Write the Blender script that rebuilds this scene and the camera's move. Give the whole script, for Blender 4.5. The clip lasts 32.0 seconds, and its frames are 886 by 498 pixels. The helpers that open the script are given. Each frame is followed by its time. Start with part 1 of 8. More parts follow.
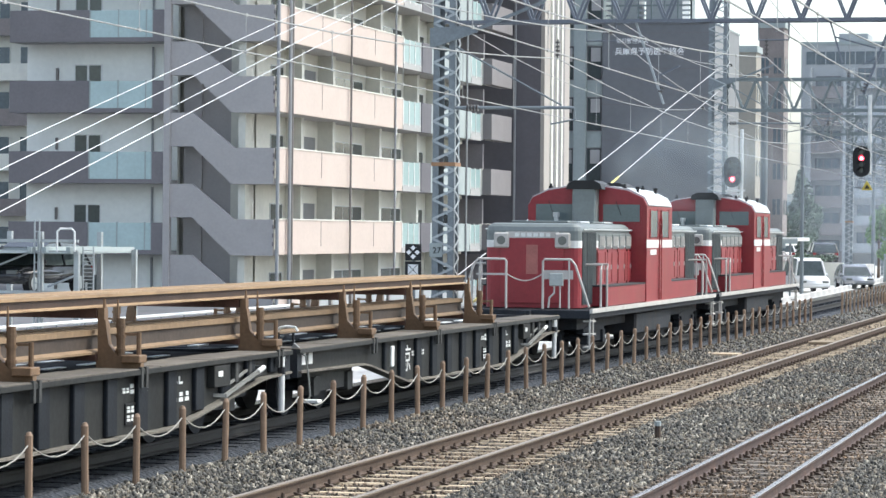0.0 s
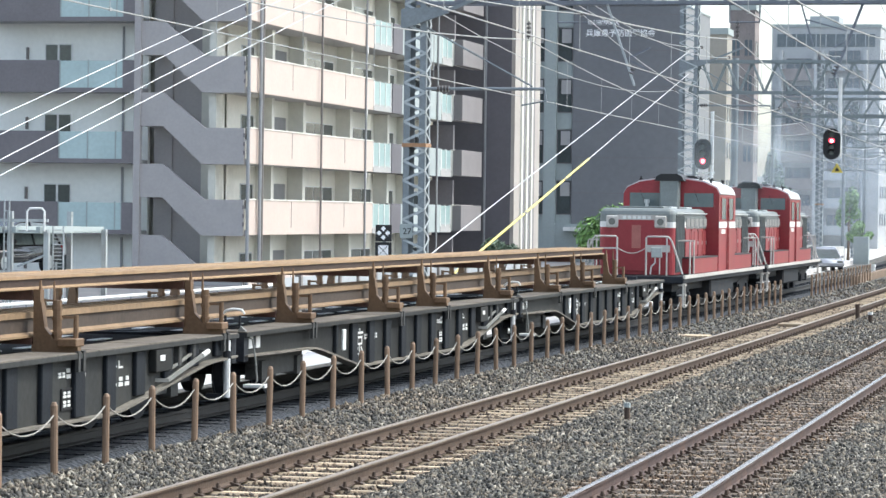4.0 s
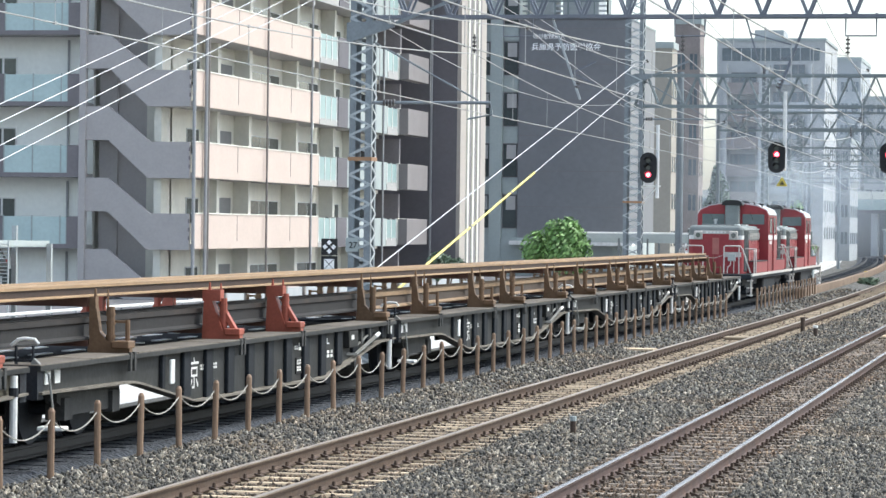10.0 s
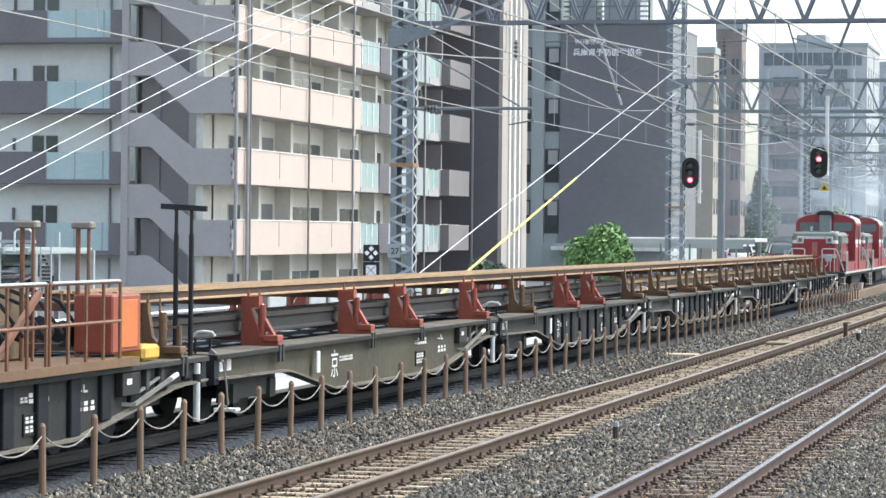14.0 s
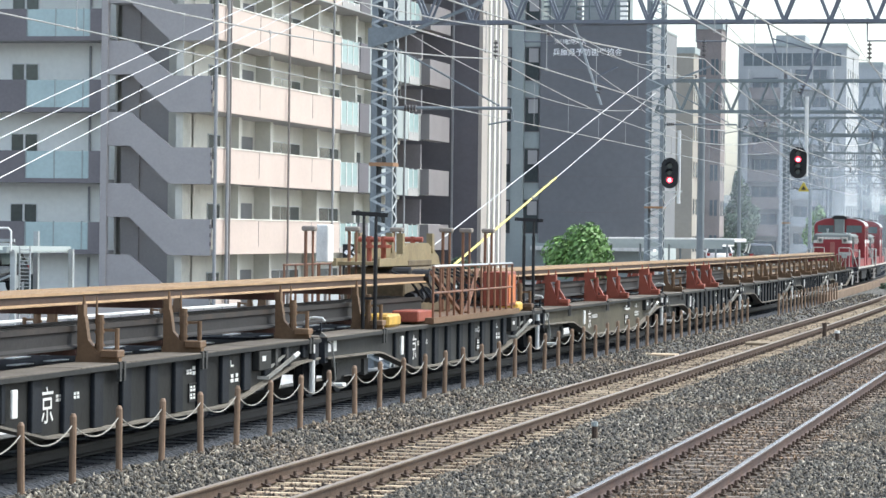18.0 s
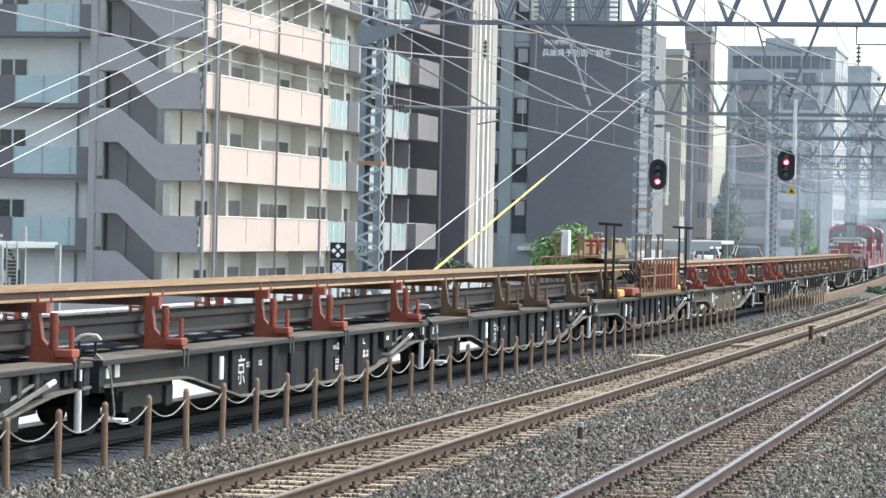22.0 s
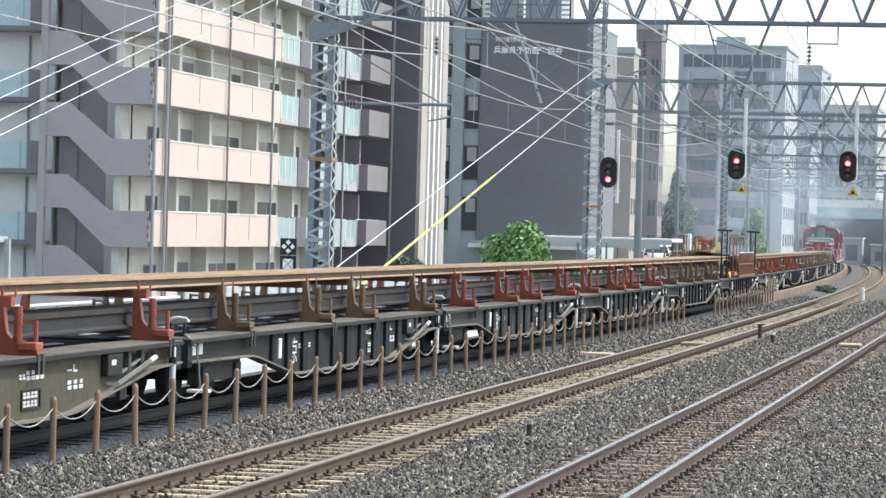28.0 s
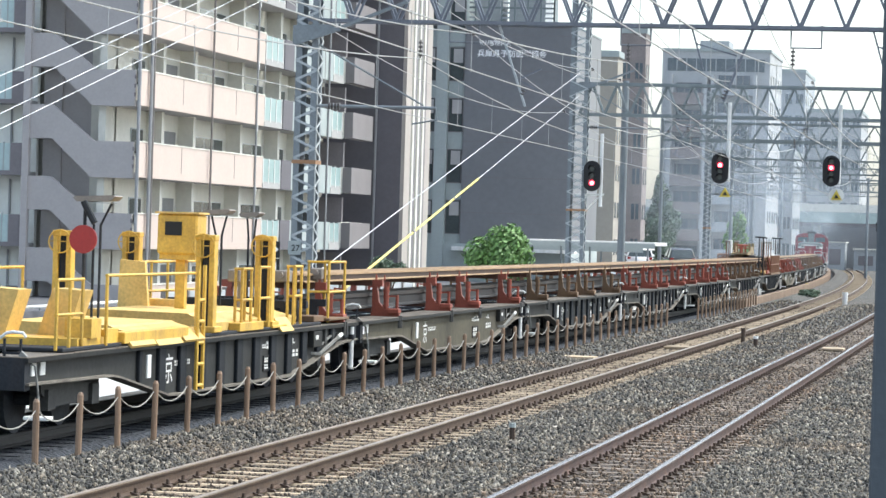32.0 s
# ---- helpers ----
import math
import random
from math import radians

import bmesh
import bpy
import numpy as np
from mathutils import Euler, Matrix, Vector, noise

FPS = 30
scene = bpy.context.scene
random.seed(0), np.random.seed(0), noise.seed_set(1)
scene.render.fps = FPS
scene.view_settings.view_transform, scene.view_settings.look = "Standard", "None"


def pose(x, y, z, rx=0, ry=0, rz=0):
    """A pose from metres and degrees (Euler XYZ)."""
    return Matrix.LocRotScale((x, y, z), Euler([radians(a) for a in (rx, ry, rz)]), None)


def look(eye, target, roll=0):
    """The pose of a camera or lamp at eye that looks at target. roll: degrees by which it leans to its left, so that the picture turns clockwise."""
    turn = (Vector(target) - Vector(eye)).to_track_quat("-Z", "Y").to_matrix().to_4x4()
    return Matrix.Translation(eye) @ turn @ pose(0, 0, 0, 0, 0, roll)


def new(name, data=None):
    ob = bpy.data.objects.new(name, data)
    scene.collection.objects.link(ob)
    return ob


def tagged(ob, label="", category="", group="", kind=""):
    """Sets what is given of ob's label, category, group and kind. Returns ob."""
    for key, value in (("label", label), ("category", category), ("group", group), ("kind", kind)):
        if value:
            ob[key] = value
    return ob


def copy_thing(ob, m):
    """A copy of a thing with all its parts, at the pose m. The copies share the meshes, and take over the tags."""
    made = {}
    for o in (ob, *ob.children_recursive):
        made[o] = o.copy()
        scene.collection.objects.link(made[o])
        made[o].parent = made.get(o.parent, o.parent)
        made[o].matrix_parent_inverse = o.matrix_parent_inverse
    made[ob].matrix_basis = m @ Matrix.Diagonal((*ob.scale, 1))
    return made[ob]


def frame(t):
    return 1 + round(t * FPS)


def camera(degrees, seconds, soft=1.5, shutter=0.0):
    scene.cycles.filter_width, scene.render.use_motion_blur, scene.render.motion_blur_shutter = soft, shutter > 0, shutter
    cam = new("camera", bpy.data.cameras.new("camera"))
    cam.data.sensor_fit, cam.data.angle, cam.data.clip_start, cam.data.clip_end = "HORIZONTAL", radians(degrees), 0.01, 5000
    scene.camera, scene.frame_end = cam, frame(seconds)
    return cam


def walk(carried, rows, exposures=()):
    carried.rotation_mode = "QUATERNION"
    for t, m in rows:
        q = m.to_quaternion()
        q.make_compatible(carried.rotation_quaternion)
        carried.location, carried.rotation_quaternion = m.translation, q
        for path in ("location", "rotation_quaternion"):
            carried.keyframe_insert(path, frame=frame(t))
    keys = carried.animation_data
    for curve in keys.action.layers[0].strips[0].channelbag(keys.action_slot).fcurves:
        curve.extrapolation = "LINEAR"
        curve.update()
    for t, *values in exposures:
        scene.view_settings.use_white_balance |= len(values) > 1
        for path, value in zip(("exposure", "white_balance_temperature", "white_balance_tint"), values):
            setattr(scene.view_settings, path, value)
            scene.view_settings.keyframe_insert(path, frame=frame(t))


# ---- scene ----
# ---- the camera: it stands on the platform and pans by hand ----
cam = camera(17.148, 32.0, soft=1.5)
walk(cam, [
    (0.0, pose(0, 0, 2.6, 89.662, -0.549, 13.646)),
    (0.5, pose(0, 0, 2.6, 89.662, -0.473, 13.621)),
    (1.0, pose(0, 0, 2.6, 89.639, -0.457, 13.567)),
    (1.5, pose(0, 0, 2.6, 89.645, -0.462, 13.476)),
    (2.0, pose(0, 0, 2.6, 89.649, -0.514, 13.351)),
    (2.5, pose(0, 0, 2.6, 89.661, -0.661, 13.427)),
    (4.5, pose(0, 0, 2.6, 89.203, -0.781, 12.744)),
    (5.0, pose(0, 0, 2.6, 89.206, -0.813, 12.349)),
    (5.5, pose(0, 0, 2.6, 89.226, -0.907, 12.147)),
    (6.0, pose(0, 0, 2.6, 89.342, -0.878, 12.038)),
    (6.5, pose(0, 0, 2.6, 89.365, -0.792, 12.075)),
    (7.0, pose(0, 0, 2.6, 89.400, -0.675, 12.034)),
    (7.5, pose(0, 0, 2.6, 89.421, -0.607, 12.023)),
    (8.0, pose(0, 0, 2.6, 89.457, -0.674, 12.061)),
    (8.5, pose(0, 0, 2.6, 89.504, -0.614, 12.032)),
    (9.0, pose(0, 0, 2.6, 89.525, -0.681, 12.080)),
    (9.5, pose(0, 0, 2.6, 89.536, -0.736, 12.096)),
    (10.0, pose(0, 0, 2.6, 89.579, -0.717, 12.014)),
    (10.5, pose(0, 0, 2.6, 89.619, -0.687, 11.900)),
    (11.0, pose(0, 0, 2.6, 89.673, -0.789, 11.773)),
    (11.5, pose(0, 0, 2.6, 89.689, -0.809, 11.752)),
    (12.0, pose(0, 0, 2.6, 89.698, -0.951, 11.792)),
    (12.5, pose(0, 0, 2.6, 89.751, -0.813, 12.144)),
    (13.0, pose(0, 0, 2.6, 89.757, -0.692, 12.469)),
    (13.5, pose(0, 0, 2.6, 89.757, -0.502, 12.767)),
    (14.0, pose(0, 0, 2.6, 89.683, -0.571, 12.830)),
    (14.5, pose(0, 0, 2.6, 89.638, -0.574, 12.777)),
    (16.5, pose(0, 0, 2.6, 89.689, -0.702, 12.614)),
    (17.0, pose(0, 0, 2.6, 89.684, -0.653, 12.647)),
    (17.5, pose(0, 0, 2.6, 89.683, -0.606, 12.558)),
    (18.0, pose(0, 0, 2.6, 89.680, -0.685, 12.430)),
    (18.5, pose(0, 0, 2.6, 89.681, -0.803, 12.335)),
    (19.0, pose(0, 0, 2.6, 89.685, -0.840, 12.305)),
    (19.5, pose(0, 0, 2.6, 89.684, -0.859, 12.247)),
    (20.0, pose(0, 0, 2.6, 89.683, -0.896, 12.213)),
    (20.5, pose(0, 0, 2.6, 89.675, -1.064, 12.143)),
    (21.0, pose(0, 0, 2.6, 89.669, -1.137, 12.157)),
    (21.5, pose(0, 0, 2.6, 89.671, -1.236, 12.222)),
    (22.0, pose(0, 0, 2.6, 89.671, -1.242, 12.188)),
    (22.5, pose(0, 0, 2.6, 89.675, -1.212, 12.104)),
    (23.0, pose(0, 0, 2.6, 89.677, -1.111, 11.981)),
    (23.5, pose(0, 0, 2.6, 89.664, -1.185, 11.813)),
    (24.0, pose(0, 0, 2.6, 89.639, -1.292, 11.682)),
    (24.5, pose(0, 0, 2.6, 89.634, -1.406, 11.582)),
    (25.0, pose(0, 0, 2.6, 89.633, -1.383, 11.506)),
    (25.5, pose(0, 0, 2.6, 89.636, -1.474, 11.410)),
    (27.5, pose(0, 0, 2.6, 89.641, -1.627, 11.132)),
    (28.0, pose(0, 0, 2.6, 89.629, -1.581, 11.221)),
    (28.5, pose(0, 0, 2.6, 89.623, -1.588, 11.238)),
    (29.0, pose(0, 0, 2.6, 89.626, -1.560, 11.218)),
    (29.5, pose(0, 0, 2.6, 89.624, -1.501, 11.177)),
    (30.0, pose(0, 0, 2.6, 89.628, -1.555, 11.121)),
    (30.5, pose(0, 0, 2.6, 89.649, -1.578, 11.085)),
    (31.0, pose(0, 0, 2.6, 89.678, -1.656, 11.082)),
    (31.5, pose(0, 0, 2.6, 89.684, -1.717, 10.998)),
    (32.0, pose(0, 0, 2.6, 89.700, -1.738, 10.899)),
], exposures=[(0.0, 0.58, 6330, 6.0), (2.5, 0.58, 6330, 6.0), (4.6, 0.77, 6330, 6.0), (5.3, 0.86, 6330, 6.0), (6.0, 0.92, 6330, 6.0), (6.5, 0.9, 6330, 6.0), (7.0, 0.75, 6330, 6.0), (8.0, 0.68, 6330, 6.0), (10.0, 0.62, 6330, 6.0), (13.0, 0.63, 6330, 6.0), (17.0, 0.6, 6330, 6.0), (28.0, 0.6, 6330, 6.0), (32.0, 0.65, 6330, 6.0)])

# ---- world, sun ----
SUN_EL, SUN_AZ = 55.0, 62.0   # elevation, and turn from +Y towards +X, in degrees
world = bpy.data.worlds.new("sky")
scene.world = world
world.use_nodes = True
wn = world.node_tree.nodes
wl = world.node_tree.links
wn.clear()
sky = wn.new("ShaderNodeTexSky")
sky.sky_type = "NISHITA"
sky.sun_disc = False
sky.sun_elevation = radians(SUN_EL)
sky.sun_rotation = radians(SUN_AZ)
sky.air_density, sky.dust_density = 1.0, 2.6
bgn = wn.new("ShaderNodeBackground")
bgn.inputs["Strength"].default_value = 0.25
wo = wn.new("ShaderNodeOutputWorld")
haze = wn.new("ShaderNodeHueSaturation")   # a hazy, whitish summer sky
haze.inputs["Saturation"].default_value = 0.66
wl.new(sky.outputs["Color"], haze.inputs["Color"])
wl.new(haze.outputs["Color"], bgn.inputs["Color"])
wl.new(bgn.outputs["Background"], wo.inputs["Surface"])
sun_data = bpy.data.lights.new("sun", "SUN")
sun_data.energy, sun_data.angle, sun_data.color = 2.1, radians(3.0), (1.0, 0.985, 0.925)
sun = new("sun", sun_data)
_a, _e = radians(SUN_AZ), radians(SUN_EL)
sun.matrix_world = look((0, 0, 60), (-math.sin(_a) * math.cos(_e), -math.cos(_a) * math.cos(_e), 60 - math.sin(_e)))


# ---- materials ----
def mat(name, base, rough=0.7, metal=0.0, var=0.12, scale=3.0, bump=0.15, stain=None, stain_amt=0.0, emit=0.0, objvar=0.0, spec=0.4):
    """A painted, stone or metal surface: two scales of noise on the colour, stains, fine relief."""
    m = bpy.data.materials.new(name)
    m.use_nodes = True
    nt = m.node_tree
    N, L = nt.nodes, nt.links
    b = N["Principled BSDF"]
    tc = N.new("ShaderNodeTexCoord")
    n1 = N.new("ShaderNodeTexNoise")
    n1.inputs["Scale"].default_value = scale
    n1.inputs["Detail"].default_value = 5
    n2 = N.new("ShaderNodeTexNoise")
    n2.inputs["Scale"].default_value = scale * 9
    n2.inputs["Detail"].default_value = 4
    L.new(tc.outputs["Object"], n1.inputs["Vector"])
    L.new(tc.outputs["Object"], n2.inputs["Vector"])
    add = N.new("ShaderNodeMath")
    add.operation = "ADD"
    L.new(n1.outputs["Fac"], add.inputs[0])
    L.new(n2.outputs["Fac"], add.inputs[1])
    mr = N.new("ShaderNodeMapRange")
    mr.inputs["From Min"].default_value, mr.inputs["From Max"].default_value = 0.7, 1.3
    mr.inputs["To Min"].default_value, mr.inputs["To Max"].default_value = 1 - var, 1 + var
    L.new(add.outputs[0], mr.inputs["Value"])
    fac = mr.outputs["Result"]
    if objvar:
        oi = N.new("ShaderNodeObjectInfo")
        om = N.new("ShaderNodeMapRange")
        om.inputs["To Min"].default_value, om.inputs["To Max"].default_value = 1 - objvar, 1 + objvar
        L.new(oi.outputs["Random"], om.inputs["Value"])
        mm = N.new("ShaderNodeMath")
        mm.operation = "MULTIPLY"
        L.new(fac, mm.inputs[0])
        L.new(om.outputs["Result"], mm.inputs[1])
        fac = mm.outputs[0]
    col = N.new("ShaderNodeVectorMath")
    col.operation = "SCALE"
    col.inputs[0].default_value = base
    L.new(fac, col.inputs["Scale"])
    out = col.outputs["Vector"]
    if stain:
        n3 = N.new("ShaderNodeTexNoise")
        n3.inputs["Scale"].default_value = scale * 0.6
        n3.inputs["Detail"].default_value = 8
        n3.inputs["Roughness"].default_value = 0.7
        mp = N.new("ShaderNodeMapping")
        mp.inputs["Scale"].default_value = (1, 1, 0.35)
        mp.inputs["Location"].default_value = (3.1, 7.7, 1.3)
        L.new(tc.outputs["Object"], mp.inputs["Vector"])
        L.new(mp.outputs["Vector"], n3.inputs["Vector"])
        sr = N.new("ShaderNodeMapRange")
        sr.inputs["From Min"].default_value, sr.inputs["From Max"].default_value = 0.5, 0.72
        sr.inputs["To Max"].default_value = stain_amt
        L.new(n3.outputs["Fac"], sr.inputs["Value"])
        mx = N.new("ShaderNodeMix")
        mx.data_type = "RGBA"
        L.new(sr.outputs["Result"], mx.inputs["Factor"])
        L.new(out, mx.inputs["A"])
        mx.inputs["B"].default_value = (*stain, 1)
        out = mx.outputs["Result"]
    L.new(out, b.inputs["Base Color"])
    b.inputs["Roughness"].default_value = rough
    b.inputs["Metallic"].default_value = metal
    b.inputs["Specular IOR Level"].default_value = spec
    if bump:
        bp = N.new("ShaderNodeBump")
        bp.inputs["Strength"].default_value = bump
        bp.inputs["Distance"].default_value = 0.02
        L.new(n2.outputs["Fac"], bp.inputs["Height"])
        L.new(bp.outputs["Normal"], b.inputs["Normal"])
    if emit:
        b.inputs["Emission Color"].default_value = (*base, 1)
        b.inputs["Emission Strength"].default_value = emit
    return m


# ---- mesh helpers ----
def part(name, bm, material, parent=None, label="", smooth=False):
    me = bpy.data.meshes.new(name)
    bm.normal_update()
    bm.to_mesh(me)
    bm.free()
    me.materials.append(material)
    if smooth:
        for p in me.polygons:
            p.use_smooth = True
    ob = new(name, me)
    if parent is not None:
        ob.parent = parent
    if label:
        ob["label"] = label
    return ob


def share(name, ob, m, parent=None):
    """Another object on the same mesh."""
    o = new(name, ob.data)
    if parent is not None:
        o.parent = parent
    o.matrix_basis = m
    return o


def thing(name, m, label, category, group="", kind=""):
    e = new(name)
    e.empty_display_size = 0.3
    e.matrix_basis = m
    return tagged(e, label, category, group, kind)


def box(bm, x0, x1, y0, y1, z0, z1, bev=0.0):
    vs = [bm.verts.new((x, y, z)) for x in (x0, x1) for y in (y0, y1) for z in (z0, z1)]
    fs = [(0, 1, 3, 2), (4, 6, 7, 5), (0, 4, 5, 1), (2, 3, 7, 6), (0, 2, 6, 4), (1, 5, 7, 3)]
    faces = [bm.faces.new([vs[i] for i in f]) for f in fs]
    if bev:
        es = list({e for f in faces for e in f.edges})
        bmesh.ops.bevel(bm, geom=es, offset=bev, segments=1, affect="EDGES")
    return vs


def boxes(*specs, bev=0.0):
    bm = bmesh.new()
    for s in specs:
        box(bm, *s, bev=bev)
    return bm


def tube(bm, a, b, r, n=8, r2=None):
    a, b = Vector(a), Vector(b)
    d = b - a
    q = d.to_track_quat("Z", "Y").to_matrix()
    r2 = r if r2 is None else r2
    ra, rb = [], []
    for i in range(n):
        c, s = math.cos(2 * math.pi * i / n), math.sin(2 * math.pi * i / n)
        ra.append(bm.verts.new(a + q @ Vector((c * r, s * r, 0))))
        rb.append(bm.verts.new(b + q @ Vector((c * r2, s * r2, 0))))
    for i in range(n):
        j = (i + 1) % n
        bm.faces.new((ra[i], ra[j], rb[j], rb[i]))
    bm.faces.new(ra[::-1])
    bm.faces.new(rb)


def pipe(bm, pts, r, n=6):
    """One unbroken round bar along a row of points."""
    pts = [Vector(p) for p in pts]
    rings = []
    q0 = None
    for i, p in enumerate(pts):
        d = (pts[min(i + 1, len(pts) - 1)] - pts[max(i - 1, 0)]).normalized()
        if d.length < 0.5:
            d = (pts[1] - pts[0]).normalized()
        if q0 is None:
            q0 = d.to_track_quat("Z", "Y")
        else:
            q0 = (q0 @ Vector((0, 0, 1))).rotation_difference(d) @ q0
        m = q0.to_matrix()
        rings.append([bm.verts.new(p + m @ Vector((r * math.cos(2 * math.pi * k / n), r * math.sin(2 * math.pi * k / n), 0))) for k in range(n)])
    for a, b in zip(rings, rings[1:]):
        for k in range(n):
            j = (k + 1) % n
            bm.faces.new((a[k], a[j], b[j], b[k]))
    bm.faces.new(rings[0][::-1])
    bm.faces.new(rings[-1])


def bar(bm, a, b, w, h):
    """A rectangular bar between two points."""
    a, b = Vector(a), Vector(b)
    q = (b - a).to_track_quat("Z", "Y").to_matrix()
    va, vb = [], []
    for sx, sy in ((-1, -1), (1, -1), (1, 1), (-1, 1)):
        o = q @ Vector((sx * w / 2, sy * h / 2, 0))
        va.append(bm.verts.new(a + o))
        vb.append(bm.verts.new(b + o))
    for i in range(4):
        j = (i + 1) % 4
        bm.faces.new((va[i], va[j], vb[j], vb[i]))
    bm.faces.new(va[::-1])
    bm.faces.new(vb)


def prism(bm, outline, axis, lo, hi):
    """An outline (two coordinates) drawn out along an axis: 0 x, 1 y, 2 z."""
    def at(p, h):
        return {0: (h, p[0], p[1]), 1: (p[0], h, p[1]), 2: (p[0], p[1], h)}[axis]
    va = [bm.verts.new(at(p, lo)) for p in outline]
    vb = [bm.verts.new(at(p, hi)) for p in outline]
    n = len(outline)
    for i in range(n):
        j = (i + 1) % n
        bm.faces.new((va[i], va[j], vb[j], vb[i]))
    bm.faces.new(va[::-1])
    bm.faces.new(vb)
    bmesh.ops.recalc_face_normals(bm, faces=bm.faces[:])
    return bm


# ---- the line: straight, then a wide curve to the left ----
CURVE_Y, CURVE_R = 86.0, 3300.0


def bend(y):
    return -max(0.0, y - CURVE_Y) ** 2 / (2 * CURVE_R)


def turn(y):
    return math.degrees(max(0.0, y - CURVE_Y) / CURVE_R)


T1, T2, T3 = -4.42, -8.15, -12.45


# ---- surfaces of this place ----
def ballast_mat(name, base, spread=0.45, stain=None):
    m = mat(name, base, rough=0.9, var=0.25, scale=0.5, bump=0.0, stain=stain, stain_amt=0.7)
    nt = m.node_tree
    N, L = nt.nodes, nt.links
    b = N["Principled BSDF"]
    tc = N.new("ShaderNodeTexCoord")
    v = N.new("ShaderNodeTexVoronoi")
    v.inputs["Scale"].default_value = 13.0
    L.new(tc.outputs["Object"], v.inputs["Vector"])
    sep = N.new("ShaderNodeSeparateColor")
    L.new(v.outputs["Color"], sep.inputs["Color"])
    mr = N.new("ShaderNodeMapRange")
    mr.inputs["To Min"].default_value, mr.inputs["To Max"].default_value = 1 - spread, 1 + spread
    L.new(sep.outputs["Red"], mr.inputs["Value"])
    old = b.inputs["Base Color"].links[0].from_socket
    sc = N.new("ShaderNodeVectorMath")
    sc.operation = "SCALE"
    L.new(old, sc.inputs[0])
    L.new(mr.outputs["Result"], sc.inputs["Scale"])
    L.new(sc.outputs["Vector"], b.inputs["Base Color"])
    bp = N.new("ShaderNodeBump")
    bp.inputs["Strength"].default_value = 1.0
    bp.inputs["Distance"].default_value = 0.06
    bp.invert = True
    L.new(v.outputs["Distance"], bp.inputs["Height"])
    L.new(bp.outputs["Normal"], b.inputs["Normal"])
    return m


def stone_mat(name, base):
    """Loose stones: every island its own shade."""
    m = mat(name, base, rough=0.85, var=0.2, scale=9.0, bump=0.3)
    N, L = m.node_tree.nodes, m.node_tree.links
    b = N["Principled BSDF"]
    g = N.new("ShaderNodeNewGeometry")
    rp = N.new("ShaderNodeValToRGB")
    e = rp.color_ramp.elements
    e[0].position, e[0].color = 0.0, (0.28, 0.29, 0.31, 1)
    e[1].position, e[1].color = 1.0, (3.0, 2.9, 2.65, 1)
    k = e.new(0.55)
    k.color = (0.92, 0.9, 0.86, 1)
    k = e.new(0.8)
    k.color = (1.3, 1.12, 0.92, 1)
    L.new(g.outputs["Random Per Island"], rp.inputs["Fac"])
    old = b.inputs["Base Color"].links[0].from_socket
    mu = N.new("ShaderNodeVectorMath")
    mu.operation = "MULTIPLY"
    L.new(old, mu.inputs[0])
    L.new(rp.outputs["Color"], mu.inputs[1])
    # drifts of rust-brown stones
    tc = N.new("ShaderNodeTexCoord")
    big = N.new("ShaderNodeTexNoise")
    big.inputs["Scale"].default_value = 0.33
    big.inputs["Detail"].default_value = 4
    L.new(tc.outputs["Object"], big.inputs["Vector"])
    br = N.new("ShaderNodeMapRange")
    br.inputs["From Min"].default_value, br.inputs["From Max"].default_value = 0.5, 0.68
    br.inputs["To Max"].default_value = 0.45
    L.new(big.outputs["Fac"], br.inputs["Value"])
    tint = N.new("ShaderNodeMix")
    tint.data_type = "RGBA"
    tint.blend_type = "MULTIPLY"
    L.new(br.outputs["Result"], tint.inputs["Factor"])
    L.new(mu.outputs["Vector"], tint.inputs["A"])
    tint.inputs["B"].default_value = (1.18, 0.9, 0.68, 1)
    L.new(tint.outputs["Result"], b.inputs["Base Color"])
    return m


M_ballast = ballast_mat("ballast", (0.096, 0.093, 0.083), 0.45, (0.13, 0.10, 0.075))
M_trackbed = ballast_mat("brown_track_bed", (0.060, 0.048, 0.038), 0.4)
M_stone = stone_mat("ballast_stone", (0.126, 0.121, 0.109))
M_stonebrown = stone_mat("brake_dusted_stone", (0.108, 0.088, 0.070))
# Dark ballast, deepened for the train's shade and blued for haze.
M_bed_dark = ballast_mat("dark_ballast_in_shade", (0.036, 0.041, 0.05), 0.3)
M_concrete = mat("pale_concrete", (0.5, 0.49, 0.47), 0.85, var=0.12, scale=0.6, stain=(0.3, 0.29, 0.27), stain_amt=0.4)
M_asphalt = mat("grey_yard_asphalt", (0.11, 0.11, 0.115), 0.9, var=0.2, scale=0.4, bump=0.2)
M_railtop = mat("polished_rail_head", (0.27, 0.225, 0.205), 0.27, 0.85, var=0.1, scale=2.0, bump=0.03)
M_railbrown = mat("brown_rail_head", (0.30, 0.235, 0.17), 0.38, 0.7, var=0.15, scale=2.0, bump=0.05)
M_railrust = mat("rusty_rail", (0.078, 0.05, 0.043), 0.75, 0.1, var=0.3, scale=2.5, bump=0.3, stain=(0.16, 0.085, 0.05), stain_amt=0.5)
M_sleeper = mat("weathered_concrete_sleeper", (0.27, 0.225, 0.18), 0.9, var=0.2, scale=2.0, bump=0.3, stain=(0.14, 0.09, 0.06), stain_amt=0.7, objvar=0.3)
M_sleeper_pale = mat("pale_dusty_sleeper", (0.40, 0.32, 0.22), 0.9, var=0.2, scale=2.0, bump=0.3, stain=(0.2, 0.13, 0.075), stain_amt=0.6, objvar=0.35)
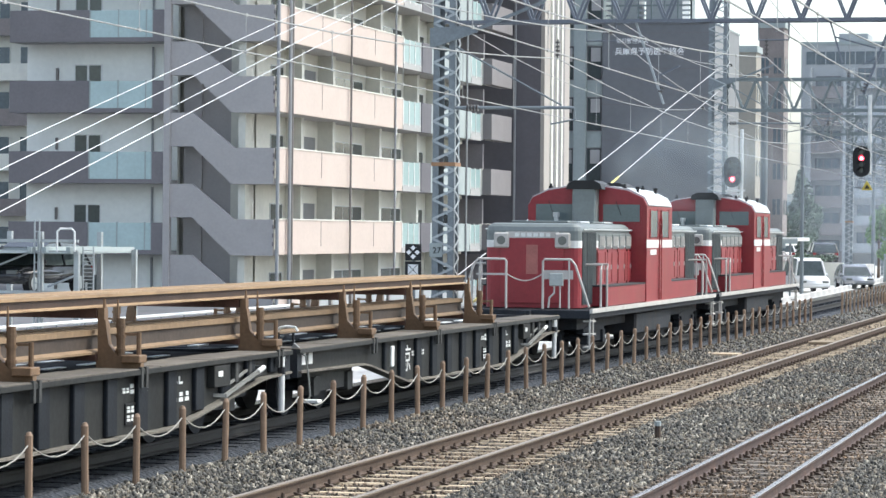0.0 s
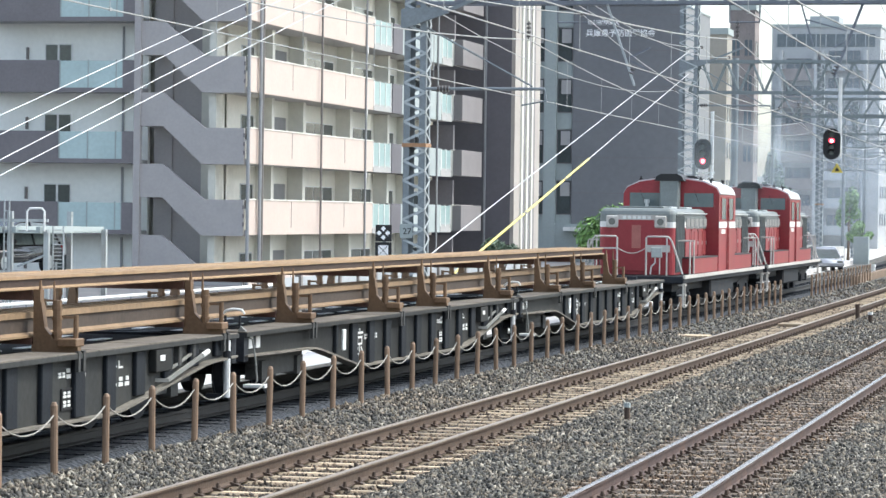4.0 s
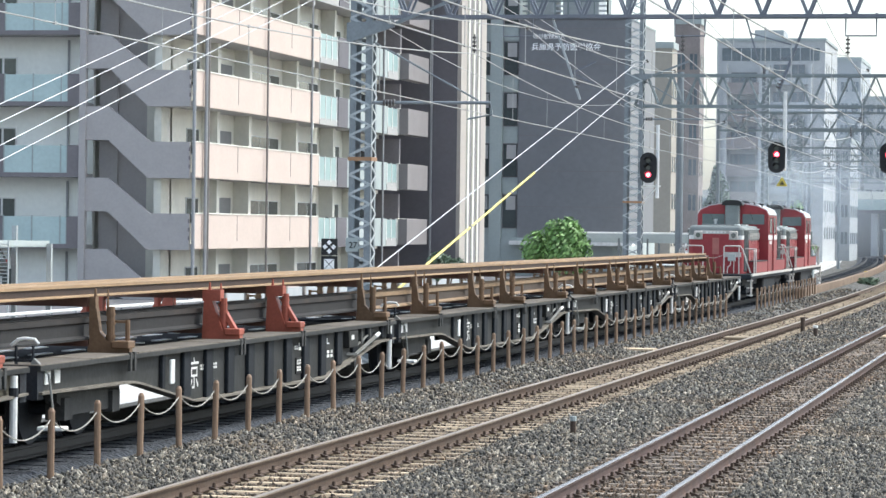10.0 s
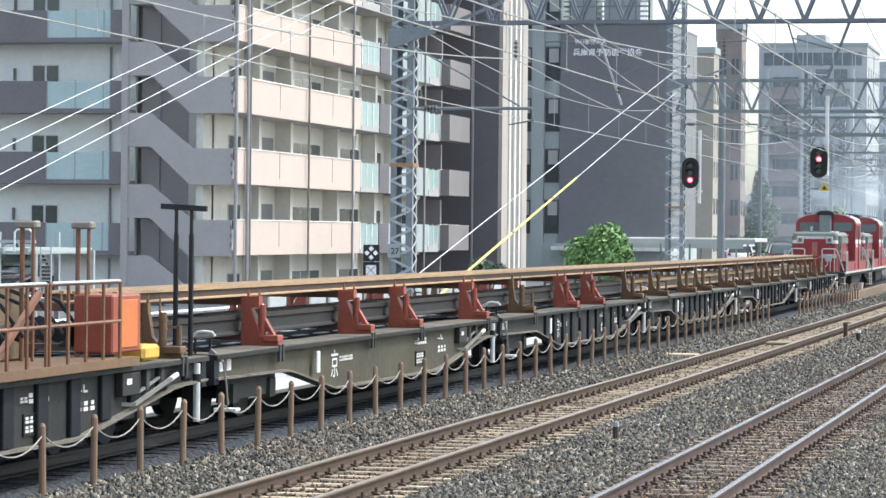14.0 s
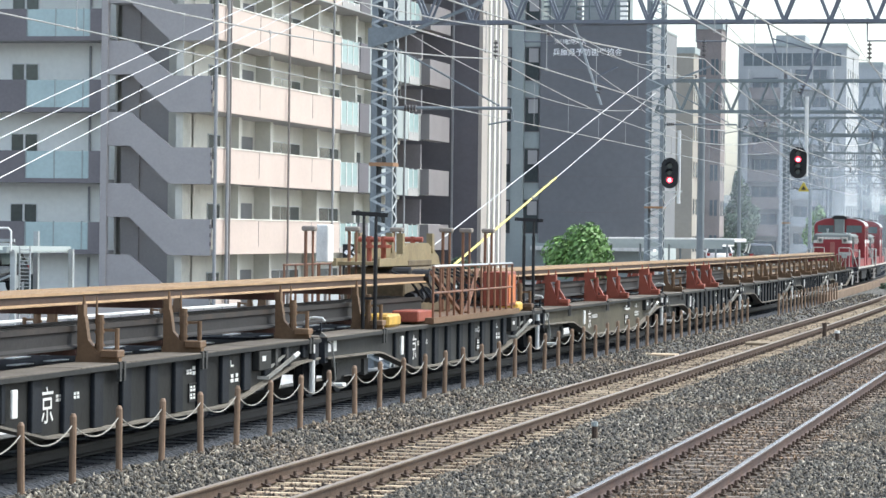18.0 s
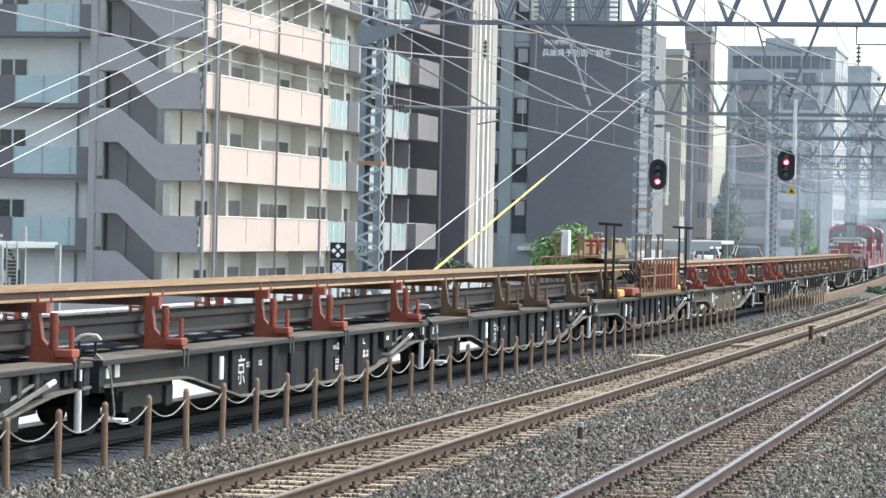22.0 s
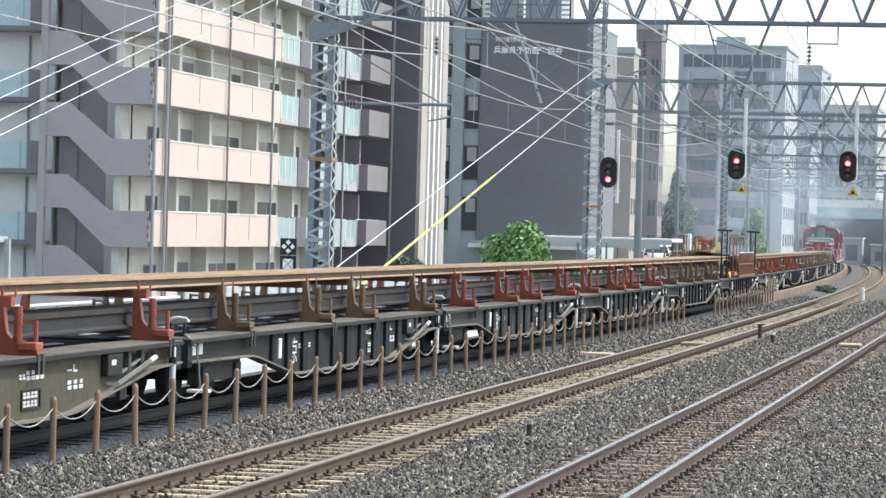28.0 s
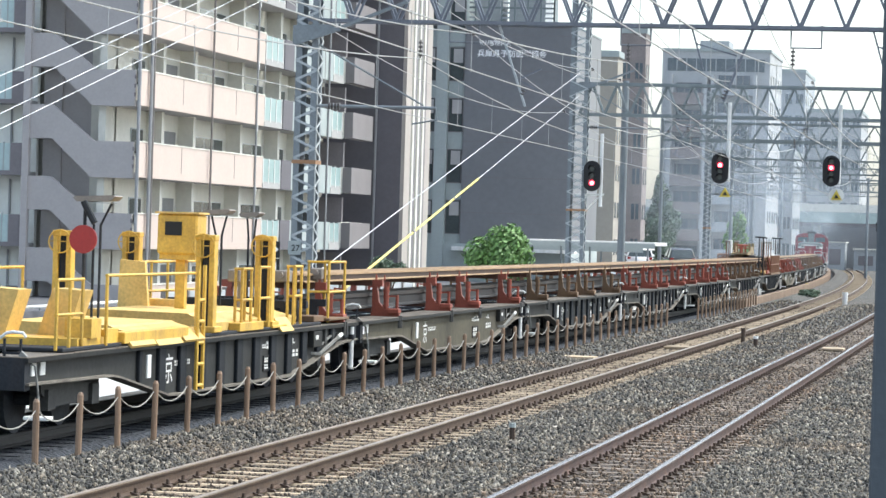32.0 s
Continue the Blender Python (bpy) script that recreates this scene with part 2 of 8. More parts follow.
M_railtan = mat("tan_rusted_rail_side", (0.074, 0.046, 0.029), 0.75, 0.1, var=0.3, scale=2.5, bump=0.3, stain=(0.11, 0.08, 0.06), stain_amt=0.5)
# Rails coloured near black for the shade under the train.
M_shaderail = mat("shade_dark_rail", (0.022, 0.021, 0.02), 0.7, 0.1, var=0.2, scale=2.0)
M_clip = mat("rusted_clip", (0.085, 0.06, 0.045), 0.8, 0.2, var=0.3, scale=8.0)
M_post = mat("brown_fence_post", (0.255, 0.168, 0.11), 0.55, var=0.12, scale=3.0, bump=0.1, stain=(0.2, 0.13, 0.08), stain_amt=0.4, objvar=0.12)
M_chain = mat("pale_plastic_chain", (0.30, 0.285, 0.25), 0.6, var=0.2, scale=12.0)
M_rustwall = mat("rust_stained_kerb", (0.20, 0.14, 0.095), 0.85, var=0.35, scale=0.8, stain=(0.14, 0.09, 0.06), stain_amt=0.7)


def strip(outline, ya, yb, step, closed=False, z=0.0):
    """An outline in x and z drawn along the line with its bend."""
    bm = bmesh.new()
    n = max(1, int(math.ceil((yb - ya) / step)))
    ys = [ya + (yb - ya) * i / n for i in range(n + 1)]
    rows = [[bm.verts.new((x + bend(y), y, h + z)) for x, h in outline] for y in ys]
    k = len(outline)
    for a, b in zip(rows, rows[1:]):
        for i in range(k if closed else k - 1):
            j = (i + 1) % k
            bm.faces.new((a[i], a[j], b[j], b[i]))
    if closed:
        bm.faces.new(rows[0])
        bm.faces.new(rows[-1][::-1])
    bmesh.ops.recalc_face_normals(bm, faces=bm.faces[:])
    return bm


PROFILE = [(-900, -0.6), (-60, -0.45), (-26.0, -0.45), (-15.6, -0.45), (-15.2, -0.45), (-14.6, -0.5), (-14.0, -0.42), (-13.6, -0.2), (-11.3, -0.2), (-10.75, -0.42), (-10.52, -0.36), (-10.36, -0.06),
           (-10.0, -0.07), (-9.4, -0.16), (-9.18, -0.178), (-7.12, -0.178), (-6.9, -0.155), (-6.3, -0.14), (-5.65, -0.155), (-5.45, -0.166), (-3.39, -0.166), (-3.15, -0.165), (-2.2, -0.2), (0.0, -0.24), (6, -0.3), (900, -0.6)]


def ground_z(x):
    for (a, za), (b, zb) in zip(PROFILE, PROFILE[1:]):
        if a <= x <= b:
            return za + (zb - za) * (x - a) / (b - a)
    return -0.6


def make_ground():
    bm = bmesh.new()
    ys = [-60, -10, 10] + [20 + 4 * i for i in range(80)] + [360, 420, 520, 800, 2500]
    rows = []
    for y in ys:
        off = bend(min(y, 340))
        rows.append([bm.verts.new((x + (off if abs(x) < 50 else 0), y, z + (0.02 * noise.noise(Vector((x * 0.8, y * 0.5, 0))) if -9.6 < x < 3 else 0))) for x, z in PROFILE])
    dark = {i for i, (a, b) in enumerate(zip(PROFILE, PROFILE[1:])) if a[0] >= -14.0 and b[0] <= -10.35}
    pale = {i for i, (a, b) in enumerate(zip(PROFILE, PROFILE[1:])) if a[0] >= -26.0 and b[0] <= -15.6}
    yard = {i for i, (a, b) in enumerate(zip(PROFILE, PROFILE[1:])) if b[0] <= -26.0}
    for a, b in zip(rows, rows[1:]):
        for i in range(len(PROFILE) - 1):
            f = bm.faces.new((a[i], a[i + 1], b[i + 1], b[i]))
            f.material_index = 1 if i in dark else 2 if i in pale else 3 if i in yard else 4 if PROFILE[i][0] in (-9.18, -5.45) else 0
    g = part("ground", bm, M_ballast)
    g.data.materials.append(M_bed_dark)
    g.data.materials.append(M_concrete)
    g.data.materials.append(M_asphalt)
    g.data.materials.append(M_trackbed)
    tagged(g, "grey crushed-stone ballast beside the tracks with pale concrete beyond", "ground", kind="structure")


make_ground()

RAIL_FOOT = [(-0.064, -0.153), (0.064, -0.153), (0.064, -0.138), (0.012, -0.12), (0.009, -0.045), (0.033, -0.035), (0.033, -0.006), (-0.033, -0.006), (-0.033, -0.035), (-0.009, -0.045), (-0.012, -0.12), (-0.064, -0.138)]
RAIL_HEAD = [(-0.0338, -0.018), (0.0338, -0.018), (0.0338, -0.009), (0.029, -0.0025), (0.017, 0.0), (-0.017, 0.0), (-0.029, -0.0025), (-0.0338, -0.009)]
PITCH = 0.58


def sleeper_bm(half=1.0):
    bm = bmesh.new()
    va = [bm.verts.new((x, y, z)) for x in (-half, half) for y, z in ((-0.10, -0.28), (0.10, -0.28), (0.075, -0.185), (0.055, -0.155), (-0.055, -0.155), (-0.075, -0.185))]
    for i in range(6):
        j = (i + 1) % 6
        bm.faces.new((va[i], va[j], va[6 + j], va[6 + i]))
    bm.faces.new(va[:6][::-1])
    bm.faces.new(va[6:])
    bmesh.ops.recalc_face_normals(bm, faces=bm.faces[:])
    return bm


def prism_clip(bm, x, y, q):
    """A sloping clip plate beside the rail foot."""
    va = [bm.verts.new((x + q * a, y - 0.045, z)) for a, z in ((-0.05, -0.158), (0.05, -0.158), (0.045, -0.14), (-0.045, -0.112))]
    vb = [bm.verts.new((x + q * a, y + 0.045, z)) for a, z in ((-0.05, -0.158), (0.05, -0.158), (0.045, -0.14), (-0.045, -0.112))]
    for i in range(4):
        j = (i + 1) % 4
        bm.faces.new((va[i], va[j], vb[j], vb[i]))
    bm.faces.new(va[::-1])
    bm.faces.new(vb)


def clip_rows(cx, ya, yb):
    """The rail clips and bolts of a stretch, joined."""
    bm = bmesh.new()
    n = int((yb - ya) / PITCH)
    for i in range(n):
        y = ya + i * PITCH
        for s in (-1, 1):
            for q in (-1, 1):
                x = cx + s * 0.566 + q * 0.095 + bend(y)
                prism_clip(bm, x, y, q)
                tube(bm, (x, y, -0.125), (x, y, -0.075), 0.024, 6, 0.016)
    return bm


def make_track(name, cx, material, near_y, far_y, end_y, label, head=M_railtop, steel=M_railrust, sunk=0.0):
    tr = thing(name, pose(0, 0, 0), label, "railway track", kind="structure")
    for s in (-1, 1):
        o = [(cx + s * 0.566 + x, z) for x, z in RAIL_FOOT]
        r = part("rail", strip(o, -25, end_y, 5.0, True), steel, tr, "rusty steel rail")
        o = [(cx + s * 0.566 + x, z) for x, z in RAIL_HEAD]
        part("rail_head", strip(o, -25, end_y, 5.0, True), head, r, "running surface")
    first = part("sleeper", sleeper_bm(), material, tr)
    n = int((far_y - near_y) / PITCH)
    for i in range(n):
        y = near_y + i * PITCH
        m = pose(cx + bend(y), y, 0.004 * math.sin(i * 1.7) - sunk, 0, 0, turn(y))
        if i == 0:
            first.matrix_basis = m
        else:
            share("sleeper", first, m, tr)
    bm = bmesh.new()
    y = near_y + n * PITCH
    while y < end_y:
        x = cx + bend(y)
        box(bm, x - 1.0, x + 1.0, y - 0.082, y + 0.082, -0.28, -0.155 - sunk)
        y += PITCH
    for i in range(80):
        y = near_y - (i + 1) * PITCH
        box(bm, cx - 1.0, cx + 1.0, y - 0.082, y + 0.082, -0.28, -0.155 - sunk)
    tagged(part("sleeper_rest", bm, material, tr), kind="stuff")
    if steel is not M_shaderail:
        tagged(part("rail_clip", clip_rows(cx, near_y, 130), M_clip, tr), kind="stuff")


make_track("railway_track_1", T1, M_sleeper, 24.0, 110.0, 330, "near track with polished steel rails on dusty concrete sleepers")
make_track("railway_track_2", T2, M_sleeper_pale, 20.0, 120.0, 330, "middle track with rusty rails on pale sleepers", M_railbrown, M_railtan)
make_track("railway_track_3", T3, M_bed_dark, 60.0, 64.0, 330, "far track under the work train on dark ballast", M_shaderail, M_shaderail, 0.035)


# ---- loose stones, thicker towards the camera ----
def make_stones():
    rng = np.random.default_rng(5)
    base = np.array([(-1, -1, -1), (1, -1, -1), (1, 1, -1), (-1, 1, -1), (-1, -1, 1), (1, -1, 1), (1, 1, 1), (-1, 1, 1)], float) * 0.62
    faces = np.array([(0, 3, 2, 1), (4, 5, 6, 7), (0, 1, 5, 4), (1, 2, 6, 5), (2, 3, 7, 6), (3, 0, 4, 7)])
    bands = [(22, 34, 52000), (34, 48, 40000), (48, 66, 26000), (66, 95, 15000), (95, 140, 8000)]
    pts = []
    for y0, y1, n in bands:
        y = rng.uniform(y0, y1, n)
        x = rng.uniform(-10.42, -0.6, n)
        x = np.where(y > 86, x - (y - 86) ** 2 / 6600, x) if y0 > 90 else x
        d1, d2 = np.abs(np.abs(x - T1) - 0.566), np.abs(np.abs(x - T2) - 0.566)
        keep = (d1 > 0.13) & (d2 > 0.13)
        on = (np.abs(x - T1) < 1.0) | (np.abs(x - T2) < 1.0)
        t1, t2 = np.abs(x - T1) < 1.0, np.abs(x - T2) < 1.0
        ph = np.where(t1, (y - 24.0) % PITCH, (y - 20.0) % PITCH)
        bare = np.minimum(ph, PITCH - ph) < 0.075
        keep &= ~(on & bare & (rng.uniform(0, 1, n) < np.where(t1, 0.72, 0.93)))
        keep &= ~(on & (rng.uniform(0, 1, n) < np.where(t1, 0.12, 0.05)))
        pts.append(np.stack([x[keep], y[keep], on[keep]], 1))
    p = np.concatenate(pts)
    n = len(p)
    z = np.interp(p[:, 0], [a for a, _ in PROFILE], [b for _, b in PROFILE])
    size = rng.uniform(0.012, 0.03, n) * (1 + 0.006 * (p[:, 1] - 22))
    size[p[:, 2] > 0] *= 0.8
    z[p[:, 2] > 0] -= 0.006
    v = base[None] * rng.uniform(0.6, 1.25, (n, 8, 1)) + rng.normal(0, 0.16, (n, 8, 3))
    v *= size[:, None, None] * rng.uniform(0.75, 1.35, (n, 1, 3))
    a, b, c = rng.uniform(0, 6.28, n), rng.normal(0, 0.5, n), rng.normal(0, 0.5, n)
    ca, sa = np.cos(a)[:, None], np.sin(a)[:, None]
    v = np.stack([v[..., 0] * ca - v[..., 1] * sa, v[..., 0] * sa + v[..., 1] * ca, v[..., 2] + v[..., 0] * np.sin(b)[:, None] + v[..., 1] * np.sin(c)[:, None]], 2)
    v[..., 0] += p[:, 0, None]
    v[..., 1] += p[:, 1, None]
    v[..., 2] += (z + size * 0.25)[:, None] + rng.uniform(-0.005, 0.012, (n, 1))
    f = (faces[None] + (np.arange(n) * 8)[:, None, None]).reshape(-1, 4)
    me = bpy.data.meshes.new("ballast_stones")
    me.vertices.add(n * 8)
    me.vertices.foreach_set("co", v.reshape(-1))
    me.loops.add(len(f) * 4)
    me.loops.foreach_set("vertex_index", f.reshape(-1))
    me.polygons.add(len(f))
    me.polygons.foreach_set("loop_start", np.arange(len(f)) * 4)
    me.polygons.foreach_set("material_index", np.repeat((p[:, 2] > 0).astype(np.int32), 6))
    me.update(calc_edges=True)
    me.materials.append(M_stone)
    me.materials.append(M_stonebrown)
    tagged(new("ballast_stones", me), "grey and brownish crushed stones lying between the rails", "gravel", kind="stuff")


make_stones()

# ---- chain fence between the middle track and the train ----
FENCE_X = -10.3


def post_bm():
    bm = bmesh.new()
    tube(bm, (0, 0, -0.12), (0, 0, 0.72), 0.038, 10)
    tube(bm, (0, 0, 0.72), (0, 0, 0.755), 0.038, 10, 0.02)
    return bm


def chain_bm(span, sag=0.17, r=0.008):
    bm = bmesh.new()
    pts = []
    for i in range(9):
        u = i / 8
        pts.append((0, u * span, -sag * 4 * u * (1 - u)))
    pipe(bm, pts, r, 5)
    return bm


def make_fence(name, ys, label, x=FENCE_X, chains=True, follow=True):
    f = thing(name, pose(0, 0, 0), label, "fence")
    p0 = c0 = None
    for i, y in enumerate(ys):
        xx = x + bend(y)
        lean = (random.uniform(-1.2, 1.2), random.uniform(-1.2, 1.2))
        m = pose(xx, y, -0.08, lean[0], lean[1], 0)
        if p0 is None:
            p0 = part("post", post_bm(), M_post, f, "")
            p0.matrix_basis = m
        else:
            share("post", p0, m, f)
        if chains and i + 1 < len(ys):
            m = pose(xx, y, 0.56, 0, 0, turn(y))
            if c0 is None:
                c0 = part("chain", chain_bm(ys[1] - ys[0]), M_chain, f, "pale sagging chain")
                c0.matrix_basis = m
            else:
                share("chain", c0, m, f)


make_fence("chain_fence", [22.98 + 1.5 * i for i in range(46)], "brown steel posts linked by sagging pale chains beside the train")
make_fence("chain_fence", [100.0 + 1.45 * i for i in range(19)], "closely set brown posts with chains at the start of the curve")
kerb = part("kerb", strip([(-11.05, -0.45), (-10.75, -0.45), (-10.75, 0.14), (-11.05, 0.14)], 126, 330, 6, True), M_rustwall)
tagged(kerb, "low rust-stained concrete kerb along the curving track", "kerb", kind="structure")


# ---- the work train ----
M_wagon = mat("faded_black_green_steel", (0.029, 0.030, 0.029), 0.65, 0.0, var=0.25, scale=1.5, bump=0.1, stain=(0.05, 0.047, 0.04), stain_amt=0.6, objvar=0.45, spec=0.2)
M_panel_olive = mat("sun_faded_olive_panel", (0.10, 0.09, 0.064), 0.7, 0.0, var=0.22, scale=0.9, bump=0.1, stain=(0.05, 0.046, 0.038), stain_amt=0.6, objvar=0.2, spec=0.2)
M_flange = mat("dusty_pale_flange", (0.17, 0.155, 0.13), 0.85, var=0.3, scale=2.5, bump=0.2, stain=(0.06, 0.052, 0.045), stain_amt=0.6, spec=0.2)
# Black steel, its colour raised and blued a little for haze.
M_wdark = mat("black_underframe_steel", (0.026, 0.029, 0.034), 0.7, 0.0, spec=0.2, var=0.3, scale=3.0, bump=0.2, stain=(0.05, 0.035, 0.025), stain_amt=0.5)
# Rib colour takes in the dark shadow bands between the panels.
M_rib = mat("shadowed_rib_paint", (0.017, 0.021, 0.027), 0.7, var=0.3, scale=3.0, stain=(0.03, 0.028, 0.024), stain_amt=0.5, spec=0.15)
M_deckdark = mat("dark_deck_boards", (0.02, 0.02, 0.021), 0.95, var=0.3, scale=2.0, spec=0.1)
M_deck = mat("worn_grey_brown_deck", (0.125, 0.108, 0.088), 0.85, objvar=0.22, var=0.3, scale=1.2, bump=0.3, stain=(0.08, 0.065, 0.05), stain_amt=0.7)
M_ochre = mat("rusty_ochre_paint", (0.165, 0.10, 0.055), 0.6, var=0.2, scale=3.0, bump=0.15, stain=(0.12, 0.06, 0.03), stain_amt=0.6, objvar=0.15)
M_orange = mat("red_orange_paint", (0.29, 0.075, 0.047), 0.5, var=0.15, scale=3.0, bump=0.1, stain=(0.2, 0.06, 0.03), stain_amt=0.5, objvar=0.12)
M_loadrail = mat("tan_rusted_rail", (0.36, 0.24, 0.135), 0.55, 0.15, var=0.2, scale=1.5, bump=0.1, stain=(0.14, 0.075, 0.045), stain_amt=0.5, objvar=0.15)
# Lower tier and webs are coloured darker for the shade falling on them.
M_lowrail = mat("shaded_weathered_rail", (0.21, 0.14, 0.08), 0.6, 0.1, var=0.25, scale=1.5, bump=0.1, stain=(0.24, 0.16, 0.09), stain_amt=0.5, objvar=0.15)
M_loadweb = mat("shaded_brown_web", (0.045, 0.026, 0.018), 0.7, var=0.25, scale=1.5, objvar=0.15)
M_darkload = mat("shaded_heavy_section", (0.024, 0.0205, 0.019), 0.65, 0.1, var=0.3, scale=1.5, bump=0.1, stain=(0.13, 0.085, 0.055), stain_amt=0.4, objvar=0.2)
M_darkweb = mat("shaded_section_web", (0.017, 0.016, 0.016), 0.75, var=0.25, scale=1.5, objvar=0.2)
M_lowweb = mat("shaded_low_web", (0.05, 0.036, 0.027), 0.7, var=0.25, scale=1.5, objvar=0.15)
# Support paint, worn, and darkened for the shade under the load.
M_crossbeam = mat("shaded_brown_red_beam", (0.125, 0.062, 0.045), 0.65, var=0.25, scale=2.0, stain=(0.06, 0.045, 0.035), stain_amt=0.6)
M_white = mat("dull_white_paint", (0.72, 0.72, 0.69), 0.6, var=0.12, scale=4.0, stain=(0.35, 0.32, 0.28), stain_amt=0.4)
M_steelgrey = mat("galvanised_steel", (0.42, 0.44, 0.44), 0.45, 0.6, var=0.15, scale=3.0, bump=0.05)
M_handrail = mat("worn_pale_handrail_paint", (0.50, 0.475, 0.44), 0.55, var=0.12, scale=4.0, stain=(0.25, 0.2, 0.16), stain_amt=0.4)
M_bracegrey = mat("dull_grey_brace_paint", (0.20, 0.20, 0.185), 0.6, var=0.15, scale=3.0, stain=(0.08, 0.07, 0.055), stain_amt=0.5)
M_bogie = mat("dusty_bogie_steel", (0.05, 0.05, 0.047), 0.75, var=0.3, scale=3.0, stain=(0.03, 0.03, 0.03), stain_amt=0.6)
M_yellow = mat("yellow_machine_paint", (0.62, 0.385, 0.065), 0.45, var=0.22, scale=2.5, bump=0.08, stain=(0.24, 0.14, 0.045), stain_amt=0.65)
M_cream = mat("dusty_yellow_plate", (0.66, 0.45, 0.145), 0.55, var=0.22, scale=2.5, bump=0.08, stain=(0.4, 0.28, 0.1), stain_amt=0.5)
M_black = mat("matt_black", (0.012, 0.012, 0.013), 0.55, var=0.2, scale=5.0)
M_olive = mat("dusty_olive_machine_paint", (0.24, 0.19, 0.105), 0.65, var=0.2, scale=2.0, bump=0.1, stain=(0.12, 0.09, 0.05), stain_amt=0.5)
M_brownrail = mat("brown_red_railing_paint", (0.20, 0.095, 0.055), 0.55, var=0.2, scale=4.0, stain=(0.3, 0.17, 0.08), stain_amt=0.5)

HALF_W = 1.28


def sill_web():
    bm = bmesh.new()
    prism(bm, [(-8.8, 0.70), (-5.3, 0.66), (-2.8, 0.29), (4.1, 0.27), (7.7, 0.70), (8.8, 0.72), (8.8, 0.97), (-8.8, 0.97)], 0, -0.02, 0.02)
    return bm


def sill_flange():
    """A flat lower flange that stands out from the web along its curved belly."""
    bm = bmesh.new()
    pts = [(-8.8, 0.69), (-5.5, 0.66), (-5.2, 0.63), (-2.95, 0.295), (-2.6, 0.28), (3.8, 0.26), (4.4, 0.29), (7.4, 0.655), (7.8, 0.685), (8.8, 0.71)]
    rows = []
    for y, z in pts:
        rows.append([bm.verts.new((x, y, z + d)) for x, d in ((-0.10, -0.014), (0.10, -0.014), (0.10, 0.014), (-0.10, 0.014))])
    for p, q in zip(rows, rows[1:]):
        for i in range(4):
            j = (i + 1) % 4
            bm.faces.new((p[i], p[j], q[j], q[i]))
    bm.faces.new(rows[0])
    bm.faces.new(rows[-1][::-1])
    bmesh.ops.recalc_face_normals(bm, faces=bm.faces[:])
    return bm


def wheel_bm():
    bm = bmesh.new()
    tube(bm, (-0.60, 0, 0.43), (-0.47, 0, 0.43), 0.43, 24)
    tube(bm, (-0.47, 0, 0.43), (-0.45, 0, 0.43), 0.46, 24)
    tube(bm, (0.47, 0, 0.43), (0.60, 0, 0.43), 0.43, 24)
    tube(bm, (0.45, 0, 0.43), (0.47, 0, 0.43), 0.46, 24)
    tube(bm, (-0.9, 0, 0.43), (0.9, 0, 0.43), 0.08, 10)
    return bm


def bogie_bm():
    bm = bmesh.new()
    for s in (-1, 1):
        x = s * 0.95
        prism(bm, [(-1.15, 0.52), (-0.7, 0.34), (0.7, 0.34), (1.15, 0.52), (1.15, 0.62), (0.5, 0.70), (-0.5, 0.70), (-1.15, 0.62)], 0, x - 0.07, x + 0.07)
        for q in (-0.875, 0.875):
            box(bm, x - 0.12, x + 0.12, q - 0.14, q + 0.14, 0.30, 0.56)
        for q in (-0.2, 0.0, 0.2):
            tube(bm, (x, q, 0.36), (x, q, 0.62), 0.07, 8)
    box(bm, -0.95, 0.95, -0.25, 0.25, 0.50, 0.72)
    return bm


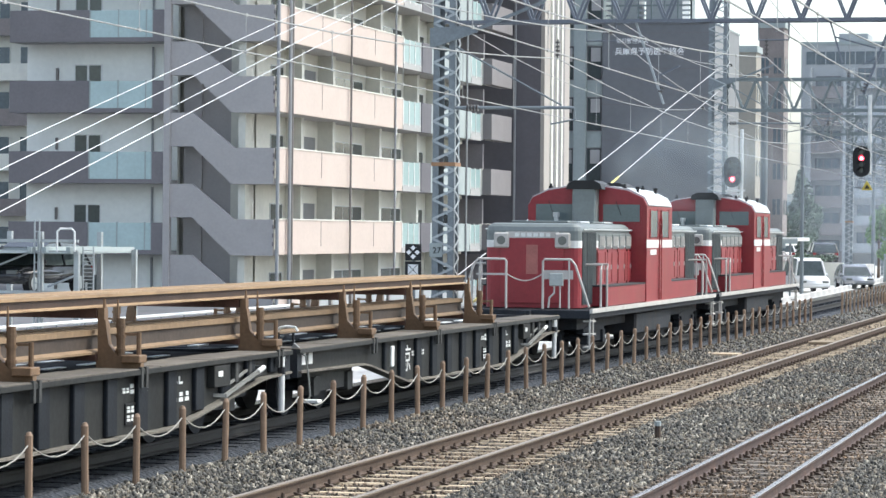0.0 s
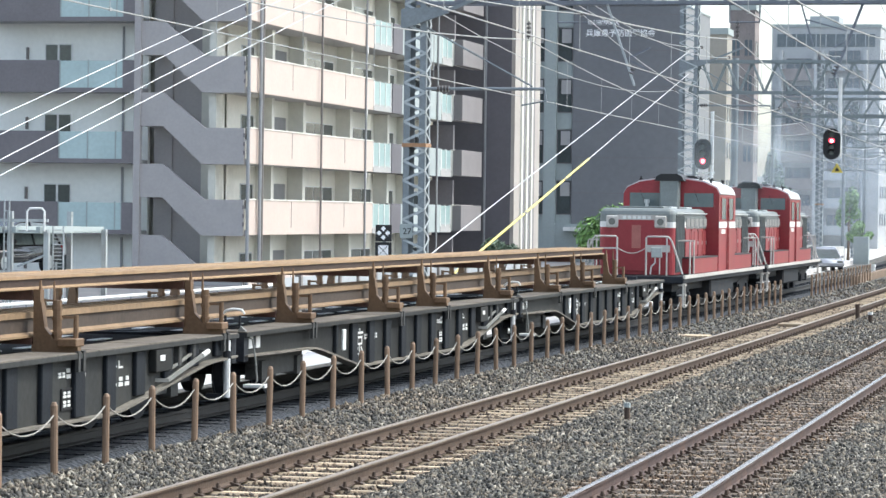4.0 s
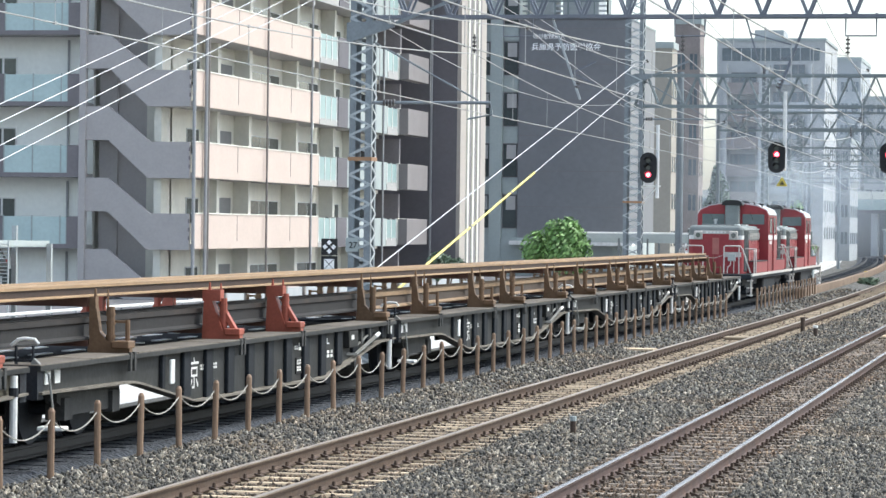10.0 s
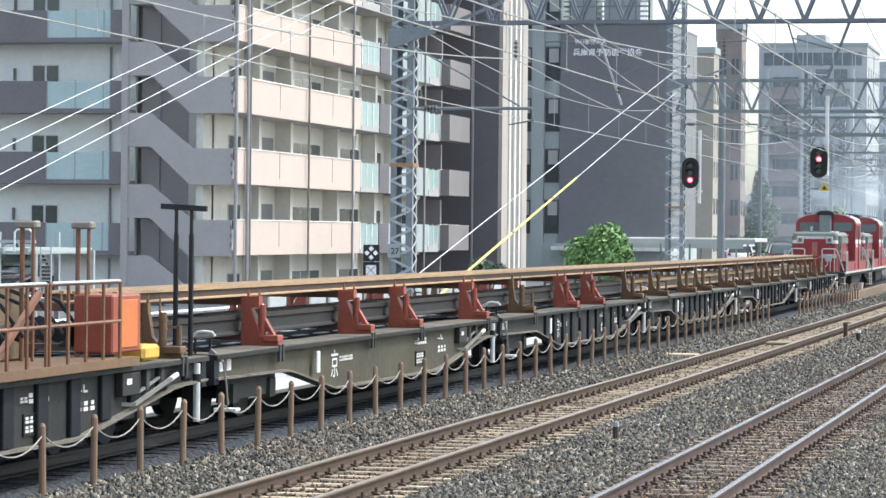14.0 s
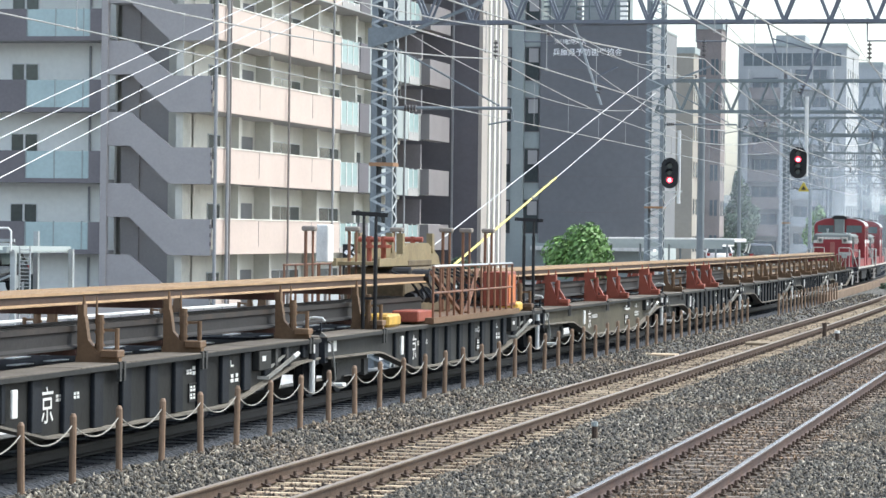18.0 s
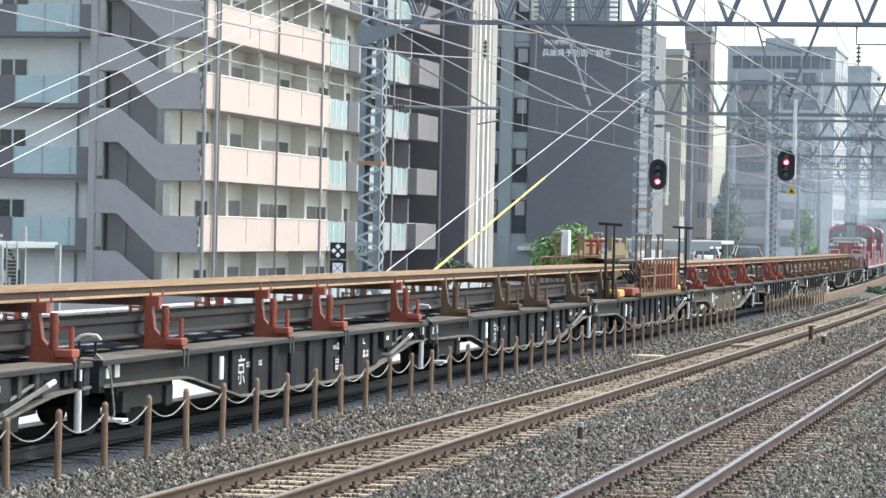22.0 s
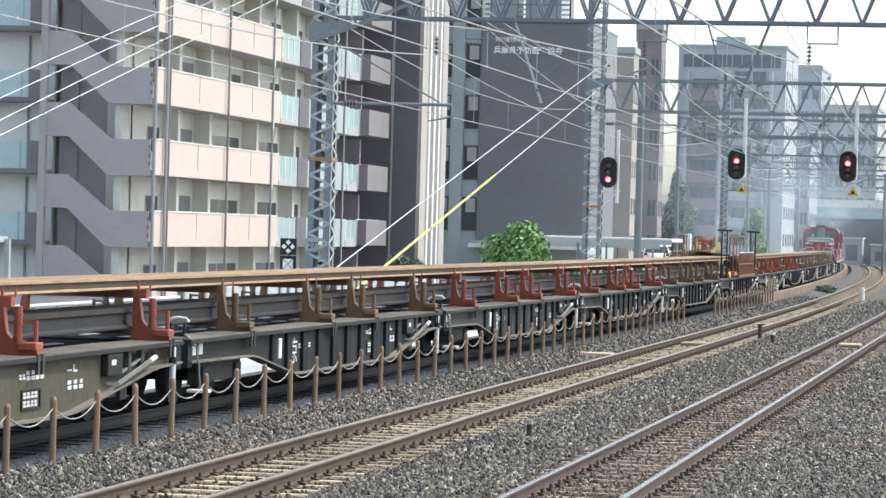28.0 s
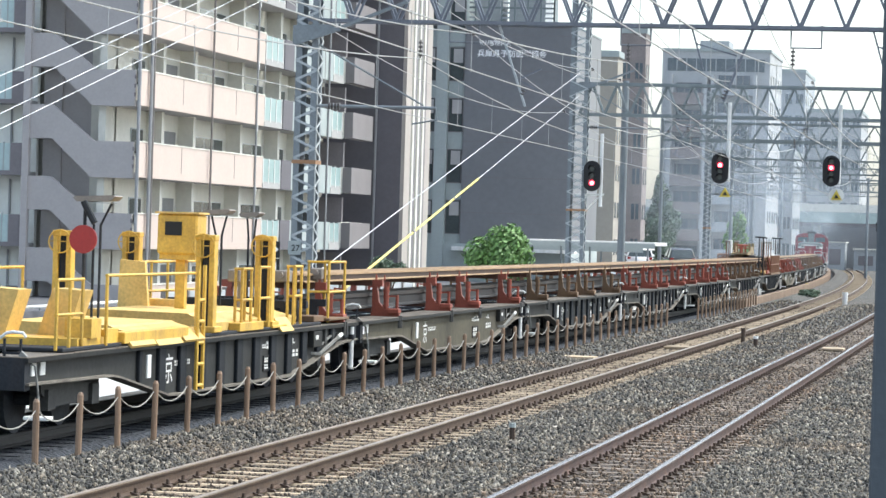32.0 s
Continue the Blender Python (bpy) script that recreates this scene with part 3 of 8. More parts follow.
def wagon():
    w = thing("flat_wagon", pose(0, 0, 0), "black-green steel flat wagon with ribbed fish-belly sills", "rail wagon", "wagons of the work train")
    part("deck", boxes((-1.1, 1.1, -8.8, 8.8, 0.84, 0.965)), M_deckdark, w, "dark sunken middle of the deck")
    p0 = None
    for s in (-1, 1):
        for k in range(10):
            m = pose(s * (HALF_W - 0.29), -7.965 + 1.77 * k, 0.004 * (k % 3) - (0.05 if s < 0 else 0.0))
            if p0 is None:
                p0 = part("deck_plate", boxes((-0.29, 0.29, -0.875, 0.875, 0.966, 1.012), bev=0.006), M_deck, w, "worn tan deck plate")
                p0.matrix_basis = m
            else:
                share("deck_plate", p0, m, w)
    # low board along the far edge, then pale strips added as bright dashes
    xb = 0.04 - HALF_W
    part("edge_board", boxes((xb - 0.02, xb + 0.02, -8.7, 8.7, 0.90, 1.18)), M_wdark, w, "low dark edge board")
    t0 = None
    for x, d in ((0.05, 0.0), (-0.62, 0.45)):
        for k in range(13):
            m = pose(x, -7.9 + k * 1.24 + d, 0.967)
            if t0 is None:
                t0 = part("tie_plate", boxes((-0.06, 0.06, -0.3, 0.3, 0.0, 0.012)), M_white, w, "pale strip added as a bright dash on the deck")
                t0.matrix_basis = m
            else:
                share("tie_plate", t0, m, w)
    for s in (-1, 1):
        o = part("side_sill", sill_web(), M_wagon, w)
        o.matrix_basis = pose(s * (HALF_W - 0.12), 0, 0)
        f = part("sill_flange", sill_flange(), M_flange, w, "dusty lower flange")
        f.matrix_basis = pose(s * (HALF_W - 0.085), 0, 0)
        part("top_rail", boxes((s * (HALF_W - 0.02) - 0.03, s * (HALF_W - 0.02) + 0.03, -8.85, 8.85, 0.945, 1.0)), M_wagon, w)
    rib0 = {}
    for k in range(17):
        y = -8.2 + k * 1.025
        if y < -4.5:
            continue
        z0 = 0.70 if y < -5.3 else 0.70 - (y + 5.3) * 0.16 if y < -2.8 else 0.29 if y < 4.1 else 0.29 + (y - 4.1) * 0.119
        z0 = min(max(z0, 0.29), 0.74)
        key = round(z0, 2)
        for s in (-1, 1):
            m = pose(s * (HALF_W - 0.075), y, 0)
            if key not in rib0:
                wd = 0.16 if y > -3.4 else 0.06
                rib0[key] = part("rib", boxes((-0.03, 0.03, -wd, wd, z0, 0.94), bev=0.012), M_rib, w)
                rib0[key].matrix_basis = m
            else:
                share("rib", rib0[key], m, w)
    for q in (-1, 1):
        y = q * 8.75
        part("end_beam", boxes((-1.25, 1.25, y - 0.1, y + 0.1, 0.62, 1.0)), M_wdark, w)
        # Sill boxes added to block the view of bright ground beneath.
        part("centre_sill", boxes((-0.2, 0.2, -8.6 if q < 0 else -0.5, -5.7 if q < 0 else 8.6, 0.42, 0.83)), M_wdark, w)
        bm = bmesh.new()
        box(bm, -0.12, 0.12, min(y, y + q * 0.32), max(y, y + q * 0.32), 0.72, 0.98)
        box(bm, -0.17, 0.17, y + q * 0.2 - 0.08, y + q * 0.2 + 0.08, 0.68, 1.0)
        part("coupler", bm, M_wdark, w)
    for q in (-6.4, 6.0):
        b = part("bogie", bogie_bm(), M_bogie, w, "dusty grey bogie frame")
        b.matrix_basis = pose(0, q, 0)
        for d in (-0.875, 0.875):
            wh = part("wheelset", wheel_bm(), M_wdark, b)
            wh.matrix_basis = pose(0, d, 0)
    # brake gear and fittings
    bm = bmesh.new()
    bar(bm, (1.30, 5.9, 0.55), (1.30, 7.5, 0.83), 0.035, 0.045)
    bar(bm, (1.22, 6.2, 0.66), (1.22, 7.2, 0.845), 0.03, 0.03)
    bar(bm, (1.30, 5.9, 0.55), (1.10, 5.75, 0.56), 0.035, 0.045)
    bar(bm, (1.30, 7.5, 0.83), (1.12, 7.52, 0.83), 0.035, 0.045)
    part("brace", bm, M_bracegrey, w, "dull grey diagonal brace")
    bm = bmesh.new()
    tube(bm, (1.30, 7.25, 0.786), (1.30, 7.5, 0.83), 0.033, 8)
    part("brace_tip", bm, M_white, w, "white-painted brace end")
    bm = bmesh.new()
    tube(bm, (0.95, 4.95, 0.46), (0.95, 5.7, 0.46), 0.16, 14)
    tube(bm, (0.95, 5.7, 0.46), (0.95, 6.5, 0.50), 0.025, 6)
    part("brake_cylinder", bm, M_bogie, w, "dusty brake cylinder")
    # Dark plates added to close the bright gaps behind the bogies.
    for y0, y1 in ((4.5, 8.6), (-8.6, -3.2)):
        part("brake_guard", boxes((-1.0, -0.96, y0, y1, 0.14, 0.7)), M_wdark, w, "dark plate added to hide bright ground behind the bogie")
    bm = bmesh.new()
    for z in (0.40, 0.56):
        bar(bm, (1.0, 4.3, z), (0.9, 8.0, z + 0.06), 0.03, 0.05)
    part("brake_rod", bm, M_wdark, w)
    bm = bmesh.new()
    tube(bm, (1.27, 8.4, 0.20), (1.27, 8.4, 0.93), 0.045, 10)
    part("corner_step", bm, M_white, w, "white corner step post")
    bm = bmesh.new()
    tube(bm, (1.27, 8.4, 0.70), (1.27, 8.4, 0.80), 0.055, 10)
    part("step_collar", bm, M_wdark, w)
    bm = bmesh.new()
    bar(bm, (1.27, 8.4, 0.22), (1.0, 8.4, 0.22), 0.05, 0.05)
    part("step_bracket", bm, M_wdark, w)
    bm = bmesh.new()
    pipe(bm, [(1.22, -8.62, 0.94), (1.3, -8.62, 0.9), (1.34, -8.62, 0.62), (1.36, -8.6, 0.36), (1.3, -8.55, 0.3)], 0.014, 6)
    part("step_hanger", bm, M_bracegrey, w)
    part("step_tread", boxes((1.2, 1.5, -8.72, -8.5, 0.27, 0.315), bev=0.008), M_white, w, "white step tread")
    bm = bmesh.new()
    for d in (0.0, 0.2):
        tube(bm, (0.95 + d, -8.72, 0.6), (0.95 + d, -8.72, 1.22), 0.018, 6)
    for z in (0.86, 1.05):
        bar(bm, (0.93, -8.72, z), (1.17, -8.72, z), 0.03, 0.03)
    part("brake_stand", bm, M_wdark, w)
    bm = bmesh.new()
    prism(bm, [(1.13, 0.80), (1.22, 0.86), (1.24, 1.02), (1.17, 1.08), (1.11, 0.98)], 1, -8.76, -8.70)
    tube(bm, (1.05, -8.76, 0.78), (1.05, -8.70, 0.78), 0.07, 12)
    part("brake_ratchet", bm, M_bracegrey, w, "dull grey brake ratchet")
    bm = bmesh.new()
    pipe(bm, [(0.9, -8.74, 1.225), (0.98, -8.74, 1.285), (1.06, -8.74, 1.30), (1.18, -8.74, 1.29), (1.22, -8.74, 1.24)], 0.02, 8)
    part("handle_grip", bm, M_white, w, "white handle grip")
    for q in (-8.35, -8.02):
        part("marker_plate", boxes((HALF_W - 0.1, HALF_W - 0.085, q - 0.09, q + 0.09, 0.77, 0.925)), M_white, w, "small white marker plate")
    part("white_bar", boxes((HALF_W - 0.02, HALF_W + 0.012, -3.98, -3.82, 0.56, 0.87), bev=0.01), M_white, w, "white upright tie-down bar")
    bm = bmesh.new()
    x0, x1 = HALF_W - 0.099, HALF_W - 0.090
    # white stencilled marks and frames on the panels
    c = bpy.data.curves.new("character", "FONT")
    c.body, c.size, c.extrude = "京", 0.44, 0.002
    tmp = bpy.data.objects.new("character_tmp", c)
    me = bpy.data.meshes.new_from_object(tmp)
    bpy.data.objects.remove(tmp)
    me.materials.append(M_white)
    k0 = new("character", me)
    k0.parent = w
    k0["label"] = "white painted character"
    k0.matrix_basis = pose(HALF_W - 0.094, -2.85, 0.47, 90, 0, 90)
    def strokes(y, z, h, n, pitch, w):
        """A row of small plain bars."""
        for k in range(n):
            yy = y + k * pitch
            box(bm, x0, x1, yy, yy + w, z, z + h * 0.42)
            box(bm, x0, x1, yy + w * 0.12 * (k % 3), yy + w * 0.9, z + h * 0.58, z + h)

    strokes(-2.35, 0.66, 0.075, 7, 0.115, 0.075)
    strokes(2.5, 0.745, 0.06, 2, 0.12, 0.09)
    strokes(2.76, 0.73, 0.11, 4, 0.16, 0.115)
    for z in (0.42, 0.52):
        strokes(2.66, z, 0.07, 4, 0.13, 0.09)
    strokes(4.25, 0.55, 0.11, 3, 0.22, 0.14)
    box(bm, x0, x1, 4.22, 4.40, 0.775, 0.795)
    box(bm, x0, x1, 4.46, 4.49, 0.76, 0.85)
    box(bm, x0, x1, 4.49, 4.6, 0.76, 0.785)
    tagged(part("stencil", bm, M_white, w, "white stencilled marks"), kind="stuff")
    part("card_frame", boxes((HALF_W - 0.1, HALF_W - 0.082, 2.58, 3.26, 0.385, 0.405), (HALF_W - 0.1, HALF_W - 0.082, 2.58, 3.26, 0.605, 0.625), (HALF_W - 0.1, HALF_W - 0.082, 2.58, 2.62, 0.405, 0.605), (HALF_W - 0.1, HALF_W - 0.082, 3.22, 3.26, 0.405, 0.605)), M_black, w, "black card frame")
    cb = part("card_box", boxes((HALF_W - 0.1, HALF_W + 0.0, 5.55, 6.15, 0.66, 0.93), bev=0.01), M_wagon, w)
    part("card", boxes((HALF_W + 0.001, HALF_W + 0.006, 5.68, 5.86, 0.79, 0.86)), M_white, cb, "small white card")
    part("air_reservoir", boxes((HALF_W - 0.16, HALF_W - 0.03, 6.5, 6.62, 0.68, 0.94), (HALF_W - 0.16, HALF_W - 0.03, 7.05, 7.17, 0.70, 0.94), (HALF_W - 0.2, HALF_W - 0.1, 6.3, 7.9, 0.72, 0.9), bev=0.01), M_bogie, w, "dusty fittings under the deck edge")
    return w


def support(kind, material, w, y):
    """A load support across the deck: on each side a footed upright with its column, and cross beams between."""
    d = 0.085 if kind == "a" else 0.055
    label = {"a": "red-orange A-frame rail support", "b": "red-orange upright rail support", "c": "rusty ochre upright rail support"}[kind]
    for s in (1, -1):
        bm = bmesh.new()
        box(bm, min(s * 0.72, s * 1.26), max(s * 0.72, s * 1.26), y - d, y + d, 1.01, 1.09)
        if kind == "a":
            prism(bm, [(s * 0.72, 1.09), (s * 1.03, 1.09), (s * 0.85, 1.56), (s * 0.74, 1.56)], 1, y - d, y + d)
            prism(bm, [(s * 1.15, 1.09), (s * 1.23, 1.09), (s * 0.98, 1.5), (s * 0.92, 1.5)], 1, y - 0.03, y + d)
            box(bm, min(s * 0.72, s * 0.98), max(s * 0.72, s * 0.98), y - 0.09, y + 0.09, 1.54, 1.695)
        else:
            prism(bm, [(s * 0.74, 1.09), (s * 1.14, 1.09), (s * 0.98, 1.15), (s * 0.87, 1.28), (s * 0.83, 1.56), (s * 0.74, 1.56)], 1, y - d, y + d)
            box(bm, min(s * 0.74, s * 0.82), max(s * 0.74, s * 0.82), y - 0.06, y + 0.06, 1.55, 1.695)
            if kind == "b":
                box(bm, min(s * 0.74, s * 0.93), max(s * 0.74, s * 0.93), y - 0.07, y + 0.07, 1.57, 1.695)
        sp = part("load_support", bm, material, w, label)
        for d2 in (-0.09, 0.07):
            part("stake_pocket", boxes((min(s * 1.26, s * 1.30), max(s * 1.26, s * 1.30), y + d2 - 0.035, y + d2 + 0.035, 0.80, 1.03)), M_bogie, sp, "dull steel pocket on the deck edge")
        part("foot_block", boxes((min(s * 1.05, s * 1.27), max(s * 1.05, s * 1.27), y - 0.13, y + 0.13, 1.075, 1.165), bev=0.01), material, sp)
        bm = bmesh.new()
        tube(bm, (s * 0.80, y, 1.69), (s * 0.80, y, 1.80), 0.024, 6, 0.012)
        part("pin", bm, material, sp)
        bm = bmesh.new()
        tube(bm, (s * 0.96, y, 1.69 if kind != "c" else 1.5), (s * 0.96, y, 1.79), 0.02, 6, 0.01)
        part("pin", bm, material, sp)
        bm = bmesh.new()
        tube(bm, (s * 1.0, y, 1.09), (s * 1.0, y, 1.58), 0.05 if kind != "a" else 0.055, 10)
        for zz in (1.2, 1.36, 1.47):
            tube(bm, (s * 1.0, y, zz), (s * 1.0, y, zz + 0.035), 0.062, 10)
        part("column", bm, material, sp)
        if kind != "a":
            bm = bmesh.new()
            tube(bm, (s * 1.2, y + 0.05, 1.1), (s * 1.2, y + 0.05, 1.42), 0.03, 8)
            box(bm, min(s * 1.02, s * 1.22), max(s * 1.02, s * 1.22), y + 0.03, y + 0.07, 1.38, 1.41)
            part("stake", bm, material, sp)
    for z0, z1, h in ((1.575, 1.69, 0.73), (1.09, 1.165, 0.73)):
        part("cross_beam", boxes((-h, h, y - 0.075, y + 0.075, z0, z1)), M_crossbeam, w, "cross beam in shade-darkened brown red")


RAIL_SEC = [(x * 1.0, z) for x, z in [(-0.064, 0.0), (0.064, 0.0), (0.064, 0.013), (0.011, 0.03), (0.009, 0.105), (0.033, 0.115), (0.033, 0.15), (-0.033, 0.15), (-0.033, 0.115), (-0.009, 0.105), (-0.011, 0.03), (-0.064, 0.013)]]


def rail_load(spans, dark=False):
    e = thing("rail_load", pose(0, 0, 0), "tan new rails over darker heavy sections, stacked on a wagon", "steel rails", "rail loads")
    made = {}
    for lo, hi in spans:
        for x, z in [(0.68 - 0.17 * i, 1.695) for i in range(6)] + [(0.64 - 0.2 * i, 1.165) for i in range(4)]:
            low = z < 1.5
            key = (lo, hi, low)
            if key not in made:
                bm = bmesh.new()
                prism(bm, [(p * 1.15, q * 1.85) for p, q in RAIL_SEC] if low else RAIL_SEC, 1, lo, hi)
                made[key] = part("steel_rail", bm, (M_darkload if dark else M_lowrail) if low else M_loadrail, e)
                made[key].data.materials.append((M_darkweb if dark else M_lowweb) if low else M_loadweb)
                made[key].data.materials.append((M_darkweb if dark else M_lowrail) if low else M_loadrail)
                # Shade put into the colour of the web and the head's underside.
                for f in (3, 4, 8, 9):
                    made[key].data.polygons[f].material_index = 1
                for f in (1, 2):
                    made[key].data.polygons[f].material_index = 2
                made[key].matrix_basis = pose(x, 0, z)
            else:
                share("steel_rail", made[key], pose(x, 0, z), e)
    return e


SUPPORT_Y = (-6.1, -0.9, 2.4, 7.75)
SHIFT = 0.55   # the wagon bodies stand this far behind the middle of their loads
KINDS = {0: "c", 1: "c", 2: "c", 3: "mixed", 4: "a", 5: "gantry", 6: "c", 7: "b", 8: "b", 9: "c", 10: "b", 11: "machine"}
vehicles = []
bare = [wagon()]
for i in range(11):
    bare.append(copy_thing(bare[0], pose(0, 0, 0)))
for i in range(12):
    w = bare[i]
    k = KINDS[i]
    ys = (-5.5, -1.5, 2.6) if i == 0 else SUPPORT_Y
    if k == "gantry":
        ys = (-5.7, 7.3)
    if k == "machine":
        ys = (7.3,)
    for n, y in enumerate(ys):
        kk = {"mixed": "c" if n in (0, 3) else "a", "gantry": "c", "machine": "b"}.get(k, k)
        support(kk, M_ochre if kk == "c" else M_orange, w, y + SHIFT - (0.3 if kk == "a" else 0.0))
    vehicles.append((w, 13.63 - 18.05 * i - SHIFT))
    spans = {0: [(-9.03, 2.7)], 5: [(-9.03, -0.3), (6.4, 9.03)], 11: [(6.5, 9.03)]}.get(i, [(-9.03, 9.03)])
    vehicles.append((rail_load(spans, i >= 3), 13.63 - 18.05 * i))
wagons = [v[0] for v in vehicles[0::2]]
# two wagons have smooth sills, faded to a pale olive
for i in (4, 10):
    for o in list(wagons[i].children):
        if o.name.startswith("side_sill"):
            o.data = o.data.copy()
            o.data.materials[0] = M_panel_olive
        elif o.name.startswith("rib"):
            bpy.data.objects.remove(o)
tagged(wagons[10], "flat wagon with sun-faded olive side sills under dark rails")
tagged(wagons[4], "olive-faded flat wagon with red-orange A-frame rail supports")
tagged(wagons[0], "black-green flat wagon coupled behind the red locomotive")


# ---- machines carried on two of the wagons ----
def hand_wheel(bm, c, r, axis_y=True):
    pts = []
    for i in range(17):
        a = 2 * math.pi * i / 16
        pts.append((c[0] + r * math.cos(a), c[1], c[2] + r * math.sin(a)))
    pipe(bm, pts, 0.012, 5)
    for i in range(0, 16, 4):
        bar(bm, c, pts[i], 0.014, 0.014)


def cage(e, material, x, y0, y1, z0, z1, r=0.022, mids=(0.5,), uprights=2, inward=0.0):
    """A railing panel along the wagon side: every bar a part of its own."""
    def one(name, a, b):
        bm = bmesh.new()
        tube(bm, a, b, r, 6)
        part(name, bm, material, e)
    for i in range(uprights):
        y = y0 + (y1 - y0) * i / (uprights - 1)
        one("railing_post", (x, y, z0), (x, y, z1))
    for u in (1.0, *mids):
        z = z0 + (z1 - z0) * u
        one("railing_bar", (x, y0 - r, z), (x, y1 + r, z))
    if inward:
        for yy in (y0, y1):
            one("railing_post", (x - inward, yy, z0), (x - inward, yy, z1))
            one("railing_bar", (x + r, yy, z1), (x - inward - r, yy, z1))
            one("railing_bar", (x, yy, z0 + (z1 - z0) * 0.5), (x - inward, yy, z0 + (z1 - z0) * 0.5))


M_mastgrey = mat("dusty_grey_lamp_head", (0.24, 0.21, 0.18), 0.6, var=0.15)


def yellow_machine():
    e = thing("rail_unloader", pose(0, 0, 0), "yellow rail-unloading machine with masts, hand wheels and railings on a wagon", "machine")
    part("base_plate", boxes((-1.25, 1.25, -8.0, 5.6, 1.02, 1.07), bev=0.01), M_wdark, e)
    for y in (-1.0, 2.4):
        for s in (-1, 1):
            bm = bmesh.new()
            box(bm, s * 1.08 - 0.14, s * 1.08 - 0.06, y - 0.1, y + 0.1, 1.07, 2.42, bev=0.01)
            box(bm, s * 1.08 + 0.06, s * 1.08 + 0.14, y - 0.1, y + 0.1, 1.07, 2.42, bev=0.01)
            box(bm, s * 1.08 - 0.15, s * 1.08 + 0.15, y - 0.11, y + 0.11, 2.40, 2.48, bev=0.01)
            box(bm, s * 1.08 - 0.2, s * 1.08 + 0.2, y - 0.2, y + 0.2, 1.07, 1.16, bev=0.01)
            m = part("mast", bm, M_yellow, e)
            part("screw_spindle", boxes((s * 1.08 - 0.05, s * 1.08 + 0.05, y - 0.05, y + 0.05, 1.16, 2.40)), M_wdark, m, "dark screw spindle")
            bm = bmesh.new()
            hand_wheel(bm, (s * 1.08 - 0.02, y - 0.14, 2.32), 0.17)
            part("hand_wheel", bm, M_yellow, m)
    bm = bmesh.new()
    prism(bm, [(-1.15, 1.1), (-0.62, 1.1), (-0.66, 1.42), (-0.72, 2.02), (-1.12, 2.05)], 1, 1.9, 2.0)
    box(bm, -1.2, -0.2, 2.2, 2.35, 1.07, 1.45, bev=0.01)
    part("shield_plate", bm, M_cream, e, "tall dusty yellow shield plate")
    for y0, y1, z in ((-4.4, -1.4, 1.24), (-0.6, 2.1, 1.32), (2.7, 4.4, 1.30)):
        bm = bmesh.new()
        prism(bm, [(-0.95, 1.07), (1.1, 1.07), (1.12, z - 0.12), (0.75, z - 0.03), (0.7, z), (-0.8, z + 0.02), (-0.95, z - 0.02)], 1, y0, y1)
        part("trough", bm, M_cream, e, "wide dusty yellow guide trough")
    for x in (0.0, 0.62):
        bm = bmesh.new()
        y = -7.0 + x
        prism(bm, [(x - 0.26, 1.14), (x + 0.14, 1.14), (x + 0.32, 1.74), (x - 0.06, 1.76)], 1, y, y + 0.5)
        part("guide_wedge", bm, M_cream, e, "sloping yellow guide wedge")
    part("wedge_foot", boxes((-0.4, 1.2, -7.3, -6.2, 1.07, 1.16), (0.9, 1.25, -6.9, -6.5, 1.16, 1.4), (1.0, 1.2, -6.2, -5.6, 1.07, 1.25)), M_yellow, e)
    for k, (y0, y1) in enumerate(((-5.4, -4.3), (-4.2, -3.0), (-2.9, -1.9), (2.6, 3.4))):
        bm = bmesh.new()
        prism(bm, [(0.95, 1.16), (1.2, 1.18 + 0.02 * (k % 2)), (1.34, 1.02 - 0.03 * (k % 2)), (1.32, 0.99), (1.18, 1.12), (0.95, 1.12)], 1, y0, y1)
        part("edge_sheet", bm, M_cream, e, "dusty yellow sheet bent over the deck edge")
    # control cabinet on its stand
    c = part("control_cabinet", boxes((-0.33, 0.30, 1.2, 1.75, 2.16, 2.78), bev=0.03), M_yellow, e, "yellow control cabinet with a dark window")
    part("window", boxes((-0.20, 0.06, 1.18, 1.2, 2.45, 2.66)), M_black, c)
    part("stand", boxes((-0.08, 0.07, 1.4, 1.55, 1.1, 2.16), (-0.30, 0.27, 1.25, 1.7, 2.08, 2.16)), M_yellow, c)
    part("cabinet_roof", boxes((-0.36, 0.33, 1.17, 1.78, 2.78, 2.81)), M_cream, c)
    # railings
    specs = [(1.22, 6.2, 7.4, 1.05, 2.06, 2), (1.22, 3.75, 4.25, 1.05, 2.0, 2), (1.22, 0.5, 1.05, 1.05, 1.98, 2), (1.25, -6.3, -2.1, 1.05, 1.94, 2), (-1.22, -6.0, -2.4, 1.05, 1.95, 4), (-1.22, 3.0, 6.8, 1.05, 2.0, 5), (1.22, -8.2, -7.2, 1.05, 1.9, 3), (1.22, 1.55, 2.15, 1.05, 2.0, 2)]
    for n, (x, y0, y1, z0, z1, u) in enumerate(specs):
        cage(e, M_yellow, x, y0, y1, z0, z1, 0.024, () if n == 3 else (0.5,), u, (0.35, 0.1, 0.1)[n] if n < 3 else 0.0)
    bm = bmesh.new()
    for d in (0.0, 0.32):
        tube(bm, (1.3, -2.2 + d, 0.3), (1.3, -2.2 + d, 2.05), 0.03, 6)
    for k in range(5):
        tube(bm, (1.3, -2.2, 0.36 + k * 0.3), (1.3, -1.88, 0.36 + k * 0.3), 0.028, 6)
    part("ladder", bm, M_yellow, e, "yellow side ladder")
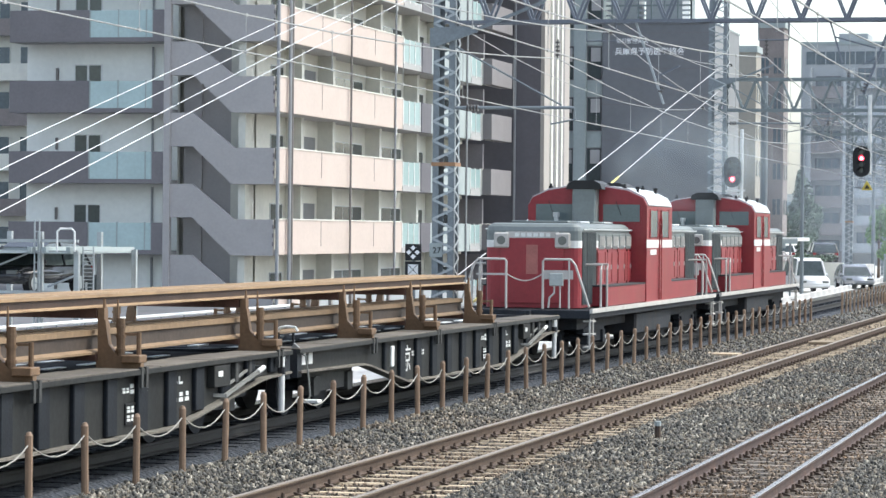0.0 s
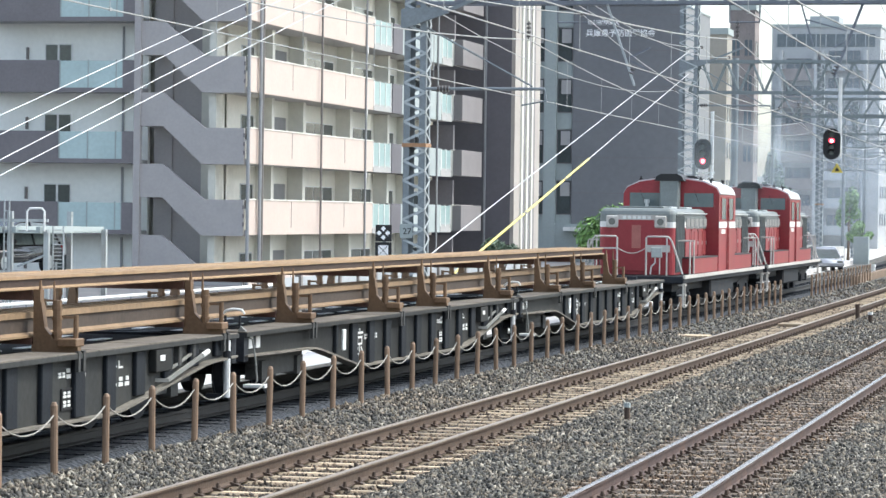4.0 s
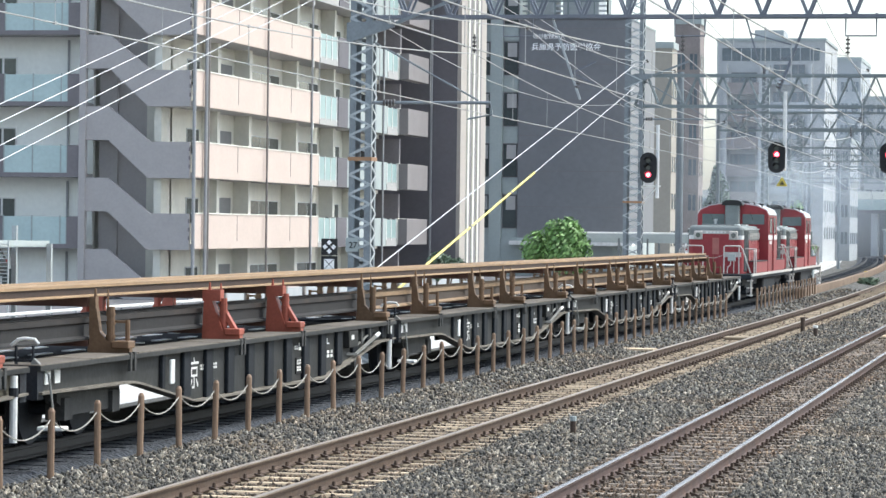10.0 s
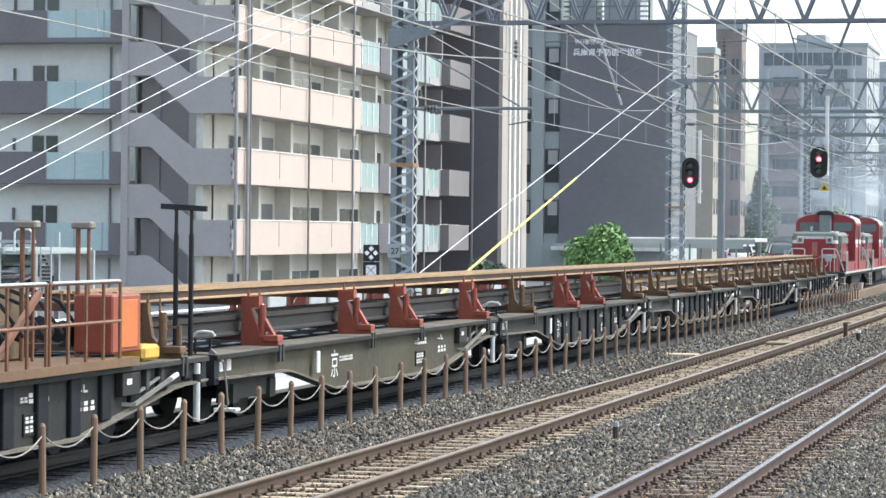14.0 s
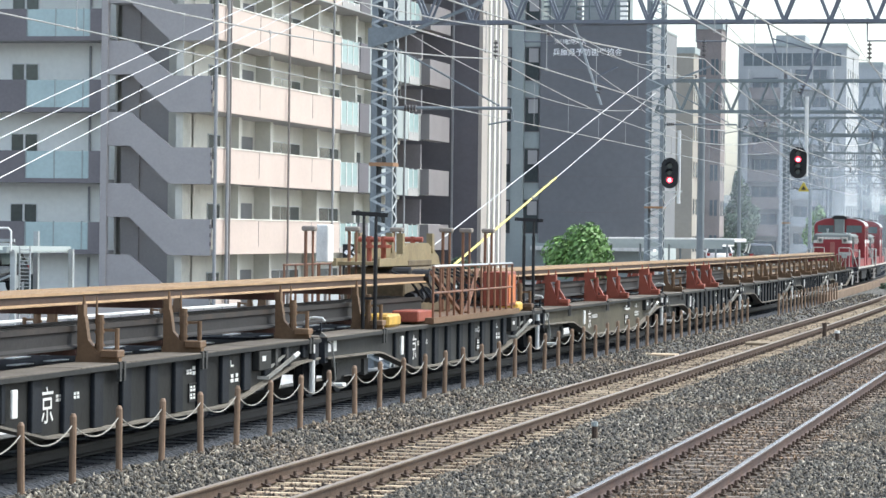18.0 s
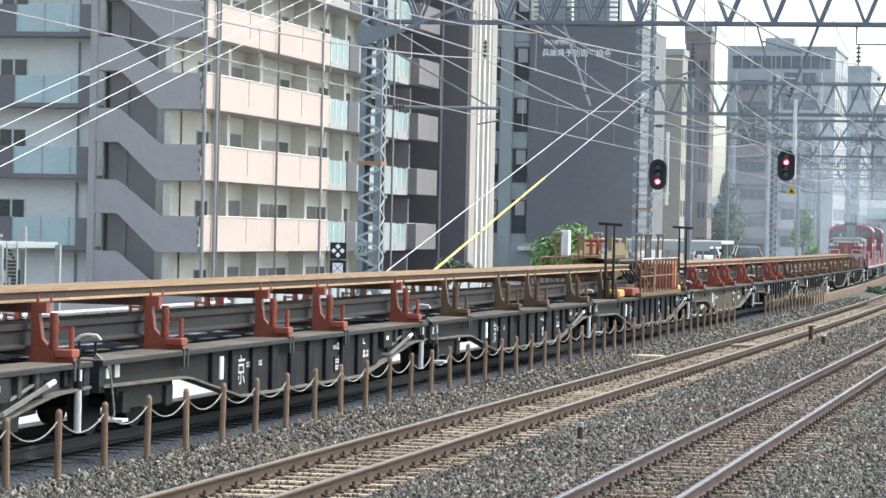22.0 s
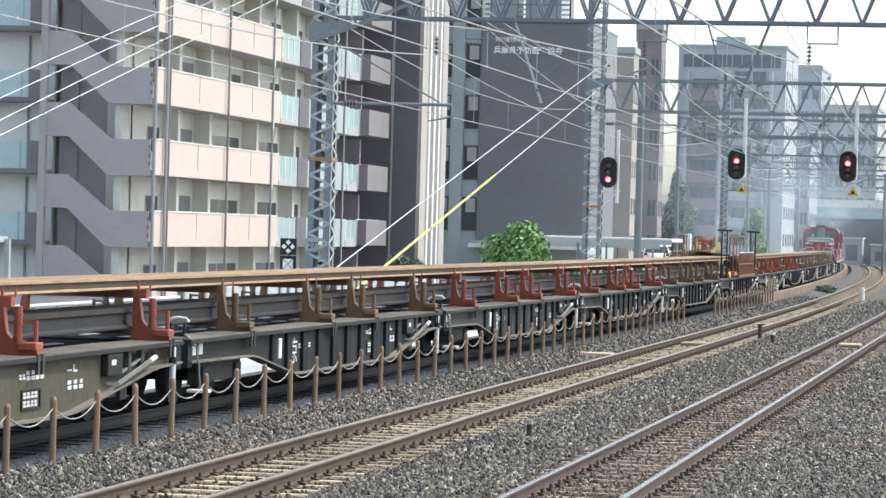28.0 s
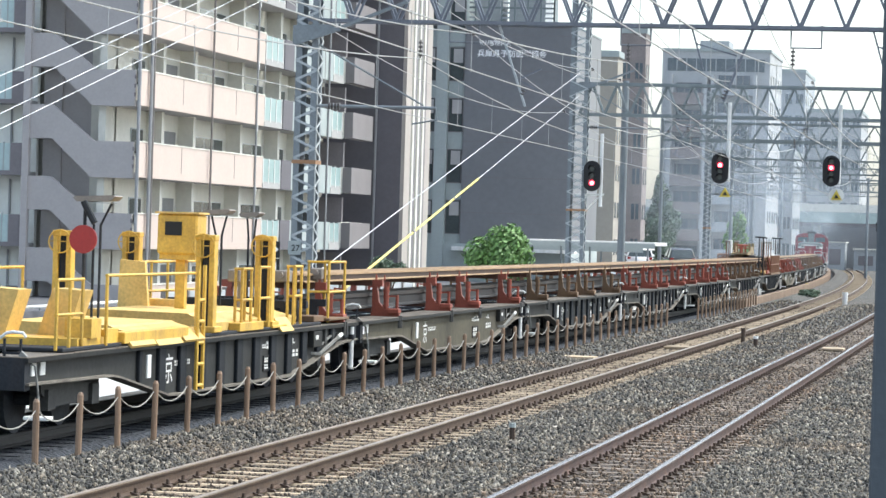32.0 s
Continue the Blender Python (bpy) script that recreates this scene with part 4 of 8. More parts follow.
    for y0, y1, z in ((2.2, 3.1, 1.1), (-5.6, -2.6, 1.2), (0.2, 1.6, 1.18)):
        part("side_sill_plate", boxes((1.1, 1.29, y0, y1, 1.05, z), bev=0.01), M_yellow, e)
    # lamps and disc
    for x, y, z, w in ((-0.3, -1.9, 2.93, 0.62), (-0.2, 4.3, 2.82, 0.46), (-0.2, 6.4, 2.80, 0.36)):
        bm = bmesh.new()
        prism(bm, [(x - w / 2 + 0.06, z - 0.03), (x + w / 2 - 0.06, z - 0.01), (x + w / 2, z + 0.05), (x + w / 2 - 0.03, z + 0.07), (x - w / 2 + 0.03, z + 0.05), (x - w / 2, z + 0.02)], 1, y - 0.2, y + 0.2)
        l = part("flood_lamp", bm, M_mastgrey, e, "flat dusty grey flood lamp")
        part("lamp_glass", boxes((x - w / 2 + 0.08, x + w / 2 - 0.08, y - 0.16, y + 0.16, z - 0.045, z - 0.034)), M_steelgrey, l)
        bm = bmesh.new()
        for d in (-1, 1):
            tube(bm, (x + d * 0.05, y, 1.07), (x + d * 0.05, y, z - 0.35), 0.02, 6)
            tube(bm, (x + d * 0.05, y, z - 0.36), (x + d * (w / 2 - 0.1), y, z - 0.03), 0.018, 6)
        part("lamp_pole", bm, M_wdark, l, "forked dark lamp pole")
    bm = bmesh.new()
    tube(bm, (-0.3, -2.55, 2.37), (-0.3, -2.51, 2.37), 0.2, 28)
    d = part("tail_disc", bm, mat("dull_red_disc", (0.3, 0.03, 0.03), 0.5, var=0.1), e, "round dull red tail disc")
    bm = bmesh.new()
    tube(bm, (-0.3, -2.48, 1.07), (-0.3, -2.48, 2.9), 0.025, 6)
    tube(bm, (-0.15, -2.5, 2.6), (-0.32, -2.5, 2.9), 0.05, 8)
    part("disc_pole", bm, M_wdark, d)
    bm = bmesh.new()
    for k in range(9):
        a = (0.9 - 0.12 * (k % 3), -5.9 + 0.35 * k, 1.1)
        b = (0.6 + 0.1 * (k % 2), -5.6 + 0.33 * k, 1.16 + 0.03 * (k % 2))
        pipe(bm, [a, b], 0.022, 5)
    part("hose", bm, M_wdark, e, "loose dark hoses")
    part("end_platform", boxes((0.45, 1.28, 6.1, 7.6, 1.07, 1.12), (0.5, 1.2, 5.3, 6.0, 1.07, 1.17), bev=0.01), M_ochre, e, "rusty ochre end platform")
    for x, y, z in ((0.2, 4.0, 1.72), (0.75, 4.9, 1.72), (0.3, 5.6, 1.70), (0.75, 7.4, 1.74)):
        bm = bmesh.new()
        box(bm, x - 0.11, x + 0.11, y - 0.16, y + 0.16, z, z + 0.2, bev=0.02)
        tube(bm, (x, y - 0.22, z + 0.12), (x, y + 0.22, z + 0.12), 0.05, 8)
        tube(bm, (x + 0.06, y, 1.07), (x + 0.06, y, z), 0.04, 6)
        part("rail_clamp", bm, M_mastgrey, e, "dusty grey rail clamp")
    for y in (4.6, 5.2, 6.6):
        part("clamp_beam", boxes((-1.1, 1.1, y - 0.08, y + 0.08, 1.3, 1.42), (-0.95, -0.8, y - 0.07, y + 0.07, 1.07, 1.3), (0.8, 0.95, y - 0.07, y + 0.07, 1.07, 1.3)), M_wdark, e, "dark cross beam")
    return e


def gantry_machine():
    e = thing("rail_handling_gantry", pose(0, 0, 0), "brown-red working platform with railings and an orange cabinet", "machine")
    part("platform_floor", boxes((0.5, 1.38, -2.5, 5.3, 1.02, 1.12), (-1.38, 0.5, -2.0, 5.2, 1.02, 1.08)), M_ochre, e, "rusty ochre platform floor")
    for n, (y0, y1) in enumerate(((-2.4, -0.1), (0.0, 2.3), (2.4, 4.7))):
        cage(e, M_brownrail, 1.34, y0, y1, 1.1, 2.0, 0.022, (0.5,), 5)
        bm = bmesh.new()
        tube(bm, (1.34, y0 + 0.05, 2.01), (1.34, y1 - 0.05, 2.01), 0.026, 6)
        part("top_bar", bm, M_steelgrey if n else M_white, e, "bright top bar")
        cage(e, M_brownrail, -1.34, y0, y1, 1.1, 2.0, 0.022, (0.5,), 4)
    bm = bmesh.new()
    bar(bm, (1.2, 1.0, 1.12), (1.0, 3.0, 1.9), 0.06, 0.06)
    bar(bm, (1.1, -1.5, 1.9), (1.2, 0.6, 1.12), 0.06, 0.06)
    part("brace", bm, M_brownrail, e)
    for x, y in ((0.6, 1.7), (0.6, 3.5), (0.75, 4.9), (-0.9, -2.6), (-0.6, -0.7), (-0.9, 4.0)):
        bm = bmesh.new()
        tube(bm, (x, y, 1.05), (x, y, 2.62), 0.03, 8)
        tube(bm, (x + 0.13, y, 1.05), (x + 0.13, y, 2.62), 0.022, 8)
        m = part("mast", bm, M_brownrail, e)
        part("lamp_head", boxes((x - 0.06, x + 0.19, y - 0.09, y + 0.09, 2.60, 2.69), bev=0.02), M_mastgrey, m, "pale grey lamp head")
    b = part("cabinet", boxes((0.72, 1.2, 4.85, 5.85, 1.16, 1.84), bev=0.02), M_orange, e, "bright orange equipment cabinet")
    part("door", boxes((1.2, 1.215, 5.05, 5.7, 1.22, 1.78), bev=0.006), mat("orange_door", (0.55, 0.16, 0.045), 0.45, var=0.1, scale=3.0), b)
    part("toolbox", boxes((0.75, 1.22, -3.0, -1.9, 1.06, 1.25), bev=0.02), M_orange, e, "low orange toolbox")
    part("tank", boxes((0.75, 1.2, -5.1, -4.2, 1.03, 1.24), bev=0.04), M_yellow, e, "small yellow tank")
    part("tank", boxes((0.8, 1.2, 6.0, 6.6, 1.03, 1.22), bev=0.04), M_yellow, e, "small yellow tank")
    part("engine_block", boxes((-0.95, 0.2, 0.3, 4.6, 1.08, 1.95), (-0.7, 0.1, 1.0, 3.0, 1.95, 2.1), bev=0.03), mat("dusty_brown_machine", (0.13, 0.10, 0.06), 0.7, var=0.3, scale=2.0, bump=0.2), e, "dusty brown engine housing")
    for k in range(10):
        bm = bmesh.new()
        y = -0.8 + 0.62 * k
        tube(bm, (0.55, y, 1.4 + 0.05 * (k % 3)), (0.55, y + 0.2, 1.42), 0.12, 8)
        pipe(bm, [(0.2, y, 1.9), (0.5, y + 0.2, 1.75), (0.75, y + 0.25, 1.4)], 0.025, 5)
        part("winch_drum", bm, M_wdark, e, "dark winch drum with its hose")
    for k, (x, z) in enumerate(((0.62, 1.80), (0.25, 1.84), (-0.1, 1.80))):
        bm = bmesh.new()
        tube(bm, (x - 0.16, -0.15, z), (x + 0.16, -0.15, z), 0.13, 14)
        part("roller", bm, M_black, e, "black guide roller")
    for x in (-0.75, 0.05):
        bm = bmesh.new()
        prism(bm, [(-1.2, 1.98), (-1.2, 2.12), (0.3, 2.12), (1.0, 2.40), (2.7, 2.40), (3.6, 2.16), (3.8, 1.98)], 0, x - 0.04, x + 0.04)
        sp = part("side_plate", bm, M_olive, e, "dusty olive side plate of the crab")
        for y in (0.6, 3.1):
            bm = bmesh.new()
            prism(bm, [(y - 0.1, 2.2), (y + 0.1, 2.2), (y + 0.04, 2.58), (y - 0.12, 2.58)], 0, x - 0.06, x + 0.06)
            part("lug", bm, M_olive, sp)
    part("crab_floor", boxes((-0.7, 0.0, -1.1, 3.5, 2.0, 2.06)), M_olive, e)
    for y in (-0.2, 0.9, 3.3):
        bm = bmesh.new()
        tube(bm, (-0.35, y, 2.06), (-0.35, y, 2.52), 0.05, 10)
        tube(bm, (-0.35, y, 2.30), (-0.35, y, 2.36), 0.15, 12)
        tube(bm, (-0.55, y, 2.46), (-0.15, y, 2.46), 0.05, 8)
        part("clamp_spindle", bm, M_orange, e, "red clamp spindle with its handwheel")
    part("control_box", boxes((-0.9, -0.68, -1.9, -1.5, 2.05, 2.72), bev=0.02), M_white, e, "white control box")
    for y in (7.95, -5.85):
        bm = bmesh.new()
        for d in (0.95, 1.15):
            tube(bm, (d, y, 1.02), (d, y, 2.55), 0.034, 8)
            tube(bm, (d, y, 2.55), (d, y, 2.9), 0.025, 6)
        box(bm, 0.95, 1.15, y - 0.02, y + 0.02, 1.5, 1.54)
        bar(bm, (0.75, y, 2.9), (1.35, y, 2.87), 0.06, 0.07)
        part("guide_frame", bm, M_black, e, "black twin-pole guide frame")
    return e


vehicles.append((gantry_machine(), 13.63 - 18.05 * 5))
vehicles.append((yellow_machine(), 13.63 - 18.05 * 11))

# ---- diesel locomotives ----
M_locored = mat("faded_locomotive_red", (0.255, 0.029, 0.036), 0.42, var=0.12, scale=1.2, bump=0.05, stain=(0.25, 0.07, 0.05), stain_amt=0.5)
M_locogrey = mat("grey_bonnet_roof", (0.165, 0.185, 0.18), 0.5, var=0.12, scale=1.5, bump=0.05, stain=(0.12, 0.13, 0.13), stain_amt=0.4)
# Roof grey made pale to carry the white shine on top surfaces.
M_roofpale = mat("shine_pale_roof_grey", (0.5, 0.52, 0.52), 0.4, var=0.1, scale=2.0, stain=(0.3, 0.3, 0.29), stain_amt=0.4)
M_grille = mat("dark_radiator_grille", (0.03, 0.034, 0.037), 0.55, var=0.2, scale=4.0)
M_glass = mat("dark_cab_glass", (0.11, 0.145, 0.15), 0.15, var=0.1, spec=0.8, bump=0.0)
M_palegrey2 = mat("pale_box_paint", (0.4, 0.42, 0.4), 0.55, var=0.12)
M_lens = mat("headlight_glass", (0.2, 0.21, 0.2), 0.1, 0.4, var=0.1, bump=0.0)


def plan_ring(y0, y1, half, r, inset):
    """A bonnet's plan with rounded corners, drawn in by an inset."""
    out = []
    for cx, cy, a0 in ((half - r, y1 - r, 0), (-half + r, y1 - r, 90), (-half + r, y0 + r, 180), (half - r, y0 + r, 270)):
        for k in range(5):
            a = radians(a0 + 22.5 * k)
            rr = max(0.02, r - inset)
            out.append((cx + rr * math.cos(a), cy + rr * math.sin(a)))
    return out


def stacked(y0, y1, half, r, levels):
    """A solid from a rounded plan, level by level: (inset, z)."""
    bm = bmesh.new()
    rings = [[bm.verts.new((x, y, z)) for x, y in plan_ring(y0, y1, half, r, i)] for i, z in levels]
    n = len(rings[0])
    for p, q in zip(rings, rings[1:]):
        for i in range(n):
            j = (i + 1) % n
            bm.faces.new((p[i], p[j], q[j], q[i]))
    bm.faces.new(rings[0][::-1])
    bm.faces.new(rings[-1])
    return bm


def bonnet(y0, y1):
    """Rounded hood in three bands: red, white, grey."""
    red = stacked(y0, y1, 1.0, 0.2, [(0, 1.06), (0, 2.29)])
    white = stacked(y0, y1, 1.0, 0.2, [(-0.004, 2.29), (-0.004, 2.44)])
    grey = stacked(y0, y1, 1.0, 0.2, [(0, 2.44), (0, 2.64), (0.03, 2.72), (0.09, 2.775), (0.17, 2.80)])
    return red, white, grey


def locomotive():
    e = thing("diesel_locomotive", pose(0, 0, 0), "red and grey centre-cab diesel locomotive with a white waist band", "locomotive", "pair of locomotives")
    part("underframe", boxes((-1.38, 1.38, -8.55, 8.55, 0.86, 1.04), (-1.0, 1.0, -8.0, 8.0, 0.62, 0.86), bev=0.015), M_wdark, e)
    for s in (-1, 1):
        part("walkway_edge", boxes((s * 1.4 - 0.03, s * 1.4 + 0.03, -8.55, 8.55, 0.98, 1.07)), M_handrail, e, "pale worn walkway edge")
    for y0, y1 in ((-7.7, -1.75), (1.75, 7.7)):
        red, white, grey = bonnet(y0, y1)
        b = part("bonnet", red, M_locored, e)
        part("white_band", white, M_white, b, "white waist band")
        part("bonnet_roof", grey, M_locogrey, b, "grey rounded bonnet roof")
        # tall radiator grille by the outer end, louvres along the rest
        outer = y0 < 0
        g0, g1 = (y0 + 0.2, y0 + 1.7) if outer else (y1 - 1.7, y1 - 0.2)
        for s in (-1, 1):
            for c0, c1 in ((g0, g0 + 0.42), (g0 + 0.5, g0 + 1.42)):
                gr = part("radiator_grille", boxes((min(s * 0.99, s * 1.012), max(s * 0.99, s * 1.012), c0, c1, 1.12, 2.62)), M_grille, b, "dark radiator grille")
                k, b0 = c0 + 0.06, None
                while k < c1:
                    if b0 is None:
                        b0 = part("slat", boxes((-0.009, 0.009, 0.0, 0.025, 1.14, 2.6)), M_locogrey, gr)
                        b0.matrix_basis = pose(s * 1.021, k, 0)
                    else:
                        share("slat", b0, pose(s * 1.021, k, 0), gr)
                    k += 0.14
        y = y0 + 2.0 if outer else y0 + 0.25
        while y < (y1 - 0.5 if outer else g0 - 0.6):
            for s in (-1, 1):
                lp = part("louvre_panel", boxes((min(s * 1.004, s * 1.02), max(s * 1.004, s * 1.02), y, y + 0.62, 2.26, 2.58), bev=0.006), M_locogrey, b)
                bm = bmesh.new()
                for k in range(5):
                    xx = s * 1.022
                    box(bm, min(xx, xx + s * 0.02), max(xx, xx + s * 0.02), y + 0.05 + 0.115 * k, y + 0.095 + 0.115 * k, 2.32, 2.53)
                part("louvre", bm, M_handrail, lp, "pale worn louvres")
                dp = part("side_door", boxes((min(s * 1.002, s * 1.016), max(s * 1.002, s * 1.016), y - 0.04, y + 0.66, 1.55, 2.2), bev=0.006), M_locored, b)
                part("door_latch", boxes((min(s * 1.016, s * 1.035), max(s * 1.016, s * 1.035), y + 0.56, y + 0.61, 1.82, 1.92)), M_handrail, dp)
            y += 0.8
        for s in (-1, 1):
            part("bonnet_rail", boxes((s * 1.03 - 0.012, s * 1.03 + 0.012, y0 + 0.2, y1 - 0.05, 2.66, 2.685)), M_roofpale, b, "pale rain strip")
        for k in range(4):
            yy = y0 + 0.7 + k * 1.4
            part("roof_hatch", boxes((-0.6, 0.6, yy, yy + 1.0, 2.80, 2.85), bev=0.015), M_roofpale if k % 2 else M_locogrey, b)
        bm = bmesh.new()
        for k in range(5):
            yy = y0 + 0.6 + k * 1.2
            for s in (-1, 1):
                box(bm, s * 1.01 - 0.012, s * 1.01 + 0.012, yy, yy + 0.02, 1.2, 2.25)
        part("door_seam", bm, mat("dark_red_seam", (0.12, 0.015, 0.012), 0.6), b)
    for q in (-1, 1):
        y = q * 7.72
        end = part("end_panel", boxes((-0.66, 0.66, min(y, y + q * 0.02), max(y, y + q * 0.02), 1.15, 2.49), bev=0.008), M_locored, e)
        part("name_band", boxes((-0.55, 0.55, min(y, y + q * 0.03), max(y, y + q * 0.03), 2.49, 2.62)), M_handrail, end, "pale name plate")
        part("front_door_strip", boxes((-0.12, 0.12, min(y + q * 0.02, y + q * 0.026), max(y + q * 0.02, y + q * 0.026), 1.75, 2.35)), mat("faded_pink_strip", (0.36, 0.13, 0.11), 0.6, var=0.15), end, "faded upright strip")
        bm = bmesh.new()
        for k in range(6):
            box(bm, -0.36 + k * 0.13, -0.27 + k * 0.13, min(y + q * 0.03, y + q * 0.036), max(y + q * 0.03, y + q * 0.036), 2.515, 2.595)
        part("number_bars", bm, M_white, end)
        for s in (-1, 1):
            h = part("headlight", boxes((s * 0.64 - 0.16, s * 0.64 + 0.16, y - 0.02 if q > 0 else y - 0.07, y + 0.07 if q > 0 else y + 0.02, 2.28, 2.60), bev=0.03), M_handrail, e, "square pale headlight housing")
            bm = bmesh.new()
            tube(bm, (s * 0.64, y + q * 0.06, 2.44), (s * 0.64, y + q * 0.085, 2.44), 0.09, 16)
            part("lens", bm, M_lens, h)
        # end handrails
        for s in (-1, 1):
            bm = bmesh.new()
            yy = q * 8.45
            a, b2 = s * 0.38, s * 1.0
            pipe(bm, [(a, yy, 1.06), (a, yy, 2.02), (a + s * 0.04, yy, 2.06), (b2 - s * 0.04, yy, 2.06), (b2 + s * 0.05, yy, 1.95), (s * 1.34, yy, 1.1)], 0.024, 6)
            tube(bm, (b2 - s * 0.08, yy, 1.06), (b2 - s * 0.08, yy, 2.05), 0.02, 6)
            bar(bm, (a, yy, 1.75), (b2, yy, 1.75), 0.02, 0.18 if s * q < 0 else 0.04)
            part("end_handrail", bm, M_handrail, e, "pale end handrail")
            bm = bmesh.new()
            for k in range(3):
                box(bm, s * 1.32 - 0.1, s * 1.32 + 0.1, q * 8.3 - 0.18, q * 8.3 + 0.18, 0.28 + 0.26 * k, 0.31 + 0.26 * k)
            for d in (-0.17, 0.17):
                tube(bm, (s * 1.36, q * 8.3 + d, 0.25), (s * 1.36, q * 8.3 + d, 1.0), 0.02, 6)
            part("corner_step", bm, M_handrail, e)
            for d in (7.3, 6.6):
                bm = bmesh.new()
                pipe(bm, [(s * 1.36, q * d, 1.05), (s * 1.36, q * d, 1.85), (s * 1.36, q * (d - 0.12), 1.95), (s * 1.02, q * (d - 0.12), 1.95)], 0.024, 6)
                part("side_grab_rail", bm, M_handrail, e)
        # hose box on the end rail
        hb = part("hose_box", boxes((0.52, 0.80, q * 8.45 - 0.05, q * 8.45 + 0.05, 1.52, 1.78), bev=0.015), M_palegrey2, e, "pale grey connection box")
        bm = bmesh.new()
        pipe(bm, [(0.62, q * 8.47, 1.52), (0.62, q * 8.47, 1.38), (0.52, q * 8.47, 1.28), (0.50, q * 8.47, 1.08)], 0.02, 6)
        pipe(bm, [(0.74, q * 8.47, 1.52), (0.74, q * 8.47, 1.08)], 0.016, 6)
        part("hose", bm, M_handrail, hb)
        bm = bmesh.new()
        pts = [(-0.4 + 0.1 * k, q * 8.46, 1.78 - 0.16 * math.sin(math.pi * k / 8)) for k in range(9)]
        pipe(bm, pts, 0.012, 5)
        part("safety_chain", bm, M_handrail, e)
        bm = bmesh.new()
        box(bm, -0.14, 0.14, min(q * 8.5, q * 9.05), max(q * 8.5, q * 9.05), 0.74, 1.0)
        box(bm, -0.22, 0.22, q * 8.9 - 0.1, q * 8.9 + 0.1, 0.70, 1.03)
        part("coupler", bm, M_wdark, e)
    # cab
    cab = bmesh.new()
    prism(cab, [(-1.36, 1.06), (1.36, 1.06), (1.36, 3.22), (1.26, 3.40), (0.9, 3.56), (0.45, 3.63), (-0.45, 3.63), (-0.9, 3.56), (-1.26, 3.40), (-1.36, 3.22)], 1, -1.75, 1.75)
    c = part("cab", cab, M_locored, e, "red centre cab with a curved roof")
    roof = bmesh.new()
    prism(roof, [(1.38, 3.24), (1.28, 3.43), (0.92, 3.60), (0.45, 3.67), (-0.45, 3.67), (-0.92, 3.60), (-1.28, 3.43), (-1.38, 3.24), (-1.36, 3.22), (-1.26, 3.40), (-0.9, 3.56), (-0.45, 3.63), (0.45, 3.63), (0.9, 3.56), (1.26, 3.40), (1.36, 3.22)], 1, -1.62, 1.62)
    part("cab_roof", roof, M_roofpale, c, "grey cab roof edge with its shine in the colour")
    for s in (-1, 1):
        part("cab_band", boxes((s * 1.362 - 0.006, s * 1.362 + 0.006, -1.76, 1.76, 2.28, 2.46)), M_white, c, "white waist band")
        for y0, y1 in ((-1.35, -0.35), (0.15, 1.2)):
            part("side_window", boxes((s * 1.365 - 0.008, s * 1.365 + 0.008, y0, y1, 2.52, 3.12)), M_glass, c, "dark side window")
            bm = bmesh.new()
            for yy in (y0, y1):
                box(bm, s * 1.37 - 0.012, s * 1.37 + 0.012, yy - 0.03, yy + 0.03, 2.5, 3.15)
            part("window_frame", bm, M_locored, c)
        bm = bmesh.new()
        for k in range(7):
            box(bm, s * 1.38 - 0.014, s * 1.38 + 0.014, -0.16, 0.1, 1.3 + 0.25 * k, 1.33 + 0.25 * k)
        for d in (-0.17, 0.11):
            tube(bm, (s * 1.39, d, 1.1), (s * 1.39, d, 2.95), 0.015, 6)
        part("cab_ladder", bm, M_locored, c)
        part("number_plate", boxes((s * 1.368 - 0.008, s * 1.368 + 0.008, -1.3, -0.5, 2.12, 2.24)), M_white, c)
    for q in (-1, 1):
        y = q * 1.755
        for x0, x1 in ((-1.18, -0.32), (0.36, 1.2)):
            part("end_window", boxes((x0, x1, y - 0.008, y + 0.008, 2.86, 3.26), bev=0.004), M_glass, c, "dark end window")
            bm = bmesh.new()
            for zz in (2.84, 3.27):
                box(bm, x0 - 0.03, x1 + 0.03, y - 0.014, y + 0.014, zz - 0.02, zz + 0.02)
            for xx in (x0 - 0.02, x1 + 0.02):
                box(bm, xx - 0.02, xx + 0.02, y - 0.014, y + 0.014, 2.84, 3.28)
            part("window_frame", bm, M_locored, c)
            bm = bmesh.new()
            bar(bm, (x0 + 0.3, y + q * 0.03, 3.32), (x0 + 0.42, y + q * 0.03, 3.0), 0.012, 0.012)
            part("wiper", bm, M_black, c)
        part("exhaust_casing", boxes((-0.27, 0.27, min(y, y + q * 0.42), max(y, y + q * 0.42), 2.80, 3.66), bev=0.04), M_locogrey, e, "grey exhaust casing")
        bm = bmesh.new()
        prism(bm, [(-0.42, 3.58), (0.42, 3.58), (0.36, 3.71), (0.22, 3.78), (-0.22, 3.78), (-0.36, 3.71)], 1, min(q * 1.1, q * 2.2), max(q * 1.1, q * 2.2))
        part("exhaust_stack", bm, M_black, e, "sooty black exhaust stack")
        bm = bmesh.new()
        tube(bm, (-0.62, q * 2.2, 2.8), (-0.62, q * 2.2, 3.0), 0.05, 8)
        tube(bm, (-0.62, q * 2.2, 2.96), (-0.62, q * 2.2, 3.06), 0.08, 8)
        part("horn", bm, M_steelgrey, e)
        for x in (-0.95, 0.75, 1.05):
            bm = bmesh.new()
            tube(bm, (x, q * 1.2, 3.5), (x, q * 1.2, 3.62 if x > 1 else 3.72), 0.03, 8)
            tube(bm, (x, q * 1.2, 3.60), (x, q * 1.2, 3.66), 0.055, 8)
